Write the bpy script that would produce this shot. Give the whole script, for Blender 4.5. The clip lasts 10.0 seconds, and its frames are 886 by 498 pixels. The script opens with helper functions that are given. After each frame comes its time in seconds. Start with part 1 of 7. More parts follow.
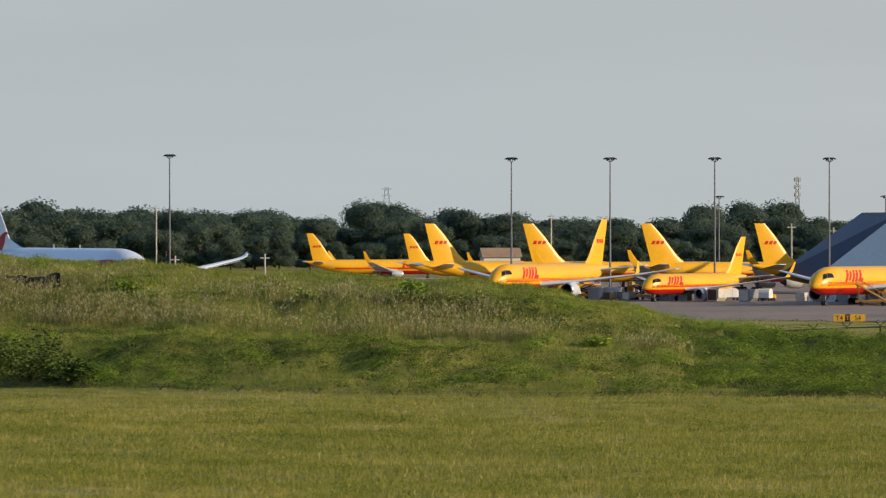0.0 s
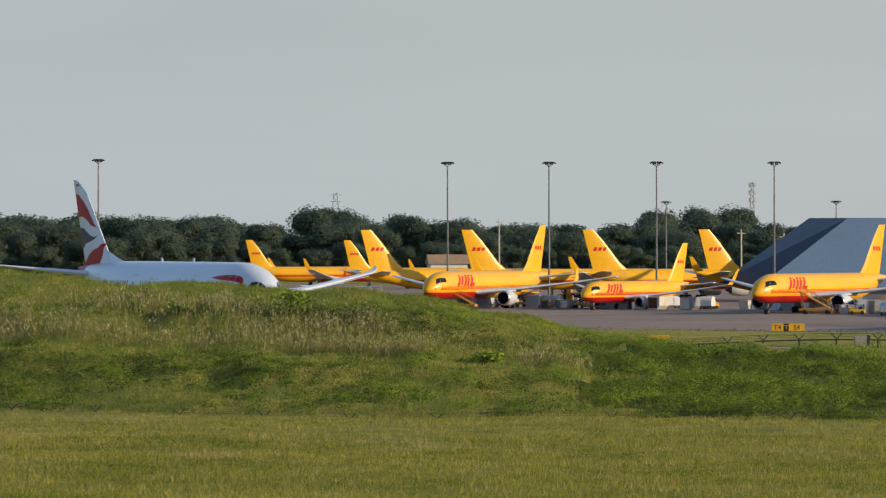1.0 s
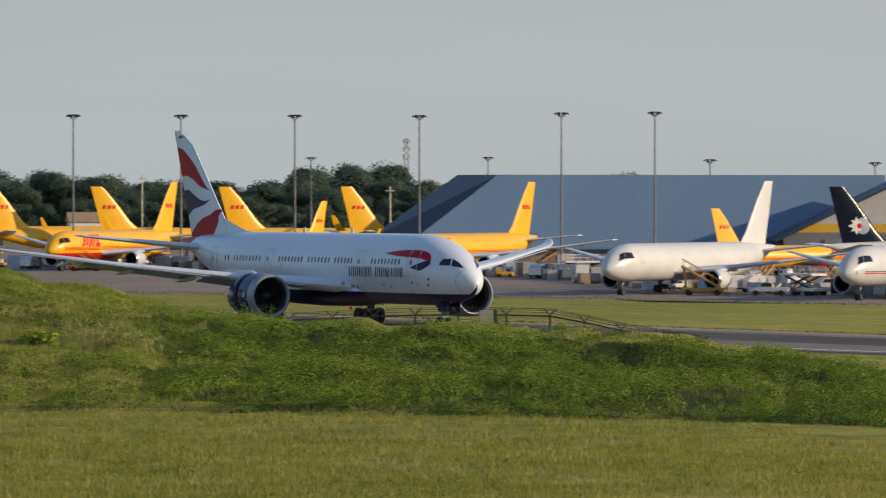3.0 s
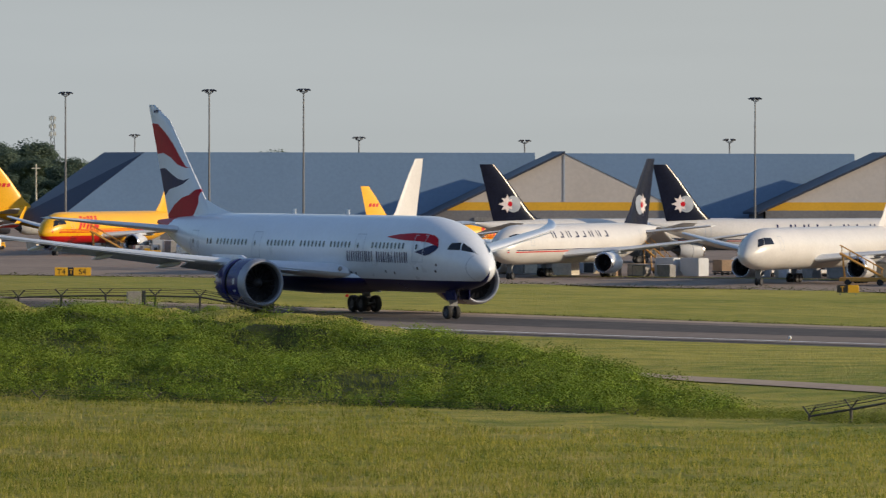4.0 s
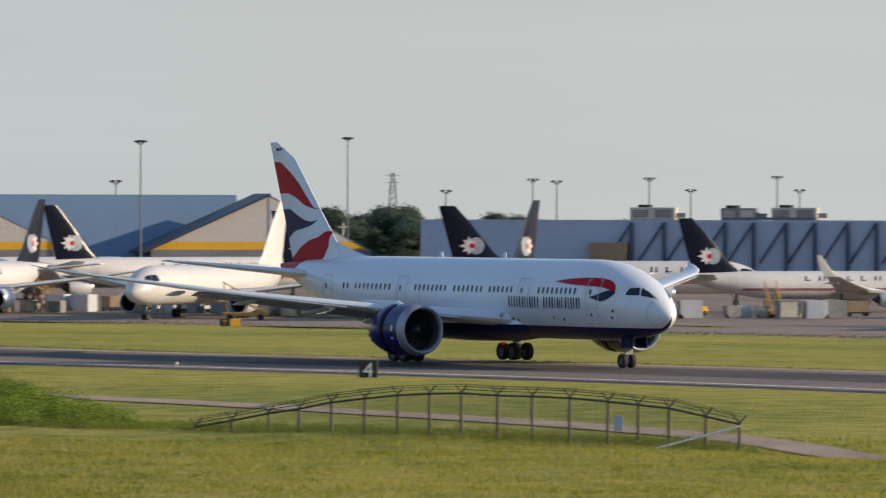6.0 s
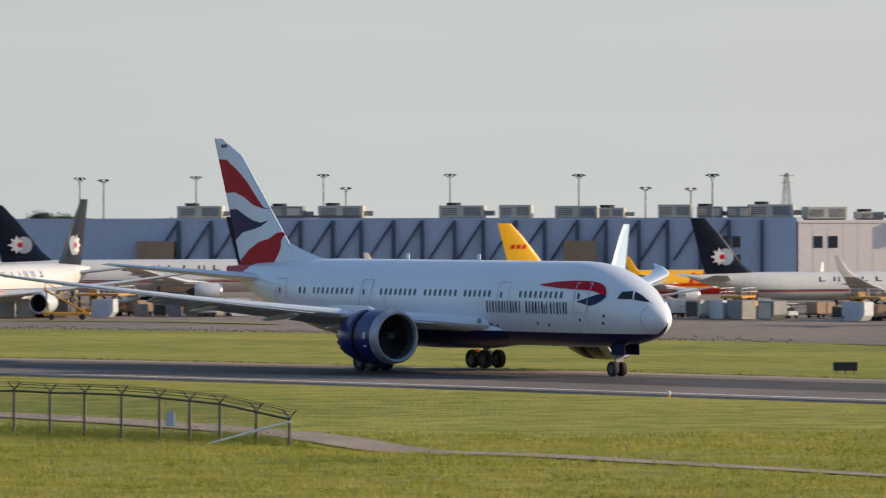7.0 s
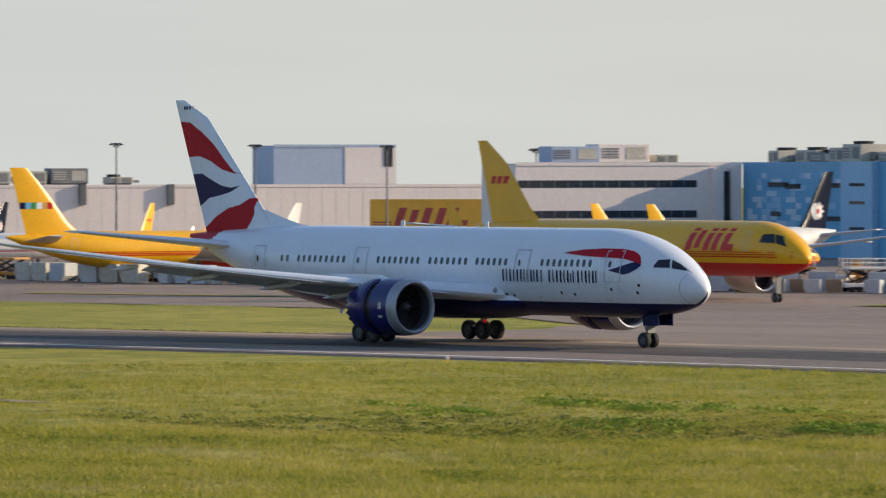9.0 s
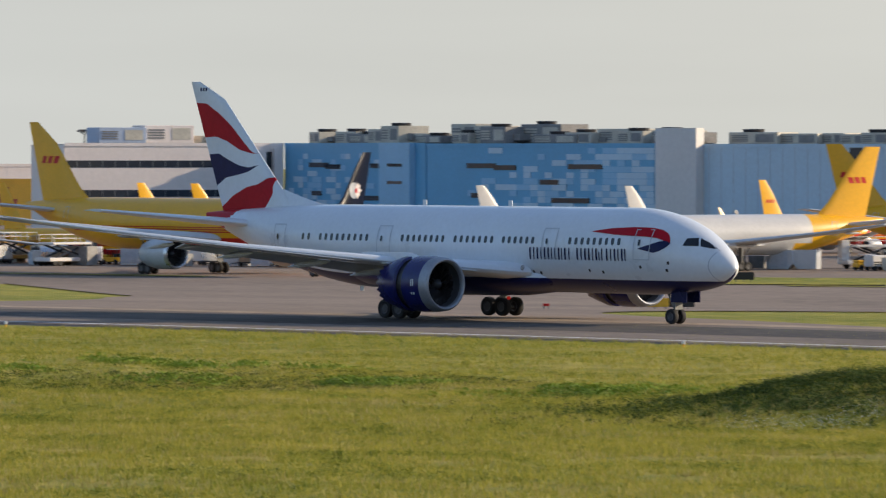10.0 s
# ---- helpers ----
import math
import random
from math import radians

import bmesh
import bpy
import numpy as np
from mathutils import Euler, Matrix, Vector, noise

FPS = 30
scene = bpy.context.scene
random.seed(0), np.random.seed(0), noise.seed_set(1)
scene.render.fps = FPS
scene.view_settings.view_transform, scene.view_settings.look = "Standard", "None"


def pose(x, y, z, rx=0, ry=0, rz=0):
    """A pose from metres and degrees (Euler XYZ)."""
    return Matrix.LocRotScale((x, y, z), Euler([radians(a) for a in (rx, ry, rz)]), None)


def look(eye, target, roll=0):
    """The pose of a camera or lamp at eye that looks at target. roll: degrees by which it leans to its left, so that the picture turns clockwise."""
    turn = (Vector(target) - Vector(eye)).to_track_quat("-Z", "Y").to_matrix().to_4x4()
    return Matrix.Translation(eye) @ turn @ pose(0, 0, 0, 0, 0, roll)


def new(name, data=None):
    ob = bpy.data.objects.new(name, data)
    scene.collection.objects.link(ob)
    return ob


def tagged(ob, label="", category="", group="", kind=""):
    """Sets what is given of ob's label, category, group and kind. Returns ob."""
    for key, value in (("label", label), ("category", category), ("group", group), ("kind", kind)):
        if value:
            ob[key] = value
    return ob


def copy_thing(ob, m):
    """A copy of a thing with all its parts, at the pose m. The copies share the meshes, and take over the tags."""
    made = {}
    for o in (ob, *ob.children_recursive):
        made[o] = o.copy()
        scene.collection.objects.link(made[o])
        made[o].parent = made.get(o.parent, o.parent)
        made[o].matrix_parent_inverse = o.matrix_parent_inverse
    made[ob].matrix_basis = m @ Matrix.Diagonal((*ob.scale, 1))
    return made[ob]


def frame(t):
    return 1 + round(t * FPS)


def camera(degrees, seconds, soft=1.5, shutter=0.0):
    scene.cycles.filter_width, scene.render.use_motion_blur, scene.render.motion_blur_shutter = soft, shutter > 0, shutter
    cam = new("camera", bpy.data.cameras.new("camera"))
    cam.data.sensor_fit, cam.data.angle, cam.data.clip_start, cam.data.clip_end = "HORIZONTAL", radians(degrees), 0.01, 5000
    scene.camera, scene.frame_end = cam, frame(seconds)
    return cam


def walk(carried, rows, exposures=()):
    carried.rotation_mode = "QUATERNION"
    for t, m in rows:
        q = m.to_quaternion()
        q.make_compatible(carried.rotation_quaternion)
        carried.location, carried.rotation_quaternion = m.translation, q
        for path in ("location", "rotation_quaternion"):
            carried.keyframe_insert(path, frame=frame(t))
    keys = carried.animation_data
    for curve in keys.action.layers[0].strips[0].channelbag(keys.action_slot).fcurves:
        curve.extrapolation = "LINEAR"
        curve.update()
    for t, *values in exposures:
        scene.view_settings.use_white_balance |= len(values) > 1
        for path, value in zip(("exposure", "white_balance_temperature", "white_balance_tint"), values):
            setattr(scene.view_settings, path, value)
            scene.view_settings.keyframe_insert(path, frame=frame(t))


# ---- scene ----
from mathutils.geometry import tessellate_polygon

# ------------------------------------------------------------------ camera
EYE_HEIGHT = 12.16
cam = camera(math.degrees(2 * math.atan(784 / 10400)), 10.0, 1.25, 0.18)
# seconds, x, y, heading east of north, tilt, roll
CAMERA_ROWS = [
    (0.0, -3.86, -34.74, 0.066, -0.238, 0.015),
    (0.5, 0.35, -18.76, 0.134, -0.174, -0.040),
    (1.0, 2.09, -2.32, 0.413, -0.177, -0.042),
    (1.5, 4.81, 13.98, 0.913, -0.268, -0.070),
    (2.0, 8.33, 30.14, 1.948, -0.350, -0.163),
    (2.2, 9.20, 36.68, 2.211, -0.401, -0.194),
    (3.3, 9.67, 67.94, 4.978, -0.655, 0.120),
    (3.5, 9.90, 70.44, 6.039, -0.686, 0.114),
    (4.0, 10.08, 70.83, 7.140, -0.809, 0.079),
    (4.5, 9.49, 66.10, 8.519, -0.835, 0.047),
    (5.0, 6.97, 52.01, 10.237, -0.930, 0.045),
    (5.5, 3.96, 38.62, 11.688, -0.832, 0.138),
    (6.0, 2.90, 33.60, 13.148, -0.403, 0.124),
    (6.2, 2.67, 32.54, 14.267, -0.361, 0.175),
    (7.3, 0.98, 27.54, 18.706, -0.406, -0.212),
    (7.5, 0.26, 24.86, 19.533, -0.368, -0.206),
    (8.0, -3.89, 13.53, 21.327, -0.423, -0.130),
    (8.5, -10.19, -0.34, 24.489, -0.861, -0.061),
    (9.0, -17.21, -15.27, 26.621, -0.765, -0.059),
    (9.5, -24.49, -30.10, 28.909, -0.800, -0.044),
    (10.0, -32.79, -44.36, 31.043, -0.955, 0.044),
]


def camera_pose(x, y, yaw, tilt, roll):
    a, b = radians(yaw), radians(tilt)
    way = Vector((math.sin(a) * math.cos(b), math.cos(a) * math.cos(b), math.sin(b)))
    eye = Vector((x, y, EYE_HEIGHT))
    return look(eye, eye + way * 100, roll)


# the film camera stops down a little while the white aircraft fills the picture
EXPOSURES = [(0, 0.37), (1.5, 0.34), (2.2, 0.30), (3.3, 0.27), (5.0, 0.33), (5.5, 0.43), (6.2, 0.52), (7.5, 0.58), (8.5, 0.66), (10, 0.60)]
walk(cam, [(t, camera_pose(*r)) for t, *r in CAMERA_ROWS], EXPOSURES)

# ------------------------------------------------------------------ light
SUN_AZIMUTH, SUN_ELEVATION = 106.0, 17.0
HAZE_COOL, HAZE_WARM = (2.25, 2.52, 2.68, 1), (2.95, 2.90, 2.65, 1)
world = bpy.data.worlds.new("evening_sky")
scene.world = world
world.use_nodes = True
wt = world.node_tree
sky = wt.nodes.new("ShaderNodeTexSky")
sky.sky_type, sky.sun_disc = "NISHITA", False
sky.sun_elevation, sky.sun_rotation = radians(SUN_ELEVATION), radians(SUN_AZIMUTH)
sky.air_density, sky.dust_density, sky.ozone_density = 1.3, 0.6, 1.0
# evening haze near the horizon, paler and warmer on the sun's side
_a, _e = radians(SUN_AZIMUTH), radians(SUN_ELEVATION)
where = wt.nodes.new("ShaderNodeTexCoord")
split = wt.nodes.new("ShaderNodeSeparateXYZ")
wt.links.new(where.outputs["Generated"], split.inputs[0])
height = wt.nodes.new("ShaderNodeMapRange")
height.inputs["From Min"].default_value, height.inputs["From Max"].default_value = 0.09, 0.17
height.inputs["To Min"].default_value, height.inputs["To Max"].default_value = 1.0, 0.12
height.interpolation_type = "SMOOTHSTEP"
wt.links.new(split.outputs["Z"], height.inputs[0])
toward = wt.nodes.new("ShaderNodeVectorMath")
toward.operation = "DOT_PRODUCT"
toward.inputs[1].default_value = (math.sin(_a), math.cos(_a), 0)
wt.links.new(where.outputs["Generated"], toward.inputs[0])
warmth = wt.nodes.new("ShaderNodeMapRange")
warmth.inputs["From Min"].default_value, warmth.inputs["From Max"].default_value = -0.45, 0.45
wt.links.new(toward.outputs["Value"], warmth.inputs[0])
haze = wt.nodes.new("ShaderNodeMix")
haze.data_type = "RGBA"
haze.inputs[6].default_value, haze.inputs[7].default_value = HAZE_COOL, HAZE_WARM
wt.links.new(warmth.outputs[0], haze.inputs[0])
blend = wt.nodes.new("ShaderNodeMix")
blend.data_type = "RGBA"
wt.links.new(height.outputs[0], blend.inputs[0])
clear = wt.nodes.new("ShaderNodeVectorMath")
clear.operation, clear.inputs[1].default_value = "MULTIPLY", (0.53, 0.65, 0.88)
wt.links.new(sky.outputs[0], clear.inputs[0])
wt.links.new(clear.outputs[0], blend.inputs[6])
# faint streaks of thin cloud
flat = wt.nodes.new("ShaderNodeVectorMath")
flat.operation, flat.inputs[1].default_value = "MULTIPLY", (3.0, 3.0, 26.0)
wt.links.new(where.outputs["Generated"], flat.inputs[0])
streak = wt.nodes.new("ShaderNodeTexNoise")
streak.inputs["Scale"].default_value, streak.inputs["Detail"].default_value = 1.6, 4
wt.links.new(flat.outputs[0], streak.inputs[0])
gain = wt.nodes.new("ShaderNodeMapRange")
for k, v in (("From Min", 0.3), ("From Max", 0.7), ("To Min", 0.955), ("To Max", 1.045)):
    gain.inputs[k].default_value = v
wt.links.new(streak.outputs[0], gain.inputs[0])
veil = wt.nodes.new("ShaderNodeVectorMath")
veil.operation = "SCALE"
wt.links.new(haze.outputs[2], veil.inputs[0])
wt.links.new(gain.outputs[0], veil.inputs[3])
wt.links.new(veil.outputs[0], blend.inputs[7])
wt.links.new(blend.outputs[2], wt.nodes["Background"].inputs[0])
wt.nodes["Background"].inputs[1].default_value = 0.15
sun = new("sun", bpy.data.lights.new("sun", "SUN"))
sun.data.energy, sun.data.angle, sun.data.color = 4.0, radians(0.6), (1.0, 0.80, 0.56)
sun.matrix_world = look((math.sin(_a) * 900, math.cos(_a) * 900, math.tan(_e) * 900), (0, 0, 0))

# ------------------------------------------------------------------ materials


def surface(name, base, rough=0.5, metal=0.0, vary=0.12, scale=0.6, fine=9.0, bump=0.0, coat=0.0, other=None, gloss=0.5):
    """A paint, metal or stone with stains at one scale and grain at another."""
    m = bpy.data.materials.new(name)
    m.use_nodes = True
    t = m.node_tree
    b = t.nodes["Principled BSDF"]
    where = t.nodes.new("ShaderNodeTexCoord")
    big, small = t.nodes.new("ShaderNodeTexNoise"), t.nodes.new("ShaderNodeTexNoise")
    big.inputs["Scale"].default_value, small.inputs["Scale"].default_value = scale, fine
    big.inputs["Detail"].default_value, small.inputs["Detail"].default_value = 5, 3
    t.links.new(where.outputs["Object"], big.inputs[0])
    t.links.new(where.outputs["Object"], small.inputs[0])
    add = t.nodes.new("ShaderNodeMath")
    add.operation = "ADD"
    half = t.nodes.new("ShaderNodeMath")
    half.operation, half.inputs[1].default_value = "MULTIPLY", 0.5
    t.links.new(big.outputs[0], add.inputs[0])
    t.links.new(small.outputs[0], add.inputs[1])
    t.links.new(add.outputs[0], half.inputs[0])
    ramp = t.nodes.new("ShaderNodeValToRGB")
    dark = other or [c * (1 - vary) for c in base]
    lite = [min(1, c * (1 + vary * 0.6)) for c in base]
    ramp.color_ramp.elements[0].position, ramp.color_ramp.elements[0].color = 0.36, (*dark, 1)
    ramp.color_ramp.elements[1].position, ramp.color_ramp.elements[1].color = 0.62, (*lite, 1)
    t.links.new(half.outputs[0], ramp.inputs[0])
    t.links.new(ramp.outputs[0], b.inputs["Base Color"])
    rr = t.nodes.new("ShaderNodeMapRange")
    rr.inputs["To Min"].default_value, rr.inputs["To Max"].default_value = max(0.02, rough - 0.08), min(1, rough + 0.08)
    t.links.new(big.outputs[0], rr.inputs[0])
    t.links.new(rr.outputs[0], b.inputs["Roughness"])
    b.inputs["Metallic"].default_value = metal
    b.inputs["Coat Weight"].default_value = coat
    b.inputs["Specular IOR Level"].default_value = gloss
    if bump:
        n = t.nodes.new("ShaderNodeBump")
        n.inputs["Strength"].default_value, n.inputs["Distance"].default_value = 0.6, bump
        t.links.new(small.outputs[0], n.inputs["Height"])
        t.links.new(n.outputs[0], b.inputs["Normal"])
    return m


def meadow(name, lush, dry, bare, patch=0.02):
    """Grass seen from afar: lush and dry patches, tufts and thin spots."""
    m = bpy.data.materials.new(name)
    m.use_nodes = True
    t = m.node_tree
    b = t.nodes["Principled BSDF"]
    where = t.nodes.new("ShaderNodeTexCoord")
    n1, n2, n3 = (t.nodes.new("ShaderNodeTexNoise") for _ in range(3))
    for n, s, d in ((n1, patch, 6), (n2, 0.35, 5), (n3, 4.0, 4)):
        n.inputs["Scale"].default_value, n.inputs["Detail"].default_value = s, d
        t.links.new(where.outputs["Object"], n.inputs[0])
    r1 = t.nodes.new("ShaderNodeValToRGB")
    r1.color_ramp.elements[0].position, r1.color_ramp.elements[0].color = 0.38, (*lush, 1)
    r1.color_ramp.elements[1].position, r1.color_ramp.elements[1].color = 0.62, (*dry, 1)
    mixin = t.nodes.new("ShaderNodeMath")
    mixin.operation = "MULTIPLY_ADD"
    mixin.inputs[1].default_value = 0.55
    t.links.new(n2.outputs[0], mixin.inputs[0])
    low = t.nodes.new("ShaderNodeMath")
    low.operation, low.inputs[1].default_value = "MULTIPLY", 0.45
    t.links.new(n1.outputs[0], low.inputs[0])
    t.links.new(low.outputs[0], mixin.inputs[2])
    t.links.new(mixin.outputs[0], r1.inputs[0])
    r3 = t.nodes.new("ShaderNodeMapRange")
    r3.inputs["From Min"].default_value, r3.inputs["From Max"].default_value = 0.52, 0.70
    r3.inputs["To Min"].default_value, r3.inputs["To Max"].default_value = 0.0, 0.75
    t.links.new(n3.outputs[0], r3.inputs[0])
    mx = t.nodes.new("ShaderNodeMix")
    mx.data_type = "RGBA"
    mx.inputs[7].default_value = (*bare, 1)
    t.links.new(r3.outputs[0], mx.inputs[0])
    t.links.new(r1.outputs[0], mx.inputs[6])
    # turf colour scaled paler towards the mown strip east of the bank
    axes = t.nodes.new("ShaderNodeSeparateXYZ")
    t.links.new(where.outputs["Object"], axes.inputs[0])
    east = t.nodes.new("ShaderNodeMapRange")
    east.interpolation_type = "SMOOTHSTEP"
    for k, v in (("From Min", 20.0), ("From Max", 75.0), ("To Min", 1.0), ("To Max", 1.28)):
        east.inputs[k].default_value = v
    t.links.new(axes.outputs[0], east.inputs[0])
    pale = t.nodes.new("ShaderNodeVectorMath")
    pale.operation = "SCALE"
    t.links.new(mx.outputs[2], pale.inputs[0])
    t.links.new(east.outputs[0], pale.inputs[3])
    t.links.new(pale.outputs[0], b.inputs["Base Color"])
    b.inputs["Roughness"].default_value = 0.9
    b.inputs["Specular IOR Level"].default_value = 0.15
    bp = t.nodes.new("ShaderNodeBump")
    bp.inputs["Strength"].default_value, bp.inputs["Distance"].default_value = 1.0, 0.30
    t.links.new(n3.outputs[0], bp.inputs["Height"])
    t.links.new(bp.outputs[0], b.inputs["Normal"])
    return m


def leafage(name, dark, lite, shine=0.25, single=0.34):
    """Leaves and blades: each clump has its own shade, and light shines through a little."""
    m = bpy.data.materials.new(name)
    m.use_nodes = True
    t = m.node_tree
    b = t.nodes["Principled BSDF"]
    g = t.nodes.new("ShaderNodeNewGeometry")
    where = t.nodes.new("ShaderNodeTexCoord")
    n = t.nodes.new("ShaderNodeTexNoise")
    n.inputs["Scale"].default_value, n.inputs["Detail"].default_value = 0.06, 6
    n.inputs["Roughness"].default_value = 0.75
    t.links.new(where.outputs["Object"], n.inputs[0])
    avg = t.nodes.new("ShaderNodeMath")
    avg.operation = "MULTIPLY_ADD"
    avg.inputs[1].default_value = single
    t.links.new(g.outputs["Random Per Island"], avg.inputs[0])
    sc = t.nodes.new("ShaderNodeMath")
    sc.operation, sc.inputs[1].default_value = "MULTIPLY", 1 - single
    t.links.new(n.outputs[0], sc.inputs[0])
    t.links.new(sc.outputs[0], avg.inputs[2])
    r = t.nodes.new("ShaderNodeValToRGB")
    r.color_ramp.elements[0].position, r.color_ramp.elements[0].color = 0.28, (*dark, 1)
    r.color_ramp.elements[1].position, r.color_ramp.elements[1].color = 0.70, (*lite, 1)
    t.links.new(avg.outputs[0], r.inputs[0])
    t.links.new(r.outputs[0], b.inputs["Base Color"])
    b.inputs["Roughness"].default_value = 0.7
    b.inputs["Specular IOR Level"].default_value = 0.2
    if shine:
        tr = t.nodes.new("ShaderNodeBsdfTranslucent")
        t.links.new(r.outputs[0], tr.inputs[0])
        mix = t.nodes.new("ShaderNodeMixShader")
        mix.inputs[0].default_value = shine
        t.links.new(b.outputs[0], mix.inputs[1])
        t.links.new(tr.outputs[0], mix.inputs[2])
        t.links.new(mix.outputs[0], t.nodes["Material Output"].inputs[0])
    return m


def glow(name, colour, power):
    m = surface(name, colour, 0.4)
    b = m.node_tree.nodes["Principled BSDF"]
    b.inputs["Emission Color"].default_value, b.inputs["Emission Strength"].default_value = (*colour, 1), power
    return m


WHITE = surface("white_aircraft_paint", (0.62, 0.655, 0.70), 0.3, 0, 0.05, 0.25, 3, coat=0.25)
FREIGHT_WHITE = surface("dusty_white_cargo_paint", (0.57, 0.555, 0.53), 0.36, 0, 0.08, 0.25, 3, coat=0.1)
NAVY = surface("navy_paint", (0.009, 0.012, 0.066), 0.3, 0, 0.2, 0.3, 3, gloss=0.16)
ENGINE_BLUE = surface("engine_blue_paint", (0.009, 0.012, 0.10), 0.25, 0, 0.2, 0.5, 4, gloss=0.4)
RED = surface("red_paint", (0.40, 0.008, 0.018), 0.35, 0, 0.14, 0.4, 3, gloss=0.10)
YELLOW = surface("yellow_aircraft_paint", (0.76, 0.385, 0.008), 0.34, 0, 0.09, 0.2, 3, gloss=0.4)
FREIGHT_RED = surface("freighter_red_paint", (0.52, 0.010, 0.012), 0.36, 0, 0.1, 0.3, 3, gloss=0.3)
BLACK_FIN = surface("black_tail_paint", (0.006, 0.008, 0.020), 0.22, 0, 0.3, 0.4, 3, gloss=0.18)
SOFT_PINK = surface("pale_emblem_paint", (0.60, 0.54, 0.53), 0.4, 0, 0.1, 0.8, 5)
EMBLEM_GREY = surface("grey_emblem_paint", (0.24, 0.27, 0.32), 0.4, 0, 0.1, 0.8, 5)
LEAF_GREEN = surface("green_band_paint", (0.03, 0.22, 0.06), 0.4, 0, 0.1, 0.8, 5)
SKY_BLUE = surface("light_blue_tail_paint", (0.40, 0.53, 0.66), 0.35, 0, 0.1, 0.4, 3)
WING_GREY = surface("wing_grey_paint", (0.50, 0.52, 0.54), 0.35, 0, 0.12, 0.5, 6, coat=0.2)
BARE = surface("bare_metal", (0.62, 0.63, 0.65), 0.28, 0.9, 0.12, 0.8, 6)
DARK_METAL = surface("dark_metal", (0.05, 0.05, 0.055), 0.4, 0.6, 0.3, 1.5, 8)
RUBBER = surface("tyre_rubber", (0.016, 0.016, 0.017), 0.8, 0, 0.3, 3, 15)
GLASS_DARK = surface("dark_cabin_glass", (0.012, 0.014, 0.02), 0.08, 0, 0.2, 2, 8)
SEAM = surface("door_seam_paint", (0.40, 0.44, 0.50), 0.5, 0, 0.15, 2, 8)
LIP_GREY = surface("dull_intake_metal", (0.30, 0.32, 0.36), 0.5, 0.55, 0.15, 0.8, 6)
# fan metal darkened for the shade inside the intake
SHADED_FAN = surface("shaded_fan_metal", (0.014, 0.014, 0.017), 0.5, 0.3, 0.3, 2, 8)

ASPHALT = surface("runway_asphalt", (0.20, 0.160, 0.130), 0.9, 0, 0.30, 0.05, 1.2, bump=0.01, gloss=0.2)
RUBBERED = surface("rubber_stained_asphalt", (0.080, 0.068, 0.060), 0.85, 0, 0.45, 0.06, 1.0, gloss=0.2)
CONCRETE = surface("apron_concrete", (0.235, 0.180, 0.140), 0.9, 0, 0.28, 0.03, 0.6, bump=0.01, gloss=0.25)
LINE = surface("white_line_paint", (0.72, 0.72, 0.70), 0.7, 0, 0.25, 0.4, 4)
# ground colour of the bank, darkened for the shade between the weeds
GAP_SHADE = surface("bank_gap_shade", (0.034, 0.044, 0.012), 0.95, 0, 0.4, 0.5, 5, bump=0.03, gloss=0.1)
ROAD = surface("service_road_concrete", (0.35, 0.272, 0.205), 0.95, 0, 0.28, 0.15, 2, bump=0.01, gloss=0.15)
GRASS = meadow("mown_grass", (0.122, 0.152, 0.020), (0.33, 0.280, 0.055), (0.23, 0.180, 0.070))
BANK_BLADES = leafage("bank_grass_blades", (0.085, 0.135, 0.014), (0.27, 0.285, 0.050), 0.38)
BLADES = leafage("grass_blades", (0.105, 0.148, 0.015), (0.38, 0.335, 0.065), 0.42)
MOWN = leafage("mown_blades", (0.148, 0.190, 0.020), (0.45, 0.380, 0.070), 0.45)
WEEDS = leafage("rank_weeds", (0.075, 0.140, 0.012), (0.275, 0.36, 0.036), 0.16, 0.10)
MID_WEEDS = leafage("deep_green_weeds", (0.038, 0.076, 0.008), (0.20, 0.25, 0.024), 0.12, 0.14)
# grass darkened to stand in for the shaded turf lip
SHADE_FRINGE = leafage("shade_dark_fringe_grass", (0.035, 0.05, 0.010), (0.09, 0.10, 0.022), 0.15)
STRAW = leafage("straw_tips", (0.26, 0.21, 0.06), (0.50, 0.42, 0.16), 0.3)
FLOWER = leafage("white_flower_heads", (0.55, 0.55, 0.48), (0.75, 0.75, 0.70), 0.2)
SEED_HEADS = leafage("pale_seed_heads", (0.27, 0.26, 0.11), (0.47, 0.43, 0.23), 0.3)
DRY_STALKS = leafage("dry_seed_stalks", (0.13, 0.125, 0.040), (0.36, 0.31, 0.13), 0.25)
# leaf green lightened and blued: the distance haze is in the colour
HAZED_LEAVES = leafage("hazed_tree_leaves", (0.076, 0.116, 0.086), (0.120, 0.158, 0.108), 0.5)
BARK = surface("bark", (0.09, 0.065, 0.045), 0.9, 0, 0.35, 2, 12, bump=0.03)

STEEL = surface("galvanised_steel", (0.15, 0.155, 0.16), 0.5, 0.4, 0.2, 1, 9)
FENCE_STEEL = surface("weathered_fence_steel", (0.085, 0.075, 0.068), 0.6, 0.3, 0.3, 1, 9)
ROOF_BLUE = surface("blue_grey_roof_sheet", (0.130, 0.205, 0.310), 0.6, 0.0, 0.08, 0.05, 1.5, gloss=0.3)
# roof sheet darkened to hold the shade of slopes facing from the sun
ROOF_SHADED = surface("shaded_roof_sheet", (0.030, 0.038, 0.062), 0.5, 0, 0.2, 0.1, 2)
GABLE = surface("pale_gable_cladding", (0.50, 0.46, 0.42), 0.6, 0, 0.08, 0.06, 1.5)
BAND_YELLOW = surface("yellow_band_paint", (0.68, 0.38, 0.02), 0.5, 0, 0.1, 0.2, 2)
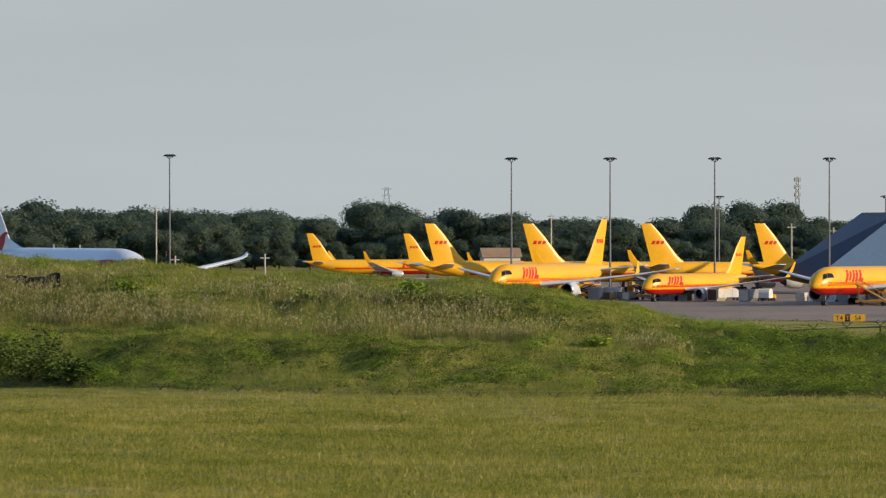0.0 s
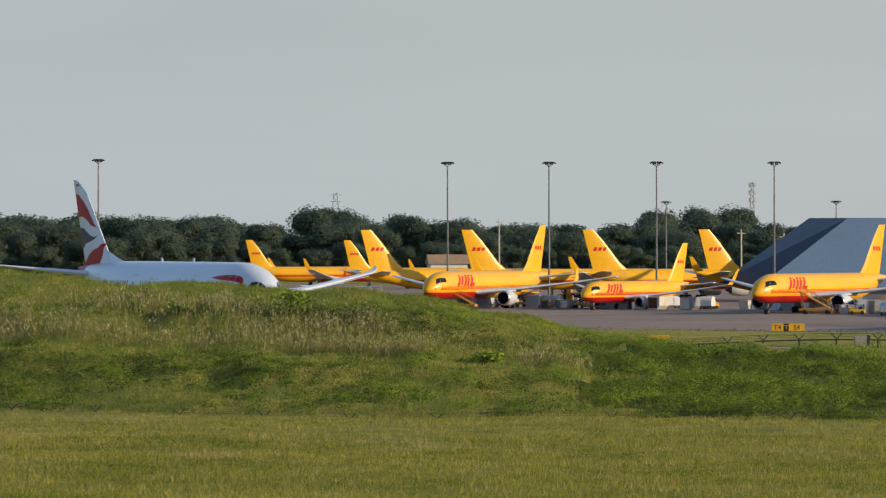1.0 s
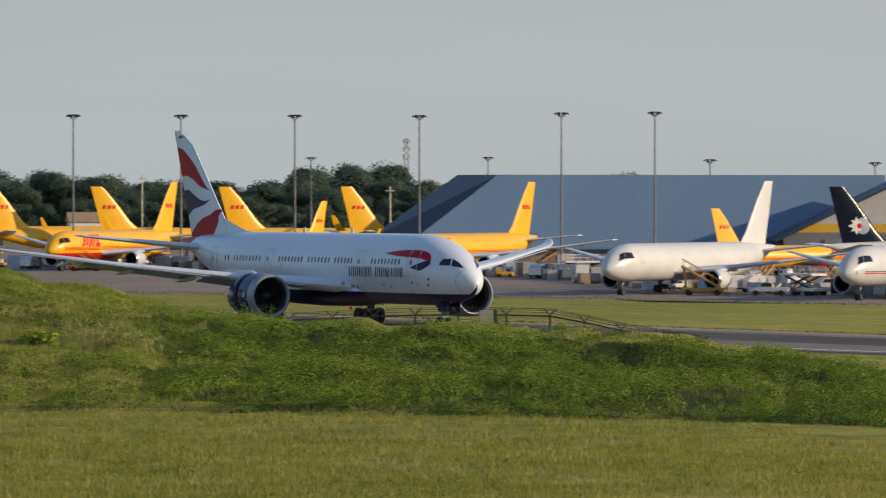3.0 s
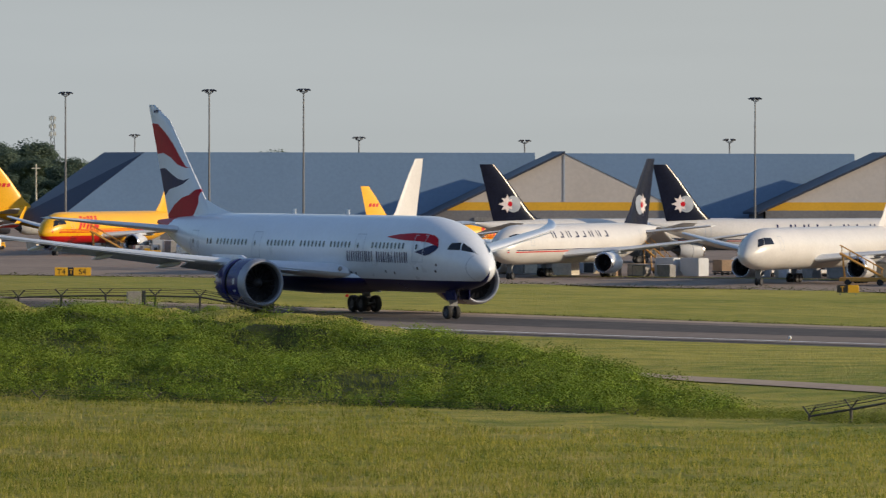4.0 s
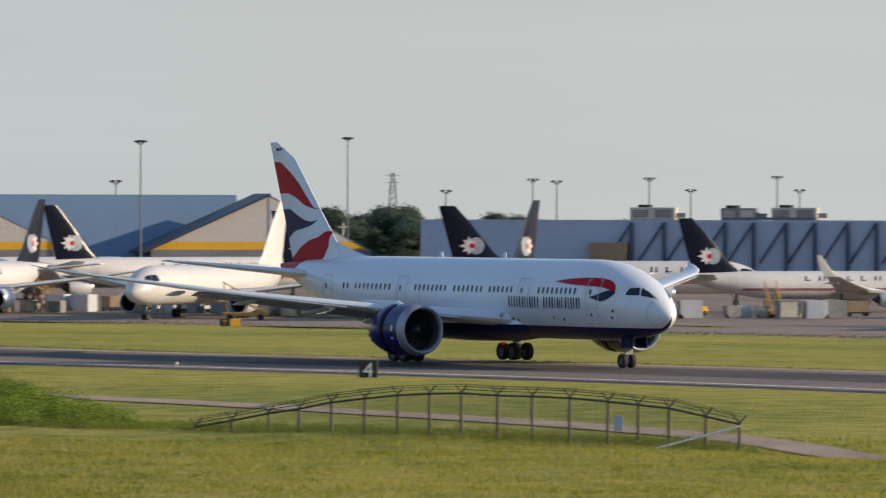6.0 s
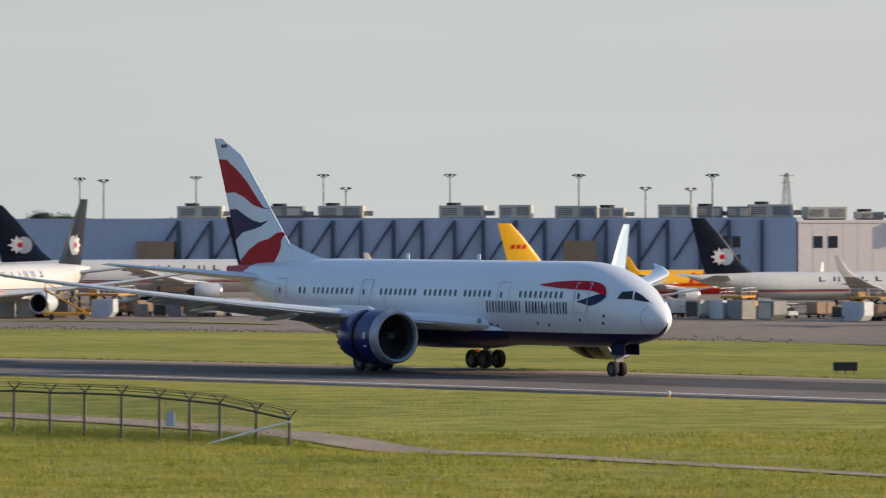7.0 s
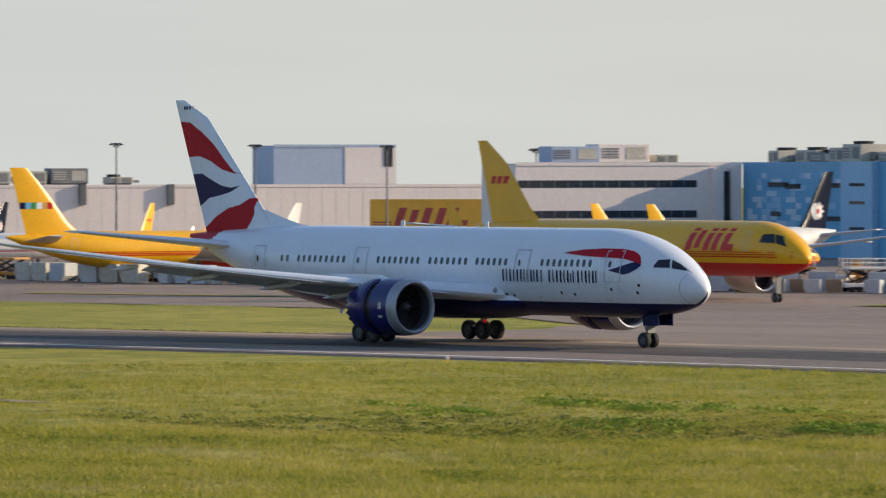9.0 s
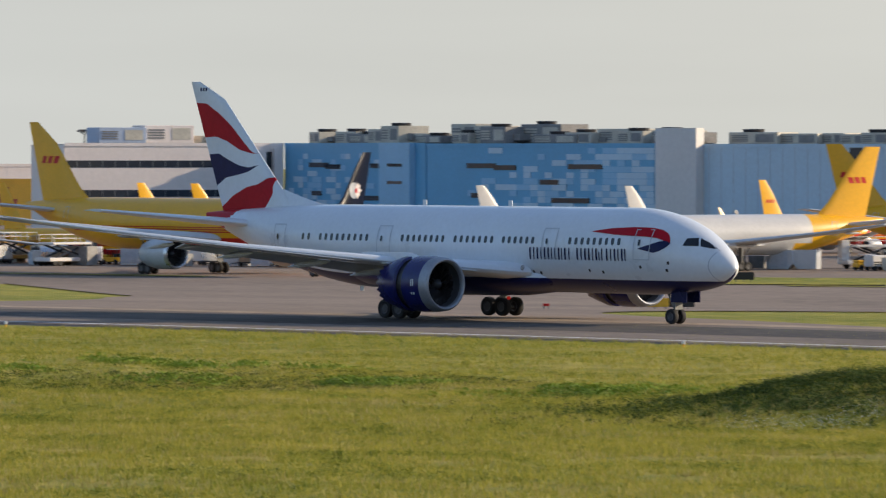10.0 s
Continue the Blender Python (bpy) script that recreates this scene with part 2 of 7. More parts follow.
BASE_GREY = surface("grey_base_cladding", (0.17, 0.17, 0.18), 0.6, 0, 0.2, 0.1, 2)
FACADE_BLUE = surface("pale_blue_facade_panels", (0.38, 0.45, 0.57), 0.5, 0, 0.10, 0.05, 1.5)
FACADE_WHITE = surface("white_facade_panels", (0.66, 0.63, 0.60), 0.6, 0, 0.07, 0.05, 1.5)
WARM_WHITE = surface("warm_white_wall_panels", (0.80, 0.70, 0.64), 0.6, 0, 0.06, 0.05, 1.5)
# duct grey deepened, as the intake lies in shade
SHADED_DUCT = surface("shaded_duct_grey", (0.06, 0.062, 0.07), 0.55, 0.1, 0.2, 1, 6)
RIM = surface("grey_wheel_rim", (0.075, 0.075, 0.082), 0.5, 0.3, 0.2, 2, 8)
# leaves of the dark shrubs; elsewhere this tone stands in for shade
DARK_SHADE_WEEDS = leafage("dark_shade_weeds", (0.022, 0.042, 0.008), (0.085, 0.125, 0.018), 0.2)
BEACON = glow("red_beacon", (0.5, 0.02, 0.015), 0.25)
TRUSS = surface("navy_steel_truss", (0.055, 0.08, 0.13), 0.5, 0.2, 0.2, 0.5, 4)
UNIT = surface("beige_plant_casing", (0.50, 0.46, 0.38), 0.6, 0.0, 0.22, 0.4, 3)
UNIT_DARK = surface("dark_plant_casing", (0.22, 0.215, 0.21), 0.6, 0.0, 0.25, 0.4, 3)
ROOFING = surface("flat_roofing", (0.25, 0.24, 0.23), 0.9, 0, 0.2, 0.1, 1)
WINDOW = surface("dark_window_glass", (0.03, 0.035, 0.045), 0.12, 0, 0.2, 0.3, 2)
BLUE_DEEP = surface("bright_blue_cladding", (0.125, 0.37, 0.58), 0.45, 0, 0.08, 0.1, 2)
BLUE_PALE = surface("light_blue_cladding", (0.27, 0.49, 0.67), 0.45, 0, 0.08, 0.1, 2)
BLUE_ICE = surface("ice_blue_cladding", (0.46, 0.60, 0.70), 0.45, 0, 0.08, 0.1, 2)
TAN = surface("tan_plywood", (0.30, 0.20, 0.12), 0.7, 0, 0.2, 0.5, 4)
SIGN_YELLOW = surface("taxiway_sign_yellow", (0.80, 0.42, 0.02), 0.45, 0, 0.08, 1, 5)
HOARDING_YELLOW = surface("warm_yellow_hoarding_board", (0.92, 0.47, 0.05), 0.55, 0, 0.12, 0.3, 4)
HOARDING_RED = surface("faded_red_hoarding_paint", (0.48, 0.07, 0.06), 0.6, 0, 0.2, 0.3, 4)
SIGN_BLACK = surface("sign_black", (0.012, 0.012, 0.013), 0.5, 0, 0.2, 1, 5)
CABINET = surface("weathered_cabinet_paint", (0.26, 0.24, 0.21), 0.6, 0, 0.25, 1.5, 8)
SIGN_ORANGE = surface("orange_sign_face", (0.75, 0.26, 0.02), 0.4, 0, 0.1, 0.3, 5)
ORANGE = surface("orange_loader_paint", (0.47, 0.235, 0.04), 0.5, 0, 0.2, 0.6, 5)
CLOTH_BLACK = surface("black_silt_fabric", (0.012, 0.012, 0.014), 0.9, 0, 0.3, 2, 9)

# ------------------------------------------------------------------ helpers


def part(name, bm, material, parent=None, label="", smooth=False):
    """Links a bmesh as one mesh object under a thing or under a part."""
    me = bpy.data.meshes.new(name)
    bmesh.ops.recalc_face_normals(bm, faces=bm.faces)
    bm.to_mesh(me)
    bm.free()
    for m in material if isinstance(material, (list, tuple)) else [material]:
        me.materials.append(m)
    if smooth:
        for p in me.polygons:
            p.use_smooth = True
        me.set_sharp_from_angle(angle=radians(smooth if smooth > 1 else 40))
    ob = new(name, me)
    ob.parent = parent
    if label:
        ob["label"] = label
    return ob


def raw(name, verts, faces, material, parent=None, smooth=False):
    me = bpy.data.meshes.new(name)
    me.from_pydata(verts, [], faces)
    me.materials.append(material)
    if smooth:
        for p in me.polygons:
            p.use_smooth = True
    ob = new(name, me)
    ob.parent = parent
    return ob


def thing(name, label, category, group="", m=None):
    ob = new(name)
    ob.empty_display_size = 0.5
    if m is not None:
        ob.matrix_basis = m
    return tagged(ob, label, category, group)


def box(bm, x0, x1, y0, y1, z0, z1, mi=0, m=None):
    vs = [Vector((x, y, z)) for x in (x0, x1) for y in (y0, y1) for z in (z0, z1)]
    if m is not None:
        vs = [m @ v for v in vs]
    v = [bm.verts.new(c) for c in vs]
    for q in ((0, 1, 3, 2), (4, 6, 7, 5), (0, 4, 5, 1), (2, 3, 7, 6), (0, 2, 6, 4), (1, 5, 7, 3)):
        bm.faces.new([v[i] for i in q]).material_index = mi
    return v


def rounded_box(x0, x1, y0, y1, z0, z1, r=0.05, seg=1):
    bm = bmesh.new()
    box(bm, x0, x1, y0, y1, z0, z1)
    bmesh.ops.bevel(bm, geom=bm.edges[:], offset=r, segments=seg, affect="EDGES")
    return bm


def tube(bm, a, b, r, n=6, r2=None, cap=True, mi=0):
    a, b = Vector(a), Vector(b)
    q = (b - a).to_track_quat("Z", "Y")
    rings = []
    for c, rad in ((a, r), (b, r if r2 is None else r2)):
        rings.append([bm.verts.new(c + q @ Vector((rad * math.cos(i * math.tau / n), rad * math.sin(i * math.tau / n), 0))) for i in range(n)])
    for i in range(n):
        bm.faces.new((rings[0][i], rings[0][(i + 1) % n], rings[1][(i + 1) % n], rings[1][i])).material_index = mi
    if cap:
        bm.faces.new(rings[0][::-1]).material_index = mi
        bm.faces.new(rings[1]).material_index = mi


def lathe(bm, profile, axis_m, n=32, mi=0, close=False):
    """Turns a profile of (along, radius) round the x axis of axis_m."""
    rings = []
    for x, r in profile:
        rings.append([bm.verts.new(axis_m @ Vector((x, r * math.cos(i * math.tau / n), r * math.sin(i * math.tau / n)))) for i in range(n)])
    for k in range(len(rings) - 1):
        for i in range(n):
            j = (i + 1) % n
            bm.faces.new((rings[k][i], rings[k][j], rings[k + 1][j], rings[k + 1][i])).material_index = mi
    if close:
        bm.faces.new(rings[0]).material_index = mi
        bm.faces.new(rings[-1]).material_index = mi
    return rings


def lerp_table(table, x):
    if x <= table[0][0]:
        return table[0][1]
    for (x0, y0), (x1, y1) in zip(table, table[1:]):
        if x <= x1:
            s = (x - x0) / (x1 - x0)
            return y0 + (y1 - y0) * s
    return table[-1][1]


def smooth_step(a, b, x):
    s = min(1.0, max(0.0, (x - a) / (b - a)))
    return s * s * (3 - 2 * s)


def curve_points(keys, step):
    """A Catmull-Rom line through the keys, in even steps: points and their normals to the left of the way."""
    out = []
    ks = [Vector(k) for k in keys]
    ks = [ks[0] * 2 - ks[1]] + ks + [ks[-1] * 2 - ks[-2]]
    for i in range(1, len(ks) - 2):
        n = max(2, int((ks[i + 1] - ks[i]).length / step))
        for j in range(n):
            t = j / n
            p0, p1, p2, p3 = ks[i - 1:i + 3]
            out.append(0.5 * (2 * p1 + (p2 - p0) * t + (2 * p0 - 5 * p1 + 4 * p2 - p3) * t * t + (3 * p1 - p0 - 3 * p2 + p3) * t ** 3))
    out.append(ks[-2])
    res = []
    for i, p in enumerate(out):
        d = (out[min(i + 1, len(out) - 1)] - out[max(i - 1, 0)]).normalized()
        res.append((p, Vector((-d.y, d.x))))
    return res


# ------------------------------------------------------------------ ground

RUNWAY_KEYS = [(-150, 860), (-60, 705), (-15, 630), (20, 566), (45, 522), (68, 481), (94, 443), (112, 410), (127, 376), (140, 346), (149, 322), (158, 293), (172, 245), (190, 172), (205, 95), (215, 0)]
RUNWAY = curve_points(RUNWAY_KEYS, 6)
INFIELD_KEYS = [(-320, 1050), (-60, 925), (20, 880), (60, 856), (100, 812), (140, 758), (175, 714), (205, 668), (234, 605), (256, 550), (272, 495), (284, 430), (300, 360), (325, 270), (350, 180)]
INFIELD = curve_points(INFIELD_KEYS, 8)
RUNWAY_Z = 0.40
BANK_FOOT = [(-140, 432), (-60, 400), (-35, 391), (0, 378), (20, 373), (32, 367), (45, 361), (60, 351), (72, 338), (100, 305)]
BANK_TOP = [(-140, 11.5), (-60, 10.0), (-40, 9.15), (-25, 8.4), (-11, 7.6), (-4, 7.35), (2, 6.75), (10, 5.6), (18, 4.2), (24, 3.35), (31, 3.0), (37, 2.85), (44, 2.5), (50, 2.0), (55, 1.4), (59, 0.7), (62, 0.2), (64, 0.0)]
BANK_SHAPE = [(0, 0), (0.04, 0.06), (0.25, 0.40), (0.42, 0.425), (0.46, 0.51), (0.8, 0.88), (1.0, 1.0), (1.15, 1.0), (1.6, 0.45), (2.1, 0.0)]


def side_of(keys_line, x, y):
    """Metres to the left (+) of a line of points."""
    best, out = 1e18, 0
    for p, n in keys_line:
        dx, dy = x - p.x, y - p.y
        d = dx * dx + dy * dy
        if d < best:
            best, out = d, dx * n.x + dy * n.y
    return out


ROAD_KEYS = [(58.5, 411), (61.5, 405), (71, 385), (78.5, 364), (84, 346), (87.3, 327), (89.2, 308), (93.3, 291), (97.5, 277.5), (100.3, 266)]
ROAD_ARR = np.array([p for p, _ in curve_points(ROAD_KEYS, 3)])
RUN_ARR = np.array([(p.x, p.y, n.x, n.y) for p, n in RUNWAY])
INF_ARR = np.array([(p.x, p.y, n.x, n.y) for p, n in INFIELD])


def side_np(arr, x, y):
    d2 = (x - arr[:, 0]) ** 2 + (y - arr[:, 1]) ** 2
    k = int(d2.argmin())
    return (x - arr[k, 0]) * arr[k, 2] + (y - arr[k, 1]) * arr[k, 3]


def apron_z(x):
    return -2.6


def bank_z(x, y):
    top = lerp_table(BANK_TOP, x)
    if top <= 0:
        return 0.0
    s = (y - lerp_table(BANK_FOOT, x)) / 58.0
    if s <= 0 or s >= 2.1:
        return 0.0
    return top * lerp_table(BANK_SHAPE, s)


def field_z(x, run, beyond):
    """Level by the runway, then falling gently to the apron."""
    past = run - 32
    if past <= 0:
        return 0.28
    if beyond >= 0:
        return apron_z(x)
    return 0.28 + (apron_z(x) - 0.28) * past / (past - beyond)


def ground_z(x, y):
    beyond = side_np(INF_ARR, x, y)
    run = side_np(RUN_ARR, x, y)
    z = field_z(x, run, beyond)
    field = smooth_step(-22, -40, run)
    wob = noise.noise((x * 0.03, y * 0.03, 3.1)) * 0.26 + noise.noise((x * 0.14, y * 0.14, 1.7)) * 0.13 + noise.noise((x * 0.33, y * 0.24, 5.7)) * 0.10
    by_road = math.sqrt(((x - ROAD_ARR[:, 0]) ** 2 + (y - ROAD_ARR[:, 1]) ** 2).min())
    calm = smooth_step(2.5, 11, by_road)
    z += (wob - 0.12) * field * calm - 0.14 * (1 - calm)
    z -= 0.30 * smooth_step(-2, 3, run) * smooth_step(34, 29, run) * 0.4
    z -= 0.5 * smooth_step(3, 9, beyond)
    b = bank_z(x, y)
    if b > 0:
        b += (noise.noise((x * 0.12, y * 0.09, 7.3)) * 0.6 + noise.noise((x * 0.30, y * 0.17, 2.2)) * (0.55 + 0.35 * smooth_step(5, 25, x)) + noise.noise((x * 0.62, y * 0.36, 4.4)) * 0.34) * min(1, b / 2)
    z += b
    # the hollow with the perimeter fence, and the swale and berm further on
    z += -0.25 * math.exp(-(((x - 60) / 8) ** 2 + ((y - 354) / 9) ** 2)) - 0.3 * math.exp(-(((x - 88) / 7) ** 2 + ((y - 311) / 9) ** 2))
    z += 1.95 * math.exp(-(((x - 121.5) / 7.6) ** 2 + ((y - 174) / 8) ** 2))
    z += -0.5 * math.exp(-(((x - 95) / 14) ** 2 + ((y - 205) / 9) ** 2))
    z += -0.75 * math.exp(-(((x - 111) / 11) ** 2 + ((y - 226 + (x - 111) * 0.5) / 12) ** 2))
    return z


def axis_steps(spans):
    out = []
    for a, b, st in spans:
        out += list(np.arange(a, b, st))
    return out + [spans[-1][1]]


GRID = {}


def heights(x, y):
    """Heights of the ground sheet at many places."""
    gx, gy, gz = GRID["x"], GRID["y"], GRID["z"]
    i = np.clip(np.searchsorted(gx, x) - 1, 0, len(gx) - 2)
    j = np.clip(np.searchsorted(gy, y) - 1, 0, len(gy) - 2)
    u, v = (x - gx[i]) / (gx[i + 1] - gx[i]), (y - gy[j]) / (gy[j + 1] - gy[j])
    return (gz[j, i] * (1 - u) + gz[j, i + 1] * u) * (1 - v) + (gz[j + 1, i] * (1 - u) + gz[j + 1, i + 1] * u) * v


def build_ground():
    xs = axis_steps([(-4000, -400, 400), (-400, -90, 31), (-90, -60, 1.7), (-60, 68, 1.1), (68, 230, 1.7), (230, 420, 10), (420, 1200, 60), (1200, 4400, 400)])
    ys = axis_steps([(-1500, -100, 200), (-100, 100, 20), (100, 350, 2.0), (350, 466, 1.3), (466, 500, 2.0), (500, 720, 7), (720, 1400, 40), (1400, 4800, 400)])
    verts = [(x, y, ground_z(x, y)) for y in ys for x in xs]
    GRID["x"], GRID["y"] = np.array(xs), np.array(ys)
    GRID["z"] = np.array([v[2] for v in verts]).reshape(len(ys), len(xs))
    w = len(xs)
    faces = [(j * w + i, j * w + i + 1, (j + 1) * w + i + 1, (j + 1) * w + i) for j in range(len(ys) - 1) for i in range(w - 1)]
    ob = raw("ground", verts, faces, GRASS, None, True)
    # under the lush bank the ground takes the dark colour of shaded gaps
    ob.data.materials.append(GAP_SHADE)
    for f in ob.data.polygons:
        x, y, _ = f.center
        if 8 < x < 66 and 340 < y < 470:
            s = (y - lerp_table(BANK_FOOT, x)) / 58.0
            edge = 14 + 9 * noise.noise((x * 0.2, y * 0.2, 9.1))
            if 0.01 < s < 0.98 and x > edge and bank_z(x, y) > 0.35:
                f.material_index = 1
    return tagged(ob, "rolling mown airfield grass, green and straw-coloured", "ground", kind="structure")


def ribbon(name, line, lo, hi, material, zf, lift, n=2):
    """A flat strip along a line, between two offsets to its left."""
    verts, faces = [], []
    for p, nn in line:
        for k in range(n):
            o = lo + (hi - lo) * k / (n - 1)
            x, y = p.x + nn.x * o, p.y + nn.y * o
            verts.append((x, y, zf(x, y) + lift))
    for i in range(len(line) - 1):
        for k in range(n - 1):
            a = i * n + k
            faces.append((a, a + 1, a + n + 1, a + n))
    return raw(name, verts, faces, material, None, True)


def tapered_road():
    """The service road, which narrows where the grass has grown over it."""
    verts, faces = [], []
    for p, n in curve_points(ROAD_KEYS, 3):
        w = 0.8 + 1.45 * smooth_step(265, 350, p.y)
        for k in range(4):
            o = w * (2 * k / 3 - 1)
            x, y = p.x + n.x * o, p.y + n.y * o
            verts.append((x, y, float(heights(np.array([x]), np.array([y]))[0]) + 0.06))
    for i in range(len(verts) // 4 - 1):
        for k in range(3):
            a = i * 4 + k
            faces.append((a, a + 1, a + 5, a + 4))
    return raw("service_road", verts, faces, ROAD, None, True)


build_ground()
flat_runway = lambda x, y: RUNWAY_Z
tagged(ribbon("runway", RUNWAY, -2.6, 30, ASPHALT, flat_runway, 0.0, 5), "grey asphalt runway with darker tyre-worn middle", "runway", kind="structure")
tagged(ribbon("runway_far_edge", RUNWAY, 26.6, 29.9, ROAD, flat_runway, 0.006, 2), "pale concrete strip along the runway", "runway", kind="structure")
tagged(ribbon("rubber_marks", RUNWAY, 10, 23, RUBBERED, flat_runway, 0.008, 3), "dark rubber-stained strip along the runway middle", "marking", kind="structure")
tagged(ribbon("runway_edge_line", RUNWAY, -0.35, 0.35, LINE, flat_runway, 0.012), "white painted runway edge line", "marking", kind="structure")
slope_down = lambda x, y: RUNWAY_Z - 0.003 - 0.30 * max(0.0, -2.55 - side_np(RUN_ARR, x, y))
tagged(ribbon("runway_shoulder", RUNWAY, -3.9, -2.55, ASPHALT, slope_down, 0.0, 3), "sloping asphalt shoulder of the runway", "runway", kind="structure")
apron_flat = lambda x, y: apron_z(x)
tagged(ribbon("apron", INFIELD, 0, 640, CONCRETE, apron_flat, 0.02, 24), "pale concrete taxiway and cargo apron", "apron", kind="structure")
tagged(tapered_road(), "narrow pale concrete service road through the grass", "road", kind="structure")


def connector():
    a = [p for p, _ in curve_points([(140, 372), (165, 374), (188, 392), (205, 410), (216, 428), (225, 440), (232, 460), (262, 540)], 3)]
    b = [p for p, _ in curve_points([(187, 245), (200, 292), (205, 312), (209, 330), (216, 345), (230, 360), (246, 369), (265, 373), (330, 388)], 3)]
    n, k = 40, 12
    pick = lambda line, s: line[min(len(line) - 1, int(round(s * (len(line) - 1))))]
    verts, faces = [], []
    for i in range(n):
        p, q = pick(a, i / (n - 1)), pick(b, i / (n - 1))
        for j in range(k):
            c = p + (q - p) * j / (k - 1)
            verts.append((c.x, c.y, field_z(c.x, side_np(RUN_ARR, c.x, c.y), side_np(INF_ARR, c.x, c.y)) + 0.08))
    for i in range(n - 1):
        for j in range(k - 1):
            v = i * k + j
            faces.append((v, v + 1, v + k + 1, v + k))
    tagged(raw("connecting_taxiway", verts, faces, CONCRETE, None, True), "worn concrete taxiway joining runway and apron", "taxiway", kind="structure")


connector()

# ------------------------------------------------------------------ aircraft


class Hull:
    """A fuselage: length L from nose (x = nose) back, round sections of radius ry, rz about the height zc."""

    def __init__(self, nose, length, ry, rz, zc, nose_len, tail_len, nose_drop, tail_rise):
        self.nose, self.length, self.ry, self.rz, self.zc = nose, length, ry, rz, zc
        self.nose_len, self.tail_len, self.nose_drop, self.tail_rise = nose_len, tail_len, nose_drop, tail_rise

    def section(self, x):
        """Half width, half height and centre height at x."""
        s = self.nose - x
        k, zc = 1.0, self.zc
        if s < self.nose_len:
            u = max(0.0, s / self.nose_len)
            k = max(0.012, (1 - (1 - u) ** 2.05) ** 0.60)
            zc -= self.nose_drop * (1 - u) ** 1.9
        e = self.length - s
        if e < self.tail_len:
            u = max(0.0, e / self.tail_len)
            k = 0.06 + 0.94 * (1 - (1 - u) ** 1.75)
            zc += self.tail_rise * (1 - u) ** 1.6
        return self.ry * k, self.rz * k, zc

    def at(self, x, z, side, out=0.015):
        ry, rz, zc = self.section(x)
        q = max(-0.999, min(0.999, (z - zc) / rz))
        return Vector((x, side * (ry * math.sqrt(1 - q * q) + out), z))

    def mesh(self, split_z, paint, up=24, down=10, n_nose=22, n_tail=22, n_mid=26):
        """paint(x, above): material index of the faces above and below the line split_z(x)."""
        xs = [self.nose - self.nose_len * (i / n_nose) ** 1.8 for i in range(n_nose + 1)]
        a, b = self.nose - self.nose_len, self.nose - self.length + self.tail_len
        xs += [a + (b - a) * i / n_mid for i in range(1, n_mid + 1)]
        xs += [b + (self.nose - self.length - b) * i / n_tail for i in range(1, n_tail + 1)]
        bm = bmesh.new()
        rings = []
        for x in xs:
            ry, rz, zc = self.section(x)
            q = max(-0.97, min(0.97, (split_z(x) - zc) / rz))
            th = math.asin(q)
            ring = [(th + (math.pi - 2 * th) * i / up) for i in range(up)]
            ring += [math.pi - th + (math.pi + 2 * th) * i / down for i in range(down)]
            rings.append([bm.verts.new((x, ry * math.cos(w), zc + rz * math.sin(w))) for w in ring])
        n = up + down
        for k in range(len(rings) - 1):
            xm = (xs[k] + xs[k + 1]) / 2
            for i in range(n):
                f = bm.faces.new((rings[k][i], rings[k][(i + 1) % n], rings[k + 1][(i + 1) % n], rings[k + 1][i]))
                f.material_index = paint(xm, i < up)
        bm.faces.new(rings[0])
        f = bm.faces.new(rings[-1])
        f.material_index = paint(xs[-1], True)
        return bm

    def patch(self, bm, x0, x1, lo, hi, side, nx=1, nz=1, out=0.015, mi=0):
        """A painted or set-in patch between the heights lo(x) and hi(x)."""
        g = []
        for i in range(nx + 1):
            x = x0 + (x1 - x0) * i / nx
            a, b = lo(x), hi(x)
            g.append([bm.verts.new(self.at(x, a + (b - a) * j / nz, side, out)) for j in range(nz + 1)])
        for i in range(nx):
            for j in range(nz):
                bm.faces.new((g[i][j], g[i + 1][j], g[i + 1][j + 1], g[i][j + 1])).material_index = mi

    def pill(self, bm, x, z, w, h, side, out=0.02, mi=0, n=10):
        vs = []
        for i in range(n):
            a = i * math.tau / n
            c, s = math.cos(a), math.sin(a)
            px = x + w / 2 * math.copysign(abs(c) ** 0.6, c)
            pz = z + h / 2 * math.copysign(abs(s) ** 0.6, s)
            vs.append(bm.verts.new(self.at(px, pz, side, out)))
        bm.faces.new(vs).material_index = mi

    def letter(self, bm, x, z, w, h, lean, side, out=0.03, mi=0):
        """A plain slanted bar that stands for a letter; x is its end towards the tail."""
        k = 3
        cols = []
        for i in range(2):
            col = []
            for j in range(k + 1):
                zz = z + h * j / k
                col.append(bm.verts.new(self.at(x + w * i + lean * j / k, zz, side, out)))
            cols.append(col)
        for j in range(k):
            bm.faces.new((cols[0][j], cols[1][j], cols[1][j + 1], cols[0][j + 1])).material_index = mi


AIRFOIL = [(0.0, 0.0), (0.02, 0.028), (0.08, 0.052), (0.22, 0.066), (0.40, 0.066), (0.65, 0.045), (0.88, 0.016), (1.0, 0.003), (0.88, -0.008), (0.65, -0.022), (0.40, -0.040), (0.20, -0.044), (0.06, -0.030), (0.015, -0.018)]


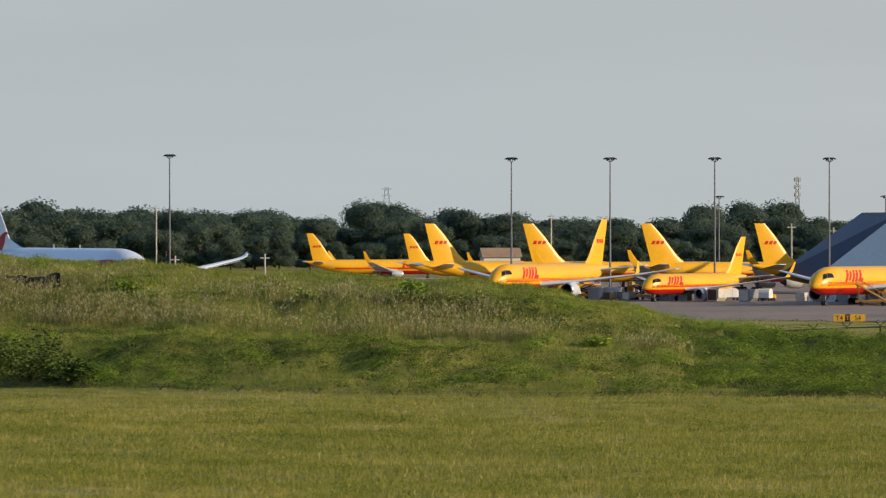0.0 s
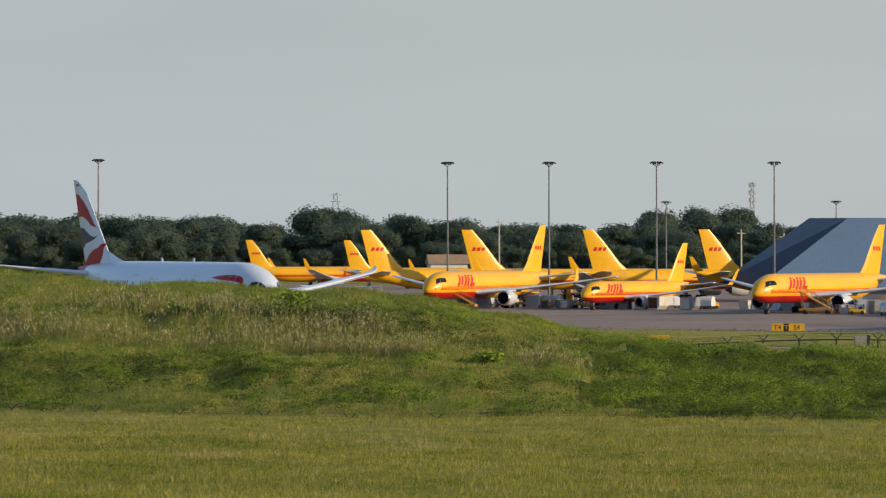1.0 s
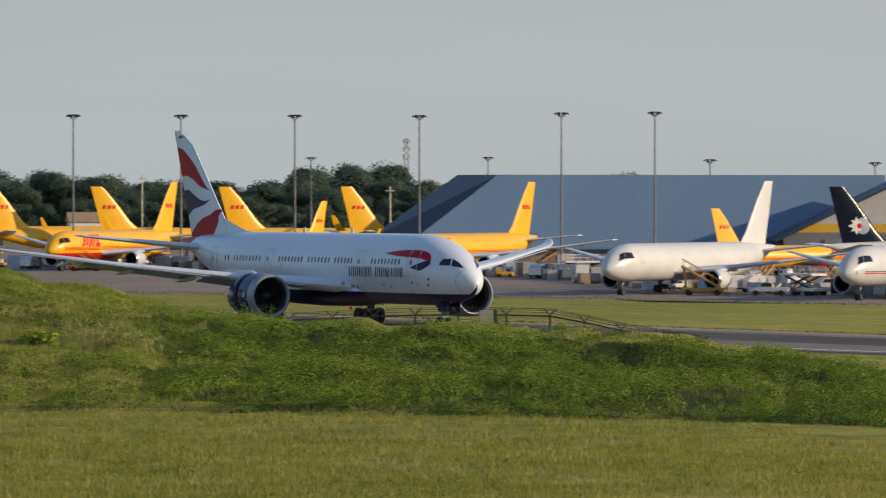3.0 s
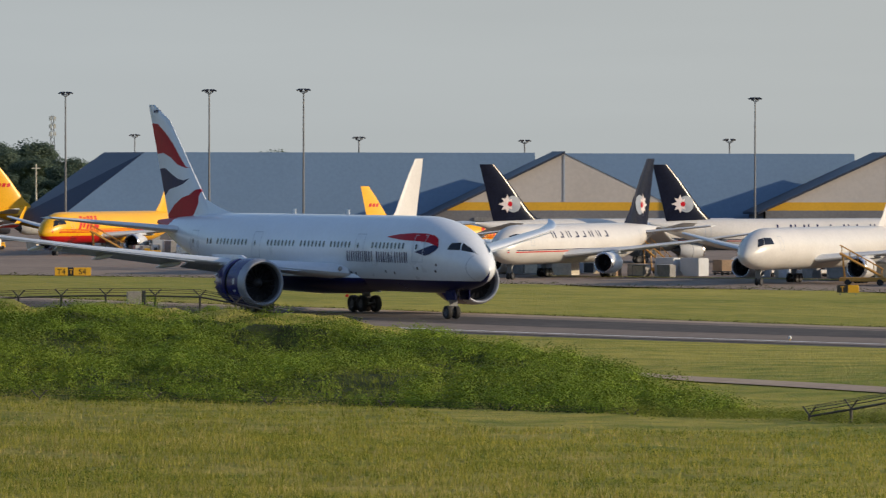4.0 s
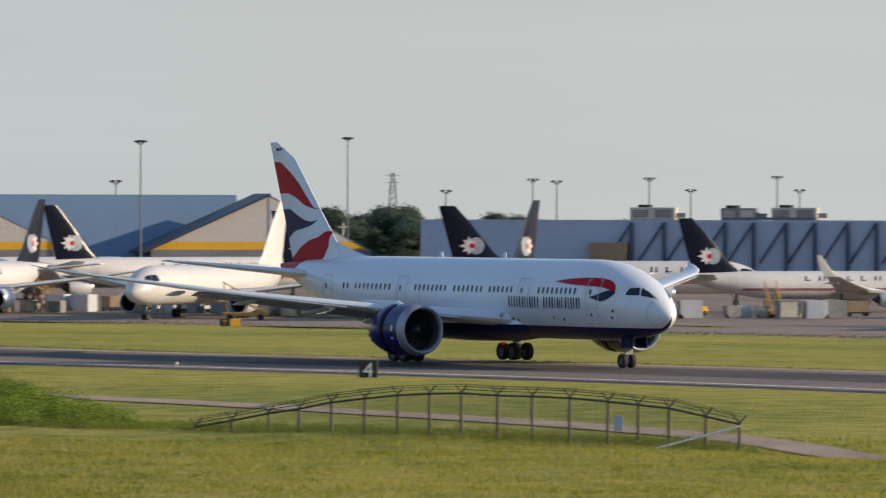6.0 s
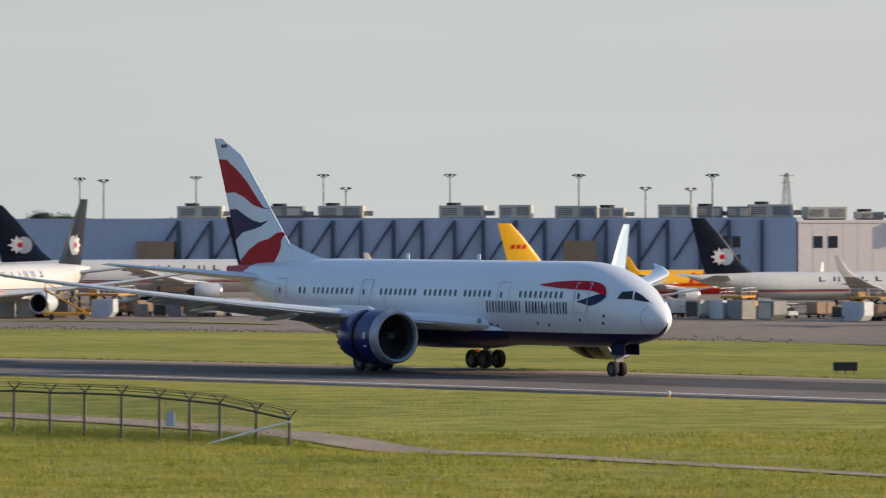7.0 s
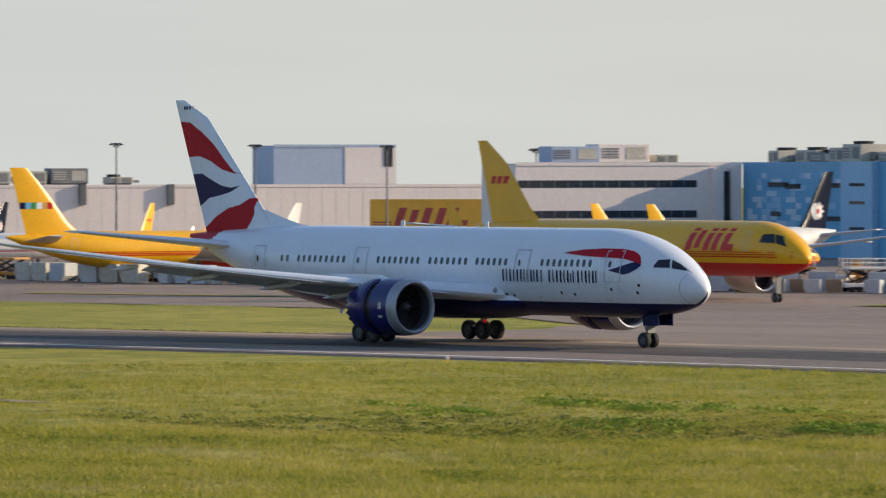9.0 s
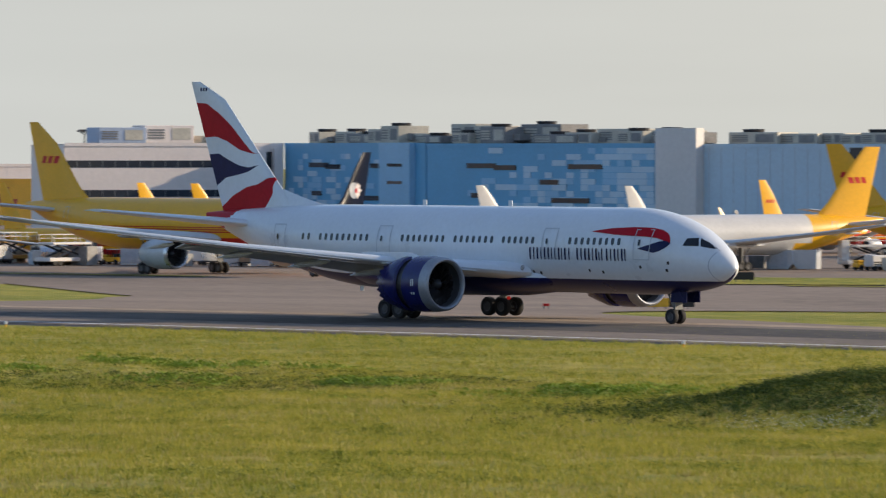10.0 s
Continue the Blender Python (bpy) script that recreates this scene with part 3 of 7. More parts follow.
def loft(bm, sections, mi=0, caps=True):
    """sections: (leading edge point, chord, thickness factor, up vector). Chord runs towards -x."""
    rings = []
    for le, chord, th, up in sections:
        rings.append([bm.verts.new(Vector(le) + Vector((-c * chord, 0, 0)) + Vector(up) * (t * chord * th)) for c, t in AIRFOIL])
    n = len(AIRFOIL)
    for k in range(len(rings) - 1):
        for i in range(n):
            bm.faces.new((rings[k][i], rings[k][(i + 1) % n], rings[k + 1][(i + 1) % n], rings[k + 1][i])).material_index = mi
    if caps:
        bm.faces.new(rings[0]).material_index = mi
        bm.faces.new(rings[-1]).material_index = mi
    return rings


def wheel(parent, centre, r, w, far=False, name="wheel"):
    m = Matrix.Translation(centre) @ Matrix.Rotation(math.pi / 2, 4, "Z")
    bm = bmesh.new()
    lathe(bm, [(-w * 0.42, r * 0.55), (-w / 2, r * 0.8), (-w * 0.42, r * 0.95), (-w * 0.2, r), (w * 0.2, r), (w * 0.42, r * 0.95), (w / 2, r * 0.8), (w * 0.42, r * 0.55)], m, 22)
    if far:
        lathe(bm, [(-w * 0.36, 0.001), (-w * 0.42, r * 0.55), (w * 0.42, r * 0.55), (w * 0.36, 0.001)], m, 14, 1)
        return part(name, bm, [RUBBER, RIM], parent, smooth=True)
    ty = part(name, bm, RUBBER, parent, smooth=True)
    bm = bmesh.new()
    lathe(bm, [(-w * 0.30, 0.001), (-w * 0.34, r * 0.2), (-w * 0.28, r * 0.4), (-w * 0.43, r * 0.56), (w * 0.43, r * 0.56), (w * 0.28, r * 0.4), (w * 0.34, r * 0.2), (w * 0.30, 0.001)], m, 16)
    part("rim", bm, RIM, ty, smooth=True)


def gear(parent, x, y, r, w, half_track, bogie, top, far=False):
    """A leg with its wheels: bogie is the axle spacing (0: one axle)."""
    bm = bmesh.new()
    tube(bm, (x, y, r * 0.9), (x + 0.1, y, top), 0.17, 10, 0.22)
    tube(bm, (x, y, r * 1.8), (x - 1.2, y, top), 0.09, 6)
    tube(bm, (x, y, r * 2.2), (x, y - 1.3 * (1 if y > 0 else -1) if y else 0.0, top), 0.08, 6)
    box(bm, x + 0.25, x + 0.32, y - 0.35, y + 0.35, r * 1.9, top)
    for ax in ((-bogie / 2, bogie / 2) if bogie else (0,)):
        tube(bm, (x + ax, y - half_track, r), (x + ax, y + half_track, r), 0.1, 8)
    if bogie:
        tube(bm, (x - bogie / 2, y, r), (x + bogie / 2, y, r), 0.14, 8)
    leg = part("landing_gear_leg", bm, STEEL, parent, smooth=True)
    for ax in ((-bogie / 2, bogie / 2) if bogie else (0,)):
        for s in (-1, 1):
            wheel(leg, (x + ax, y + s * half_track, r), r, w, far)


def engine(parent, x, y, z, r, length, cowl, core_gap=False, chevrons=0, n=36):
    """A turbofan: lip, cowl, fan, spinner, nozzle; the inlet is at x."""
    m = Matrix.Translation((x, y, z)) @ Matrix.Rotation(math.pi, 4, "Z")
    bm = bmesh.new()
    lip = 0.80 if chevrons else 0.42
    lathe(bm, [(0.35, r * 0.80), (0.12, r * 0.81), (0.02, r * 0.845), (0.0, r * 0.875), (0.03, r * 0.91), (0.16, r * 0.955), (lip, r * 0.99)], m, n)
    nac = part("engine_lip", bm, LIP_GREY if chevrons else BARE, parent, "dull grey metal intake lip" if chevrons else "bare metal intake lip", smooth=True)
    bm = bmesh.new()
    cut = length * (0.46 if core_gap else 0.52)
    lathe(bm, [(lip, r * 0.99), (lip + 0.3, r), (cut - 0.02, r), (cut, r * 0.97), (cut - 0.05, r * 0.90)], m, n)
    part("engine_cowl", bm, cowl, parent, smooth=True)
    bm = bmesh.new()
    lathe(bm, [(0.35, r * 0.80), (1.0, r * 0.79), (1.3, r * 0.79)], m, n)
    part("intake_duct", bm, SHADED_DUCT, parent, smooth=True)
    gap = 0.80 if core_gap else 0.04
    bm = bmesh.new()
    rings = lathe(bm, [(cut + gap - 0.1, r * 0.9), (cut + gap, r * 0.985), (cut + gap + 0.5, r * 0.985), (length * 0.88, r * 0.84), (length + (0.0 if not chevrons else -0.1), r * 0.70)], m, n)
    if chevrons:
        for i, v in enumerate(rings[-1]):
            v.co.x -= 0.32 * (abs((i * chevrons / n) % 1 - 0.5) * 2)
    part("thrust_reverser_sleeve", bm, cowl, parent, smooth=True)
    bm = bmesh.new()
    lathe(bm, [(cut - 0.1, r * 0.86), (cut + gap + 0.1, r * 0.86)], m, n)
    part("reverser_cascade", bm, DARK_METAL, parent)
    bm = bmesh.new()
    lathe(bm, [(length * 0.6, r * 0.62), (length * 0.95, r * 0.55), (length * 1.12, r * 0.34), (length * 1.3, r * 0.04)], m, 20)
    part("exhaust_cone", bm, DARK_METAL, parent, smooth=True)
    if chevrons:
        for i in range(18):
            a = i * math.tau / 18
            bm, pts = bmesh.new(), []
            for rad, tw in ((0.22, 0.55), (0.5, 0.32), (0.79, 0.14)):
                for s in (-1, 1):
                    ang = a + s * 0.14
                    pts.append(bm.verts.new(m @ Vector((1.0 + s * tw * 0.5, rad * r * math.cos(ang), rad * r * math.sin(ang)))))
            bm.faces.new((pts[0], pts[1], pts[3], pts[2]))
            bm.faces.new((pts[2], pts[3], pts[5], pts[4]))
            part("fan_blade", bm, SHADED_FAN, nac)
    else:
        # far engines: one pleated fan disc
        bm, pts = bmesh.new(), []
        for i in range(36):
            a, d = i * math.tau / 36, 0.12 * (-1) ** i
            pts.append([bm.verts.new(m @ Vector((1.05 + d, q * r * math.cos(a), q * r * math.sin(a)))) for q in (0.22, 0.79)])
        for i in range(36):
            p, q = pts[i], pts[(i + 1) % 36]
            bm.faces.new((p[0], p[1], q[1], q[0]))
        part("fan", bm, SHADED_FAN, parent)
    if chevrons:
        for a0, a1, x0, x1 in ((2.95, 3.19, 1.30, 1.44), (2.95, 3.19, 1.50, 1.60), (3.42, 3.50, 1.22, 1.42), (3.42, 3.50, 1.48, 1.62)):
            bm = bmesh.new()
            bm.faces.new([bm.verts.new(m @ Vector((px, -side_r * math.cos(a), side_r * math.sin(a)))) for side_r in (r * 1.006,) for px, a in ((x0, a0), (x1, a0), (x1, a1), (x0, a1))])
            part("cowl_marking", bm, WING_GREY, nac, "small pale stencil bar")
    bm = bmesh.new()
    lathe(bm, [(1.32, r * 0.79), (1.33, 0.01)], m, 20)
    part("fan_backing", bm, DARK_METAL, parent)
    bm = bmesh.new()
    lathe(bm, [(0.55, 0.005), (0.65, r * 0.09), (0.85, r * 0.17), (1.05, r * 0.23)], m, 16)
    part("spinner", bm, DARK_METAL, parent, smooth=True)
    return nac


def pylon(parent, x, y, z_low, z_top, length, mat):
    bm = bmesh.new()
    loft(bm, [((x, y, z_low), length, 0.9, (0, 1, 0)), ((x - length * 0.3, y, z_top), length * 0.8, 0.9, (0, 1, 0))])
    part("engine_pylon", bm, mat, parent, smooth=True)


# ---- the hero: a wide-body twin on its landing roll


def fin_outline(v, root_le, root_chord, tip_le, tip_chord, z0, z1, dorsal):
    """Leading edge x, chord and height at the height share v (0 root, 1 tip)."""
    le = root_le + (tip_le - root_le) * v
    te = root_le - root_chord + (tip_le - tip_chord - root_le + root_chord) * v
    if v < 0.16:
        le += dorsal * (1 - v / 0.16) ** 1.8
    if z1 > 16.5 and v > 0.86:
        le -= 1.6 * ((v - 0.86) / 0.14) ** 2.2
    elif v > 0.93:
        le -= 0.35 * ((v - 0.93) / 0.07) ** 2
    return le, le - te, z0 + (z1 - z0) * v


def fin_mesh(geom, bands, nu=22, th=0.10):
    """bands: list of (lower edge function of u, material index), from root to tip; u runs from leading to trailing edge."""
    bm = bmesh.new()
    rows = []
    for k, (lo, mi) in enumerate(bands):
        hi = bands[k + 1][0] if k + 1 < len(bands) else (lambda u: 1.0)
        for j in range(4):
            rows.append((lambda u, lo=lo, hi=hi, j=j: max(lo(u) + (hi(u) - lo(u)) * j / 4, 0), mi))
    rows.append((lambda u: 1.0, 0))
    for side in (-1, 1):
        g = []
        for f, _ in rows:
            line = []
            for i in range(nu + 1):
                u = (i / nu) ** 1.25
                v = min(1.0, max(0.0, f(u)))
                le, ch, z = fin_outline(v, *geom)
                t = th * ch * 0.5 * (2.6 * math.sqrt(max(0, u)) * (1 - u)) * 0.9
                line.append(bm.verts.new((le - u * ch, side * (t + 0.01), z)))
            g.append(line)
        for r in range(len(g) - 1):
            for i in range(nu):
                q = (g[r][i], g[r][i + 1], g[r + 1][i + 1], g[r + 1][i])
                if (q[0].co - q[3].co).length + (q[1].co - q[2].co).length > 1e-4:
                    bm.faces.new(q).material_index = rows[r][1]
    bmesh.ops.remove_doubles(bm, verts=bm.verts[:], dist=0.025)
    return bm


def jet_wing(parent, side, root, kink, tip, z0, dihedral, material, flap=0.0, fairings=4, rake=None, slat=True):
    """root, kink, tip: (y, leading edge x, chord). flap: droop in degrees."""
    def zz(y):
        s = (y - root[0]) / (tip[0] - root[0])
        return z0 + math.tan(radians(dihedral)) * (y - root[0]) + 0.9 * s * s
    secs = [root, kink, ((kink[0] + tip[0]) / 2, (kink[1] + tip[1]) / 2, (kink[2] + tip[2]) / 2), tip]
    bm = bmesh.new()
    s3 = [((x, side * y, zz(y)), c * (0.82 if flap and y < tip[0] * 0.72 else 1.0), 1.15 - 0.3 * y / tip[0], (0, 0, 1)) for y, x, c in secs]
    if rake:
        for y, x, c, dz in rake:
            s3.append(((x, side * y, zz(tip[0]) + dz), c, 0.8, (0, -side * 0.0, 1)))
    loft(bm, s3)
    w = part("wing", bm, material, parent, "swept light-grey wing", smooth=True)
    if slat:
        bm = bmesh.new()
        for (a, b) in ((0.13, 0.33), (0.40, 0.97)):
            pts = []
            for f in (a, b):
                y = root[0] + (tip[0] - root[0]) * f
                x, c = lerp_table([(s[0], s[1]) for s in secs], y), lerp_table([(s[0], s[2]) for s in secs], y)
                pts.append(((x + 0.28, side * y, zz(y) - 0.17), 0.10 * c + 0.25, 0.9, (0, 0, 1)))
            loft(bm, pts)
        part("leading_edge_slat", bm, WING_GREY, w, "pale extended slat", smooth=True)
    if flap:
        for (a, b) in ((0.10, 0.33), (0.36, 0.70)):
            bm = bmesh.new()
            pts = []
            for f in (a, b):
                y = root[0] + (tip[0] - root[0]) * f
                x, c = lerp_table([(s[0], s[1]) for s in secs], y), lerp_table([(s[0], s[2]) for s in secs], y)
                pts.append(((x - c * 0.80, side * y, zz(y) - 0.05), c * 0.20 + 0.3, 0.8, (0, 0, 1)))
            rings = loft(bm, pts)
            for ring, (le, ch, _, _) in zip(rings, pts):
                m = Matrix.Translation(le) @ Matrix.Rotation(radians(-flap), 4, "Y") @ Matrix.Translation(-Vector(le))
                for v in ring:
                    v.co = m @ v.co
            part("flap", bm, WING_GREY, w, "lowered trailing-edge flap", smooth=True)
    for i in range(fairings):
        f = 0.2 + 0.56 * i / max(1, fairings - 1)
        y = root[0] + (tip[0] - root[0]) * f
        x, c = lerp_table([(s[0], s[1]) for s in secs], y), lerp_table([(s[0], s[2]) for s in secs], y)
        bm = bmesh.new()
        m = Matrix.Translation((x - c * 0.45, side * y, zz(y) - 0.25)) @ Matrix.Rotation(math.pi, 4, "Z") @ Matrix.Rotation(radians(flap * 0.35), 4, "Y")
        k = 0.55 + 0.045 * c
        lathe(bm, [(0, 0.02), (0.5 * k, 0.16 * k), (1.6 * k, 0.26 * k), (c * 0.5, 0.22 * k), (c * 0.5 + 1.5 * k, 0.02)], m, 10)
        part("flap_track_fairing", bm, WING_GREY, w, smooth=True)
    return w


def tailplane(parent, side, y0, x0, c0, y1, x1, c1, z, dih, material):
    bm = bmesh.new()
    loft(bm, [((x0, side * y0, z), c0, 0.9, (0, 0, 1)), ((x1, side * y1, z + (y1 - y0) * math.tan(radians(dih))), c1, 0.8, (0, 0, 1))])
    return part("tailplane", bm, material, parent, smooth=True)


def windscreen(parent, hull, panes, out=0.02):
    """panes: lists of (x, z) corners, the same on both sides."""
    for side in (-1, 1):
        for p in panes:
            bm = bmesh.new()
            xs = [c[0] for c in p]
            a, b, c, d = [Vector((q[0], 0, q[1])) for q in p]
            g = []
            for i in range(4):
                g.append([])
                for j in range(4):
                    q = (a * (1 - i / 3) + b * (i / 3)) * (1 - j / 3) + (d * (1 - i / 3) + c * (i / 3)) * (j / 3)
                    g[-1].append(bm.verts.new(hull.at(q.x, q.z, side, out)))
            for i in range(3):
                for j in range(3):
                    bm.faces.new((g[i][j], g[i + 1][j], g[i + 1][j + 1], g[i][j + 1]))
            part("cockpit_window", bm, GLASS_DARK, parent, smooth=True)


# edges of the ribbon emblem: place along the hull and height
RIBBON_LOW = [(17.3, 6.26), (19.5, 6.08), (22.3, 5.97), (23.2, 5.90), (23.9, 5.72), (24.4, 5.55)]
RIBBON_TOP = [(17.3, 6.30), (19.0, 6.50), (21.0, 6.60), (22.6, 6.58), (23.5, 6.44), (24.0, 6.22), (24.3, 5.95), (24.4, 5.70)]
POINT_LOW = [(21.9, 5.14), (22.6, 5.0), (23.2, 4.88), (23.7, 5.0), (24.2, 5.26), (24.45, 5.5)]
POINT_TOP = [(21.9, 5.18), (22.8, 5.42), (23.6, 5.66), (24.0, 5.72), (24.45, 5.56)]
# edges of the waves on the fin, from leading (0) to trailing edge (1): height share
WAVES = [
    (1, [(0, 0.25), (0.09, 0.20), (0.14, 0.15), (0.25, 0.094), (0.37, 0.04), (0.46, 0.0), (1, 0.0)]),
    (0, [(0, 0.27), (0.09, 0.265), (0.287, 0.218), (0.5, 0.194), (0.77, 0.13), (1, 0.045)]),
    (2, [(0, 0.36), (0.13, 0.359), (0.34, 0.313), (0.53, 0.29), (0.79, 0.267), (1, 0.205)]),
    (0, [(0, 0.361), (0.13, 0.361), (0.30, 0.344), (0.456, 0.359), (0.63, 0.406), (0.775, 0.45), (1, 0.444)]),
    (1, [(0, 0.45), (0.11, 0.45), (0.31, 0.479), (0.48, 0.543), (0.705, 0.579), (1, 0.573)]),
    (0, [(0, 0.451), (0.10, 0.462), (0.15, 0.551), (0.21, 0.66), (0.30, 0.72), (0.385, 0.762), (0.63, 0.832), (1, 0.84)]),
]


def hero_jet():
    jet = thing("airliner", "white airliner, navy belly, red-white-blue tail, rolling on runway", "aircraft")
    hull = Hull(28.6, 55.6, 2.88, 2.97, 4.93, 9.4, 19.5, 1.1, 2.1)
    bm = hull.mesh(lambda x: 2.98 + 1.5 * smooth_step(-8, -24, x), lambda x, up: 0 if up else 1, up=30, n_nose=30, n_tail=64)
    for f in bm.faces:
        c = f.calc_center_median()
        if c.x < -23.3 - (7.0 - c.z) * 1.2 and c.z > 3.1:
            f.material_index = 2
    fus = part("fuselage", bm, [WHITE, NAVY, RED], jet, smooth=60)
    # wing-to-body fairing
    bm = bmesh.new()
    pts = []
    for x, w, h in ((13.5, 1.6, 0.5), (11.5, 2.6, 1.0), (8, 3.15, 1.35), (2, 3.25, 1.45), (-3, 3.1, 1.35), (-7.5, 2.4, 0.9), (-9.5, 1.4, 0.4)):
        pts.append([bm.verts.new((x, w * math.cos(a), 3.0 + h * math.sin(a) * (0.95 if math.sin(a) > 0 else 1.0) * 0.98)) for a in [i * math.tau / 24 for i in range(24)]])
    for k in range(len(pts) - 1):
        for i in range(24):
            bm.faces.new((pts[k][i], pts[k][(i + 1) % 24], pts[k + 1][(i + 1) % 24], pts[k + 1][i])).material_index = 1 if math.sin((i + 0.5) * math.tau / 24) < -0.02 else 0
    bm.faces.new(pts[0])
    bm.faces.new(pts[-1])
    part("wing_fairing", bm, [WHITE, NAVY], jet, smooth=60)
    # cabin windows and doors
    zw = 5.60
    for side in (-1, 1):
        for a, b in ((15.25, 20.1), (8.5, 11.5), (3.5, 7.3), (-2.1, 2.2), (-11.1, -5.9), (-13.2, -12.5)):
            k = int(round((b - a) / 0.62)) + 1
            for i in range(k):
                bm = bmesh.new()
                hull.pill(bm, a + (b - a) * i / max(1, k - 1), zw, 0.30, 0.50, side, 0.012)
                part("cabin_window", bm, GLASS_DARK, fus)
        for x in (22.2, 13.2, -4.05, -16.15):
            bm = bmesh.new()
            for x0, x1, lo, hi in ((x - 0.72, x - 0.66, 4.40, 6.45), (x + 0.66, x + 0.72, 4.40, 6.45), (x - 0.72, x + 0.72, 6.41, 6.47), (x - 0.72, x + 0.72, 4.37, 4.43)):
                hull.patch(bm, x0, x1, lambda q, lo=lo: lo, lambda q, hi=hi: hi, side, 1, 6, 0.045)
            d = part("cabin_door", bm, SEAM, fus, "door outline in grey")
            bm = bmesh.new()
            hull.pill(bm, x - 0.25, zw - 0.05, 0.2, 0.42, side, 0.05)
            part("door_window", bm, GLASS_DARK, d)
        # ribbon emblem: a red blade that curls round to a navy point
        bm = bmesh.new()
        hull.patch(bm, 17.3, 24.4, lambda x: lerp_table(RIBBON_LOW, x), lambda x: lerp_table(RIBBON_TOP, x), side, 36, 4, 0.03)
        part("ribbon_emblem", bm, RED, fus, "red ribbon emblem")
        bm = bmesh.new()
        hull.patch(bm, 21.9, 24.45, lambda x: lerp_table(POINT_LOW, x), lambda x: lerp_table(POINT_TOP, x), side, 24, 4, 0.034)
        part("ribbon_emblem", bm, NAVY, fus, "navy ribbon point")
        # airline lettering as plain bars
        x = 11.25
        for w in (0.62, 0.62, 0.26, 0.56, 0.26, 0.5, 0.70, 0.0, 0.66, 0.26, 0.62, 0.92, 0.66, 0.58, 0.5):
            if w == 0.0:
                x += 0.42
                continue
            bm = bmesh.new()
            hull.letter(bm, x, 4.30, 0.15, 0.82, 0.0, side, 0.035)
            if w > 0.3:
                hull.letter(bm, x + w * 0.62, 4.30, 0.10, 0.82, 0.0, side, 0.035)
            if w > 0.8:
                hull.letter(bm, x + w * 0.33, 4.30, 0.10, 0.6, 0.0, side, 0.035)
            part("lettering", bm, NAVY, fus)
            x += w + 0.115
        bm = bmesh.new()
        for i in range(6):
            hull.patch(bm, -15.0 + i * 0.38, -14.80 + i * 0.38, lambda q: 3.88, lambda q: 4.22, side, 1, 1, 0.03)
        part("registration", bm, NAVY, fus, "small dark lettering bars")
        # radome joint
        bm = bmesh.new()
        prof = []
        for i in range(15):
            prof.append(27.6 - 0.34 * math.sin(math.pi * i / 14))
        for i in range(14):
            z0, z1 = 2.98 + 2.1 * i / 14, 2.98 + 2.1 * (i + 1) / 14
            v = [bm.verts.new(hull.at(a, z, side, 0.012)) for a, z in ((prof[i] - 0.035, z0), (prof[i] + 0.035, z0), (prof[i + 1] + 0.035, z1), (prof[i + 1] - 0.035, z1))]
            bm.faces.new(v)
        part("radome_joint", bm, SEAM, fus)
        for x, z in ((17, 3.6), (18.3, 3.5), (11.3, 3.4), (12.0, 3.35), (24.4, 4.2), (24.2, 3.7), (22, 3.9)):
            bm = bmesh.new()
            hull.pill(bm, x, z, 0.22, 0.22, side, 0.014)
            part("service_port", bm, DARK_METAL, fus)
    windscreen(fus, hull, [[(26.42, 5.36), (25.35, 5.38), (25.45, 5.88), (26.08, 5.92)], [(27.42, 5.16), (26.52, 5.34), (26.20, 5.90), (26.85, 5.58)], [(27.72, 4.98), (27.48, 5.14), (26.95, 5.52), (27.2, 5.36)]])
    # wings: deflected flaps, raked tips
    for side in (-1, 1):
        w = jet_wing(jet, side, (2.6, 11.2, 12.2), (9.8, 5.6, 7.2), (27.2, -7.6, 2.6), 3.35, 5.2, WHITE, 16, 4, [(28.6, -9.6, 1.9, 0.28), (29.5, -11.4, 1.1, 0.55), (30.06, -13.2, 0.35, 0.8)])
        for i, (y, x) in enumerate(((12.5, -2.0), (15.5, -3.4), (18.5, -4.8))):
            bm = bmesh.new()
            box(bm, -0.95, 0.0, -1.35, 1.35, 0, 0.06, 0, Matrix.Translation((x, side * y, 4.55 + 0.09 * (y - 12))) @ Matrix.Rotation(radians(-10), 4, "Y"))
            part("spoiler", bm, WING_GREY, w)
        engine(jet, 10.3, side * 9.75, 2.62, 1.92, 5.6, ENGINE_BLUE, True, 18)
        pylon(jet, 8.6, side * 9.75, 4.2, 4.75, 6.5, WHITE)
        tailplane(jet, side, 0.8, -20.0, 6.6, 9.9, -27.2, 2.2, 6.35, 6.5, WHITE)
        gear(jet, 0.0, side * 4.9, 0.68, 0.50, 0.62, 1.46, 3.4)
    gear(jet, 22.78, 0, 0.52, 0.38, 0.36, 0, 2.9)
    for s in (-1, 1):
        bm = bmesh.new()
        box(bm, 23.0, 24.5, s * 0.62 - 0.04, s * 0.62 + 0.04, 1.5, 2.25)
        part("gear_door", bm, NAVY, jet)
        bm = bmesh.new()
        box(bm, -1.2, 1.4, s * 5.6 - 0.05, s * 5.6 + 0.05, 1.6, 3.1)
        part("gear_door", bm, WHITE, jet)
    # fin with wavy bands
    bands = [(lambda u: 0.0, 0)] + [(lambda u, k=k: lerp_table(k, u), mi) for mi, k in WAVES]
    geom = (-16.7, 8.45, -26.3, 2.6, 7.2, 16.9, 0.4)
    bm = fin_mesh(geom, bands, 40)
    part("tail_fin", bm, [WHITE, RED, NAVY], jet, "fin with red, white and navy waves", smooth=50)
    for side in (-1, 1):
        for k in range(3):
            bm = bmesh.new()
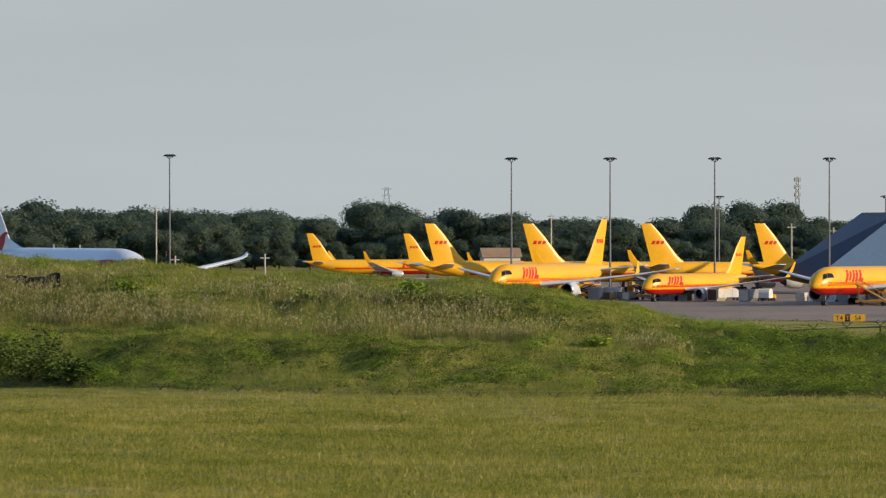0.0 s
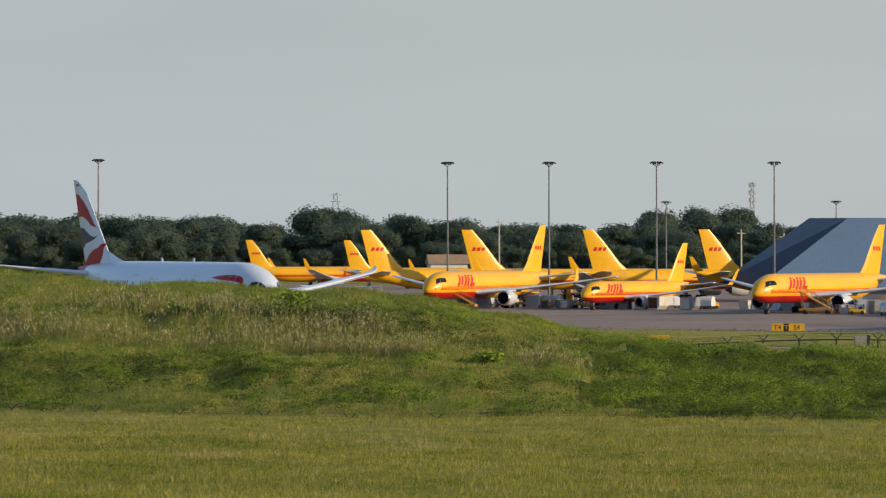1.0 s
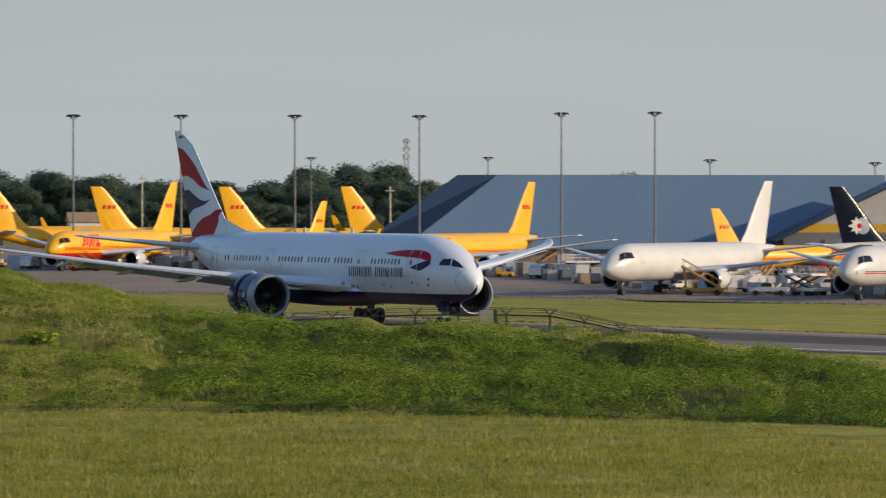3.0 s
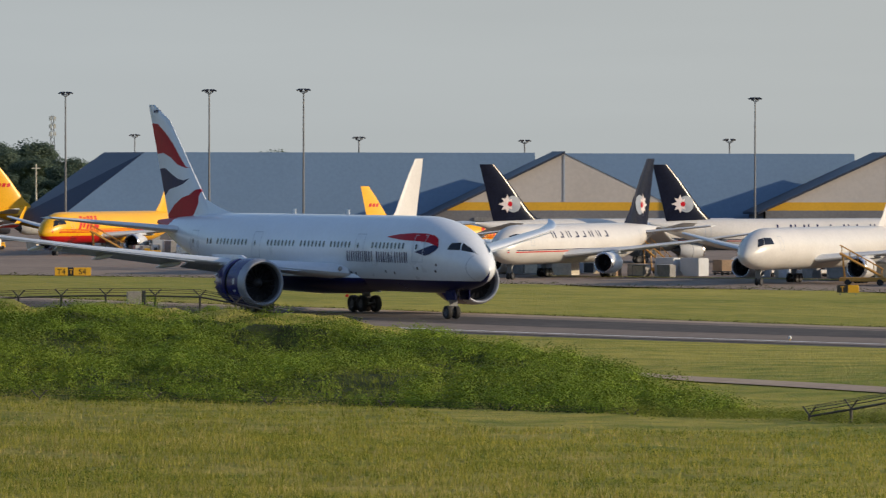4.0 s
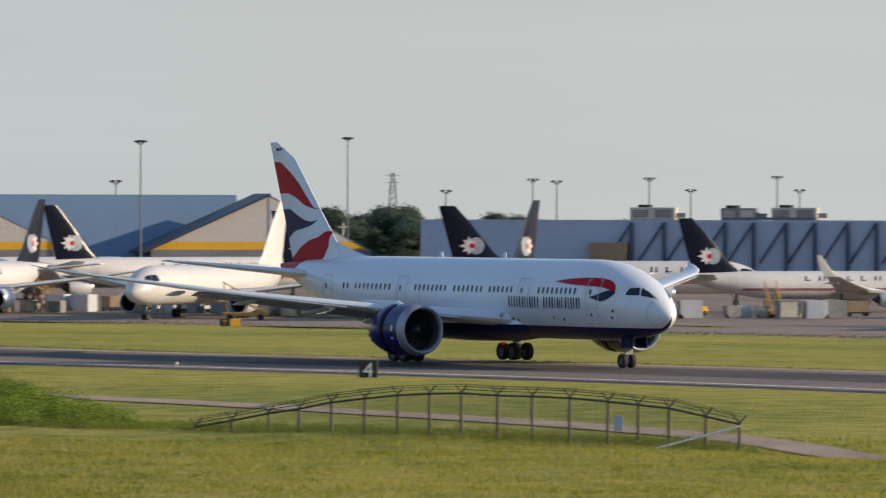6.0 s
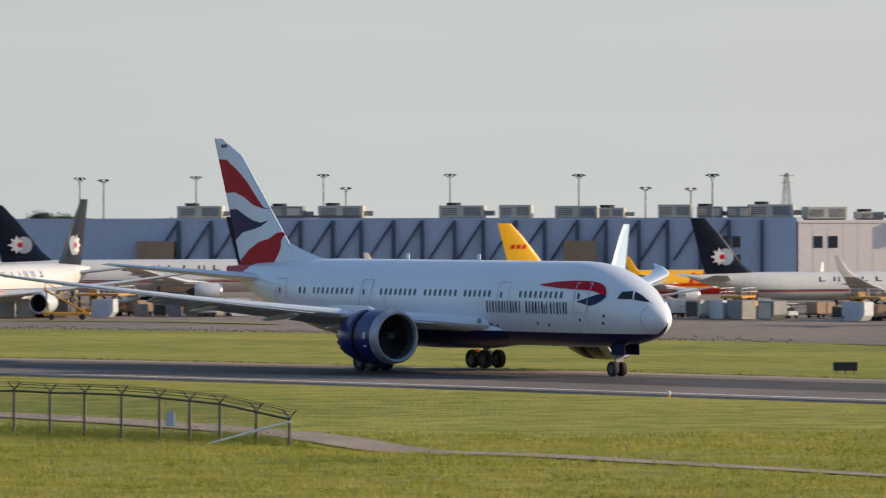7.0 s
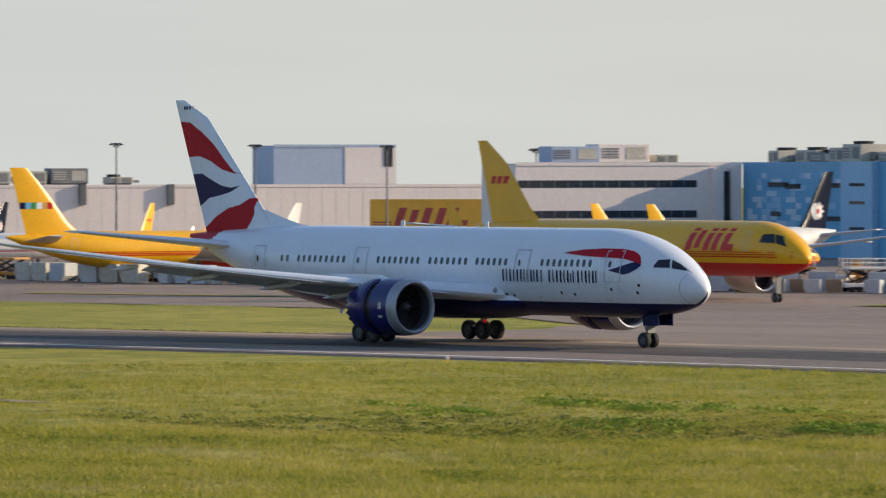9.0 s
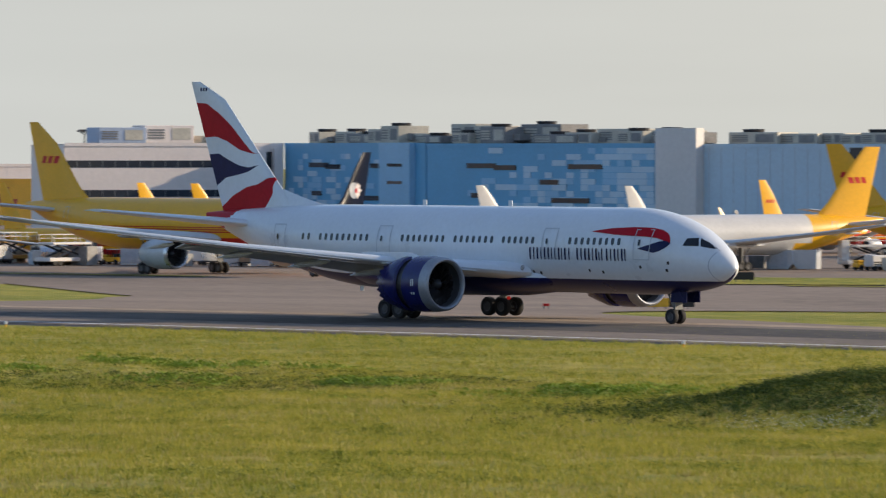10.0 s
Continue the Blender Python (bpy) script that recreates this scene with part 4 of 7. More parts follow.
            box(bm, -27.7 + k * 0.3, -27.55 + k * 0.3, side * 0.13 - 0.02, side * 0.13 + 0.02, 16.2, 16.45)
            part("fin_lettering", bm, NAVY, jet)
    bm = bmesh.new()
    ridge = [bm.verts.new((-11.8, 0, 7.75)), bm.verts.new((-14.2, 0, 7.95)), bm.verts.new((-16.2, 0, 8.4)), bm.verts.new((-18.4, 0, 9.0))]
    for s in (-1, 1):
        low = [bm.verts.new((x, s * w, z)) for x, w, z in ((-11.9, 0.1, 7.6), (-14.2, 0.3, 7.5), (-16.4, 0.42, 7.3), (-18.8, 0.42, 7.1))]
        for k in range(3):
            bm.faces.new((ridge[k], ridge[k + 1], low[k + 1], low[k]))
    part("dorsal_fillet", bm, WHITE, jet, "white fillet before the fin", smooth=True)
    for x, z in ((6, 7.85), (-3, 7.85), (-9.8, 1.7)):
        bm = bmesh.new()
        box(bm, x, x + 0.4, -0.03, 0.03, z, z + 0.45)
        part("antenna", bm, WHITE, jet)
    bm = bmesh.new()
    lathe(bm, [(-0.12, 0.01), (-0.08, 0.12), (0.1, 0.12), (0.16, 0.01)], Matrix.Translation((6, 0, 1.46)), 10)
    part("beacon_light", bm, BEACON, jet, "glowing red beacon")
    for s in (-1, 1):
        bm = bmesh.new()
        lathe(bm, [(0, 0.02), (0.1, 0.2), (0.12, 0.01)], Matrix.Translation((11.0, s * 3.4, 3.7)), 10)
        part("landing_light", bm, BARE, jet)
    return jet


hero = hero_jet()

# ---- parked freighters


def dhl_bars(hull, fus, x, z, h, n_side=(-1, 1)):
    """Three slanted red blocks of plain strokes, leaning forward as one reads them on either side."""
    strokes = (((0, 0.44, 0, 1), (0.62, 0.40, 0.1, 0.8)), ((1.28, 0.42, 0, 1), (1.88, 0.40, 0, 1)), ((2.56, 0.42, 0, 1), (2.98, 0.46, 0, 0.3)))
    for side in n_side:
        for block_ in strokes:
            bm = bmesh.new()
            for off, w, z0, hh in block_:
                q = x + off * h if side < 0 else x + (3.6 - off - w) * h
                lean = 0.42 * h if side < 0 else -0.85 * h
                hull.letter(bm, q + lean * z0, z + z0 * h, w * h, hh * h, lean * hh, side, 0.04)
            part("emblem_bar", bm, FREIGHT_RED, fus, "slanted red emblem block")


def freighter(kind, livery):
    """A parked twin-jet; origin on the ground below the main gear, nose towards +x."""
    if kind == "wide":
        L, ry, rz, zc, top, span, er, ey, ez, ex, gear_r = 53.5, 2.52, 2.62, 4.5, 15.8, 23.8, 1.42, 7.9, 2.05, 9.4, 0.58
    elif kind == "huge":
        L, ry, rz, zc, top, span, er, ey, ez, ex, gear_r = 62.0, 3.1, 3.12, 5.95, 18.3, 30.0, 1.85, 9.6, 2.6, 11.0, 0.66
    elif kind == "long":
        L, ry, rz, zc, top, span, er, ey, ez, ex, gear_r = 47.0, 1.9, 2.02, 4.0, 13.6, 19.2, 1.22, 6.5, 1.95, 8.6, 0.52
    else:
        L, ry, rz, zc, top, span, er, ey, ez, ex, gear_r = 37.5, 1.9, 2.0, 3.35, 12.4, 17.2, 1.0, 4.85, 1.45, 6.6, 0.52
    nose, wheelbase = L * 0.49, L * 0.40
    words = {
        "rainbow": "parked yellow cargo jet with rainbow band on its fin",
        "yellow": "parked yellow cargo jet with red belly and stripes",
        "white": "plain white cargo jet parked on the apron",
        "dark_tail": "white cargo jet with black fin and leaf emblem",
        "half": "white cargo jet with yellow rear body and fin",
        "blue_tail": "white jet with light blue fin parked on the apron",
    }[livery]
    jet = thing("cargo_jet", words, "aircraft", "aircraft parked on the apron")
    hull = Hull(nose, L, ry, rz, zc, L * 0.135, L * 0.33, rz * 0.34, rz * 0.72)
    body, low, fin_m = FREIGHT_WHITE, FREIGHT_WHITE, FREIGHT_WHITE
    if livery in ("yellow", "rainbow"):
        body, low, fin_m = YELLOW, FREIGHT_RED, YELLOW
    if livery == "dark_tail":
        fin_m = BLACK_FIN
    if livery == "half":
        fin_m = YELLOW
    if livery == "blue_tail":
        fin_m = SKY_BLUE
    zs = zc - rz * (0.50 if livery in ("yellow", "rainbow") else 0.42)
    paint = lambda x, up: (0 if up else 1)
    if livery in ("yellow", "rainbow"):
        paint = lambda x, up: 0 if up or x < L * 0.05 else 1
    if livery == "half":
        paint = lambda x, up: 2 if x < -L * 0.25 + (0 if up else 3) else 0
    bm = hull.mesh(lambda x: zs, paint, 18, 8, 14, 18, 12)
    fus = part("fuselage", bm, [body, low, YELLOW], jet, smooth=60)
    # stripes and titles
    if livery in ("yellow", "rainbow", "dark_tail"):
        for side in (-1, 1):
            for k, (z0, h) in enumerate(((zc - rz * 0.12, 0.10), (zc - rz * 0.21, 0.12), (zc - rz * 0.30, 0.14)) if livery in ("yellow", "rainbow") else ((zc - rz * 0.28, 0.10), (zc - rz * 0.38, 0.14))):
                bm = bmesh.new()
                hull.patch(bm, -L * 0.30, nose - 1.2, lambda q, z=z0: z, lambda q, z=z0 + h: z, side, 22, 1, 0.03)
                part("cheat_line", bm, FREIGHT_RED if livery in ("yellow", "rainbow") or k else NAVY, fus, "thin painted stripe")
    if livery in ("yellow", "rainbow"):
        dhl_bars(hull, fus, nose - L * 0.295, zc - rz * 0.06, rz * 0.80)
    if livery == "dark_tail":
        for side in (-1, 1):
            bm = bmesh.new()
            for k in range(8):
                q = -L * 0.10 + k * L * 0.046
                hull.letter(bm, q, zc + rz * 0.32, L * 0.0055, rz * 0.32, 0.14, side, 0.03)
                if k in (0, 3, 4, 6):
                    hull.letter(bm, q + L * 0.0055, zc + rz * 0.32, L * 0.014, rz * 0.06, 0.03, side, 0.03)
                else:
                    hull.letter(bm, q + L * 0.016, zc + rz * 0.32, L * 0.0045, rz * 0.32, 0.14, side, 0.03)
            part("lettering", bm, NAVY, fus)
    s = rz / 2.6
    windscreen(fus, hull, [[(nose - 2.75 * s, zc + rz * 0.22), (nose - 4.5 * s, zc + rz * 0.25), (nose - 4.4 * s, zc + rz * 0.54), (nose - 3.3 * s, zc + rz * 0.55)], [(nose - 1.60 * s, zc + rz * 0.10), (nose - 2.68 * s, zc + rz * 0.22), (nose - 3.22 * s, zc + rz * 0.54), (nose - 2.4 * s, zc + rz * 0.46)]], 0.03)
    for side in (-1, 1):
        for x in (nose - L * 0.12, -L * 0.33):
            bm = bmesh.new()
            for x0, x1, lo, hi in ((x - 0.5, x - 0.44, -0.05, 0.62), (x + 0.44, x + 0.5, -0.05, 0.62), (x - 0.5, x + 0.5, 0.60, 0.62), (x - 0.5, x + 0.5, -0.05, -0.03)):
                hull.patch(bm, x0, x1, lambda q, v=lo: zc + rz * v, lambda q, v=hi: zc + rz * v, side, 1, 4, 0.035)
            part("cabin_door", bm, SEAM, fus)
        wing_m = WING_GREY
        jet_wing(jet, side, (ry * 0.85, L * 0.17, L * 0.17), (span * 0.34, L * 0.075, L * 0.115), (span, -L * 0.135, L * 0.045), zc - rz * 0.55, 5.5, wing_m, 0, 2, None, False)
        if kind in ("long", "short") and livery != "blue_tail":
            bm = bmesh.new()
            zt = zc - rz * 0.55 + math.tan(radians(5.5)) * (span - ry) + 0.9
            loft(bm, [((-L * 0.135, side * span, zt), L * 0.045, 0.8, (0, 1, 0)), ((-L * 0.165, side * (span + 0.25), zt + 1.0), L * 0.034, 0.8, (0, 1, 0)), ((-L * 0.20, side * (span + 0.7), zt + 3.0), L * 0.014, 0.8, (0, 1, 0))])
            part("winglet", bm, body, jet, smooth=True)
        engine(jet, ex, side * ey, ez, er, er * 3.1, WING_GREY if livery != "white" else FREIGHT_WHITE, n=24)
        pylon(jet, ex - 1.3, side * ey, ez + er * 0.85, zc - rz * 0.35, er * 3.2, WING_GREY)
        tailplane(jet, side, 0.6, -L * 0.37, L * 0.10, span * 0.40, -L * 0.445, L * 0.045, zc + rz * 0.45, 6, wing_m)
        gear(jet, 0.0, side * ({"wide": 4.6, "huge": 5.4}.get(kind, 3.7)), gear_r, 0.42, 0.5, 1.15 if kind != "short" else 0, zc - rz * 0.6, True)
    gear(jet, wheelbase, 0, gear_r * 0.8, 0.3, 0.28, 0, zc - rz * 0.8, True)
    geom = (-L * 0.295, L * 0.155, -L * 0.445, L * 0.055, zc + rz * 0.55, top, L * 0.018)
    flat = lambda u: 0.0
    bm = fin_mesh(geom, [(flat, 0)], 10)
    fin = part("tail_fin", bm, [fin_m], jet, smooth=50)
    # fin emblems
    for side in (-1, 1):
        def on_fin(x, z):
            v = (z - geom[4]) / (geom[5] - geom[4])
            le, ch, _ = fin_outline(v, *geom)
            u = min(1, max(0, (le - x) / ch))
            return Vector((x, side * (0.10 * ch * 0.5 * (2.6 * math.sqrt(u) * (1 - u)) * 0.9 + 0.05), z))
        zf = geom[4] + (top - geom[4]) * 0.52
        le, ch, _ = fin_outline(0.52, *geom)
        if livery == "rainbow":
            for k, tone in enumerate((RED, ORANGE, WHITE, LEAF_GREEN, BLUE_DEEP, NAVY)):
                bm = bmesh.new()
                x, w, h = le - ch * 0.06 - (k + 1) * ch * 0.15, ch * 0.148, ch * 0.16
                bm.faces.new([bm.verts.new(on_fin(*p)) for p in ((x, zf - h), (x + w, zf - h), (x + w, zf), (x, zf))])
                part("emblem_bar", bm, tone, fin, "block of a rainbow-coloured band")
        if livery in ("yellow", "half"):
            for k in range(3):
                bm = bmesh.new()
                w = ch * 0.14
                x = le - ch * 0.80 + k * ch * 0.2
                h = ch * 0.14
                bm.faces.new([bm.verts.new(on_fin(*p)) for p in ((x, zf), (x + w, zf), (x + w + h * 0.4, zf + h), (x + h * 0.4, zf + h))])
                part("emblem_bar", bm, FREIGHT_RED, fin, "slanted red emblem block")
        if livery == "dark_tail":
            zc2 = geom[4] + (top - geom[4]) * 0.36
            le, ch, _ = fin_outline(0.36, *geom)
            r, xc = ch * 0.25, le - ch * 0.46

            def fan_shape(cx, cz, pts, lift):
                bm = bmesh.new()
                up = Vector((0, side * lift, 0))
                mid = bm.verts.new(on_fin(cx, cz) + up)
                ring = [bm.verts.new(on_fin(*p) + up) for p in pts]
                for k in range(len(ring)):
                    bm.faces.new((mid, ring[k], ring[(k + 1) % len(ring)]))
                return bm

            circle = lambda cx, q: [(cx + q * math.cos(k * math.tau / 18), zc2 + q * math.sin(k * math.tau / 18)) for k in range(18)]
            part("leaf_emblem", fan_shape(xc + r * 0.5, zc2, circle(xc + r * 0.5, r * 0.85), 0.03), EMBLEM_GREY, fin, "grey globe in the emblem")
            tips = ((-1.5, 0.0), (-0.75, 0.25), (-1.05, 0.75), (-0.5, 0.6), (-0.25, 1.15), (0.05, 0.5), (0.45, 0.65), (0.3, 0.0), (0.45, -0.65), (0.05, -0.5), (-0.25, -1.05), (-0.5, -0.6), (-1.05, -0.7), (-0.75, -0.25))
            part("leaf_emblem", fan_shape(xc - r * 0.45, zc2, [(xc + r * px * 0.8, zc2 + r * pz * 0.85) for px, pz in tips], 0.05), SOFT_PINK, fin, "pale maple-like leaf emblem")
            part("leaf_emblem", fan_shape(xc + r * 0.1, zc2, circle(xc + r * 0.1, r * 0.26), 0.07), RED, fin, "red heart of the emblem")
    jet["nose"], jet["tail"] = nose, -L * 0.47
    return jet


MADE = {}


def park(kind, livery, fin_x, fin_y, angle, left, scale=1.0, toward=True):
    """Parks a jet by the place of its fin tip; angle: degrees between its axis and the way to the viewer; left: nose to the left."""
    a = math.atan2(fin_x, fin_y)
    back = Vector((-math.sin(a), -math.cos(a), 0)) if toward else Vector((math.sin(a), math.cos(a), 0))
    turn = (angle if left == (not toward) else -angle)
    d = Matrix.Rotation(radians(turn), 3, "Z") @ back
    key = (kind, livery)
    first = key not in MADE
    if first:
        MADE[key] = freighter(kind, livery)
    t = abs(MADE[key]["tail"]) * scale
    m = Matrix.Translation((fin_x + d.x * t, fin_y + d.y * t, apron_z(0) + 0.02)) @ Matrix.Rotation(math.atan2(d.y, d.x), 4, "Z")
    ob = MADE[key]
    if first:
        ob.matrix_basis = m @ Matrix.Diagonal((scale, scale, scale, 1))
    else:
        old = ob.scale.copy()
        ob.scale = (scale, scale, scale)
        ob = copy_thing(ob, m)
        MADE[key].scale = old
    return ob


# rows of yellow jets
park("wide", "yellow", 29.7, 1141, 25, True)
park("short", "yellow", 56.1, 1115, 31.5, True)
park("wide", "yellow", 90.1, 1073, 25.5, True)
park("long", "yellow", -5.0, 1246, 62, False, 1.1, False)
park("long", "yellow", 16.4, 1244, 66, False, 1.1, False)
park("long", "yellow", 42.1, 1243, 66, False, 1.1, False)
park("wide", "yellow", 65.5, 1221, 62, False, 0.95, False)
park("short", "yellow", -37.5, 1540, 75, False, 1.0, False)
park("short", "yellow", -11.3, 1490, 70, False, 1.0, False)
# white and dark-finned jets
park("wide", "white", 111.0, 905, 25.5, True)
park("wide", "dark_tail", 138.4, 867, 23, True)
park("wide", "dark_tail", 127.1, 950, 118, False, 0.95)
park("wide", "dark_tail", 153.7, 951, 118, False, 0.95)
park("wide", "white", 165.5, 826, 23, True)
park("wide", "dark_tail", 180.0, 900, 116, False, 0.9)
park("wide", "dark_tail", 198.7, 816, 23, True)
park("wide", "yellow", 118.2, 1037, 45, False, 0.72, False)
park("wide", "dark_tail", 204.4, 892.5, 100, False, 0.95)
park("long", "dark_tail", 223.9, 829, 110, False, 0.98)
park("long", "yellow", 265.8, 834, 112, False, 0.9)
park("short", "blue_tail", 249.0, 734, 24, True)
park("long", "dark_tail", 273.2, 773, 111, False, 0.96)
park("long", "dark_tail", 342.9, 860, 30, True, 0.72)
park("wide", "rainbow", 277.1, 695, 118, False, 0.96)
park("short", "yellow", 364.2, 850, 30, True, 0.77)
park("long", "white", 376, 820, 40, True, 0.71)
park("short", "yellow", 320.8, 657.0, 36, False, 0.85)
park("huge", "yellow", 300.3, 606.4, 36, False)
park("wide", "dark_tail", 418.4, 728, 32, True, 0.92)
park("short", "yellow", 364.8, 700, 50, False, 0.82, False)
park("short", "yellow", 373.6, 700, 55, False, 0.81, False)
park("long", "white", 434, 720, 50, False, 0.70, False)
park("long", "white", 448, 700, 45, False, 0.70, False)
park("wide", "half", 395.7, 563, 50, True, 0.97)
park("short", "yellow", 438.4, 650, 40, False, 0.86, False)
park("wide", "yellow", 444, 640, 60, False, 1.0)

# ------------------------------------------------------------------ buildings

GROUND = -2.6


def gable_hangar(x0, x1, y, depth, apex_z, eave_l, eave_r, name_y=None):
    """A gable-fronted hangar whose ridge runs away from the runway."""
    h = thing("hangar", "pale gabled hangar with yellow band and shade-dark roof slope", "building", "cargo hangars")
    xa = (x0 + x1) / 2 if name_y is None else name_y
    bm = bmesh.new()
    g = GROUND
    half_z = lambda x: eave_l + (apex_z - eave_l) * (x - x0) / (xa - x0) if x < xa else eave_r + (apex_z - eave_r) * (x1 - x) / (x1 - xa)
    for (lo, hi, mi) in ((g, 3.6, 1), (3.6, 5.2, 2), (5.2, 99, 0)):
        n = 40
        for i in range(n):
            a, b = x0 + (x1 - x0) * i / n, x0 + (x1 - x0) * (i + 1) / n
            ta, tb = half_z(a), half_z(b)
            za, zb = min(max(ta, lo), hi), min(max(tb, lo), hi)
            if max(za, zb) - lo > 0.01:
                vs = [bm.verts.new(c) for c in ((a, y, lo), (b, y, lo), (b, y, max(zb, lo + 0.001)), (a, y, max(za, lo + 0.001)))]
                bm.faces.new(vs).material_index = mi
    part("gable_wall", bm, [GABLE, BASE_GREY, BAND_YELLOW], h)
    for xs, eave in ((x0, eave_l), (x1 - 0.4, eave_r)):
        bm = bmesh.new()
        box(bm, xs, xs + 0.4, y, y + depth, g, eave)
        part("side_wall", bm, BASE_GREY, h)
    # the left slope has its shade in the colour, the right one has not
    slopes = ((x0 - 1.2, eave_l - 0.55, y - 1.0, y + depth, 0.45, ROOF_SHADED, "roof slope coloured as in shade"), (x1 + 1.2, eave_r - 0.55, y - 0.1, y + depth, 0.12, ROOF_BLUE, "blue-grey roof slope"))
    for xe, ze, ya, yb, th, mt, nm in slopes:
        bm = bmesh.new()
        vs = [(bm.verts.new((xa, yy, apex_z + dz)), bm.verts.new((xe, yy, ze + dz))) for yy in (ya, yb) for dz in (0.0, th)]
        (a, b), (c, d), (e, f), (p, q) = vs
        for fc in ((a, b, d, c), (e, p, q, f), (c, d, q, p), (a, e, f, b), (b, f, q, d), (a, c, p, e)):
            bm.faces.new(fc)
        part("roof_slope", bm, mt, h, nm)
    bm = bmesh.new()
    box(bm, xa - 0.15, xa + 0.15, y - 0.12, y - 0.01, 5.3, apex_z - 0.3)
    part("gable_seam", bm, SEAM, h)
    for k in range(3):
        c = x0 + (x1 - x0) * (0.25 + 0.25 * k)
        bm = bmesh.new()
        box(bm, c - 4.6, c + 4.6, y - 0.15, y - 0.05, g, g + 4.86)
        door = part("hangar_door", bm, UNIT_DARK, h, "dark sectional door")
        for j in range(6):
            bm = bmesh.new()
            box(bm, c - 4.58, c + 4.58, y - 0.25, y - 0.14, g + j * 0.82 + 0.03, g + j * 0.82 + 0.76)
            part("door_panel", bm, UNIT_DARK, door)
    return h


def long_roof(x0, x1, y, run, ridge_z, eave_z, hip=0.0):
    """The long roof that joins the hangars, ridge along x."""
    h = thing("warehouse", "long warehouse with blue-grey sheet metal roof", "building")
    bm = bmesh.new()
    pts = [(x0 + hip, y + run, ridge_z), (x1, y + run, ridge_z), (x1, y, eave_z), (x0, y, eave_z)]
    v = [bm.verts.new(p) for p in pts] + [bm.verts.new((p[0], p[1], p[2] - 0.4)) for p in pts]
    for f in ((0, 1, 2, 3), (4, 7, 6, 5), (0, 3, 7, 4), (1, 5, 6, 2), (0, 4, 5, 1), (2, 6, 7, 3)):
        bm.faces.new([v[i] for i in f])
    part("roof_slope", bm, ROOF_BLUE, h)
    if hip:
        # the hip faces away from the sun: its shade is in the colour
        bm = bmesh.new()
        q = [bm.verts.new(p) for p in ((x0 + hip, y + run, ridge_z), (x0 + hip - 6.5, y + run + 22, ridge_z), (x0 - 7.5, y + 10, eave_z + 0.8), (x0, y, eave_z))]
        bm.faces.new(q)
        part("hip_slope", bm, ROOF_SHADED, h, "hip slope coloured as in shade")
    bm = bmesh.new()
    box(bm, x0 + 0.6, x1, y + 1.0, y + 1.4, GROUND, eave_z - 0.35)
    part("wall", bm, BASE_GREY, h)
    bm = bmesh.new()
    box(bm, x0 + hip, x1, y + run, y + run + 0.4, GROUND, ridge_z - 0.3)
    part("rear_wall", bm, BASE_GREY, h)
    for k in range(int((x1 - x0) / 12)):
        bm = bmesh.new()
        c = x0 + 8 + k * 12
        box(bm, c - 1.6, c + 1.6, y + 0.8, y + 1.0, GROUND, GROUND + 3.4)
        part("dock_door", bm, UNIT, h)


long_roof(76, 172, 1212, 6, 14.8, 0.5, 19)
long_roof(178, 236, 1212, 6, 14.7, 0.5)
gable_hangar(148.5, 200.5, 1195, 16, 14.6, 2.2, 2.2, 174.5)
gable_hangar(213.6, 259.7, 1195, 16, 14.5, 3.4, 3.0, 238.3)


def along(p, q):
    p, q = Vector((*p, 0)), Vector((*q, 0))
    d = (q - p).normalized()
    n = Vector((d.y, -d.x, 0))
    if n.dot(p) > 0:
        n = -n
    m = Matrix((( d.x, n.x, 0, p.x), (d.y, n.y, 0, p.y), (0, 0, 1, 0), (0, 0, 0, 1)))
    return m, (q - p).length


def roof_unit(m, x, back, z, w, d, h, dark, kind=0):
    u = thing("rooftop_unit", ("boxy beige rooftop air handling unit with louvres", "dark grey rooftop plant housing", "pale blue rooftop penthouse", "white rooftop penthouse on an office building")[int(dark)], "roof plant", "rooftop plant", m @ Matrix.Translation((x, -back, z)))
    mat = (UNIT, UNIT_DARK, FACADE_BLUE, WARM_WHITE)[int(dark)]
    part("casing", rounded_box(0, w, -d, 0, 0.25, h, 0.06), mat, u)
    bm = bmesh.new()
    for k in range(4):
        box(bm, w * 0.06, w * 0.40, 0.02, 0.10, h * (0.3 + 0.14 * k), h * (0.3 + 0.14 * k) + h * 0.08)
    part("louvre", bm, UNIT_DARK if dark != 1 else UNIT, u)
    bm = bmesh.new()
    box(bm, w * 0.55, w * 0.93, 0.01, 0.06, h * 0.25, h * 0.85)
    part("access_panel", bm, UNIT if dark else ROOFING, u)
    bm = bmesh.new()
    box(bm, 0.3, w - 0.3, -d + 0.3, -0.3, 0, 0.25)
    part("plinth", bm, DARK_METAL, u)
    if kind:
        bm = bmesh.new()
        lathe(bm, [(0, d * 0.28), (0.5, d * 0.3), (0.55, d * 0.22), (0.4, 0.01)], Matrix.Translation((w * 0.3, -d / 2, h)) @ Matrix.Rotation(-math.pi / 2, 4, "Y"), 14)
        part("fan_cowl", bm, DARK_METAL, u, smooth=True)
        bm = bmesh.new()
        box(bm, w, w + 1.8, -d * 0.7, -d * 0.3, h * 0.25, h * 0.6)
        part("duct", bm, ROOFING, u)


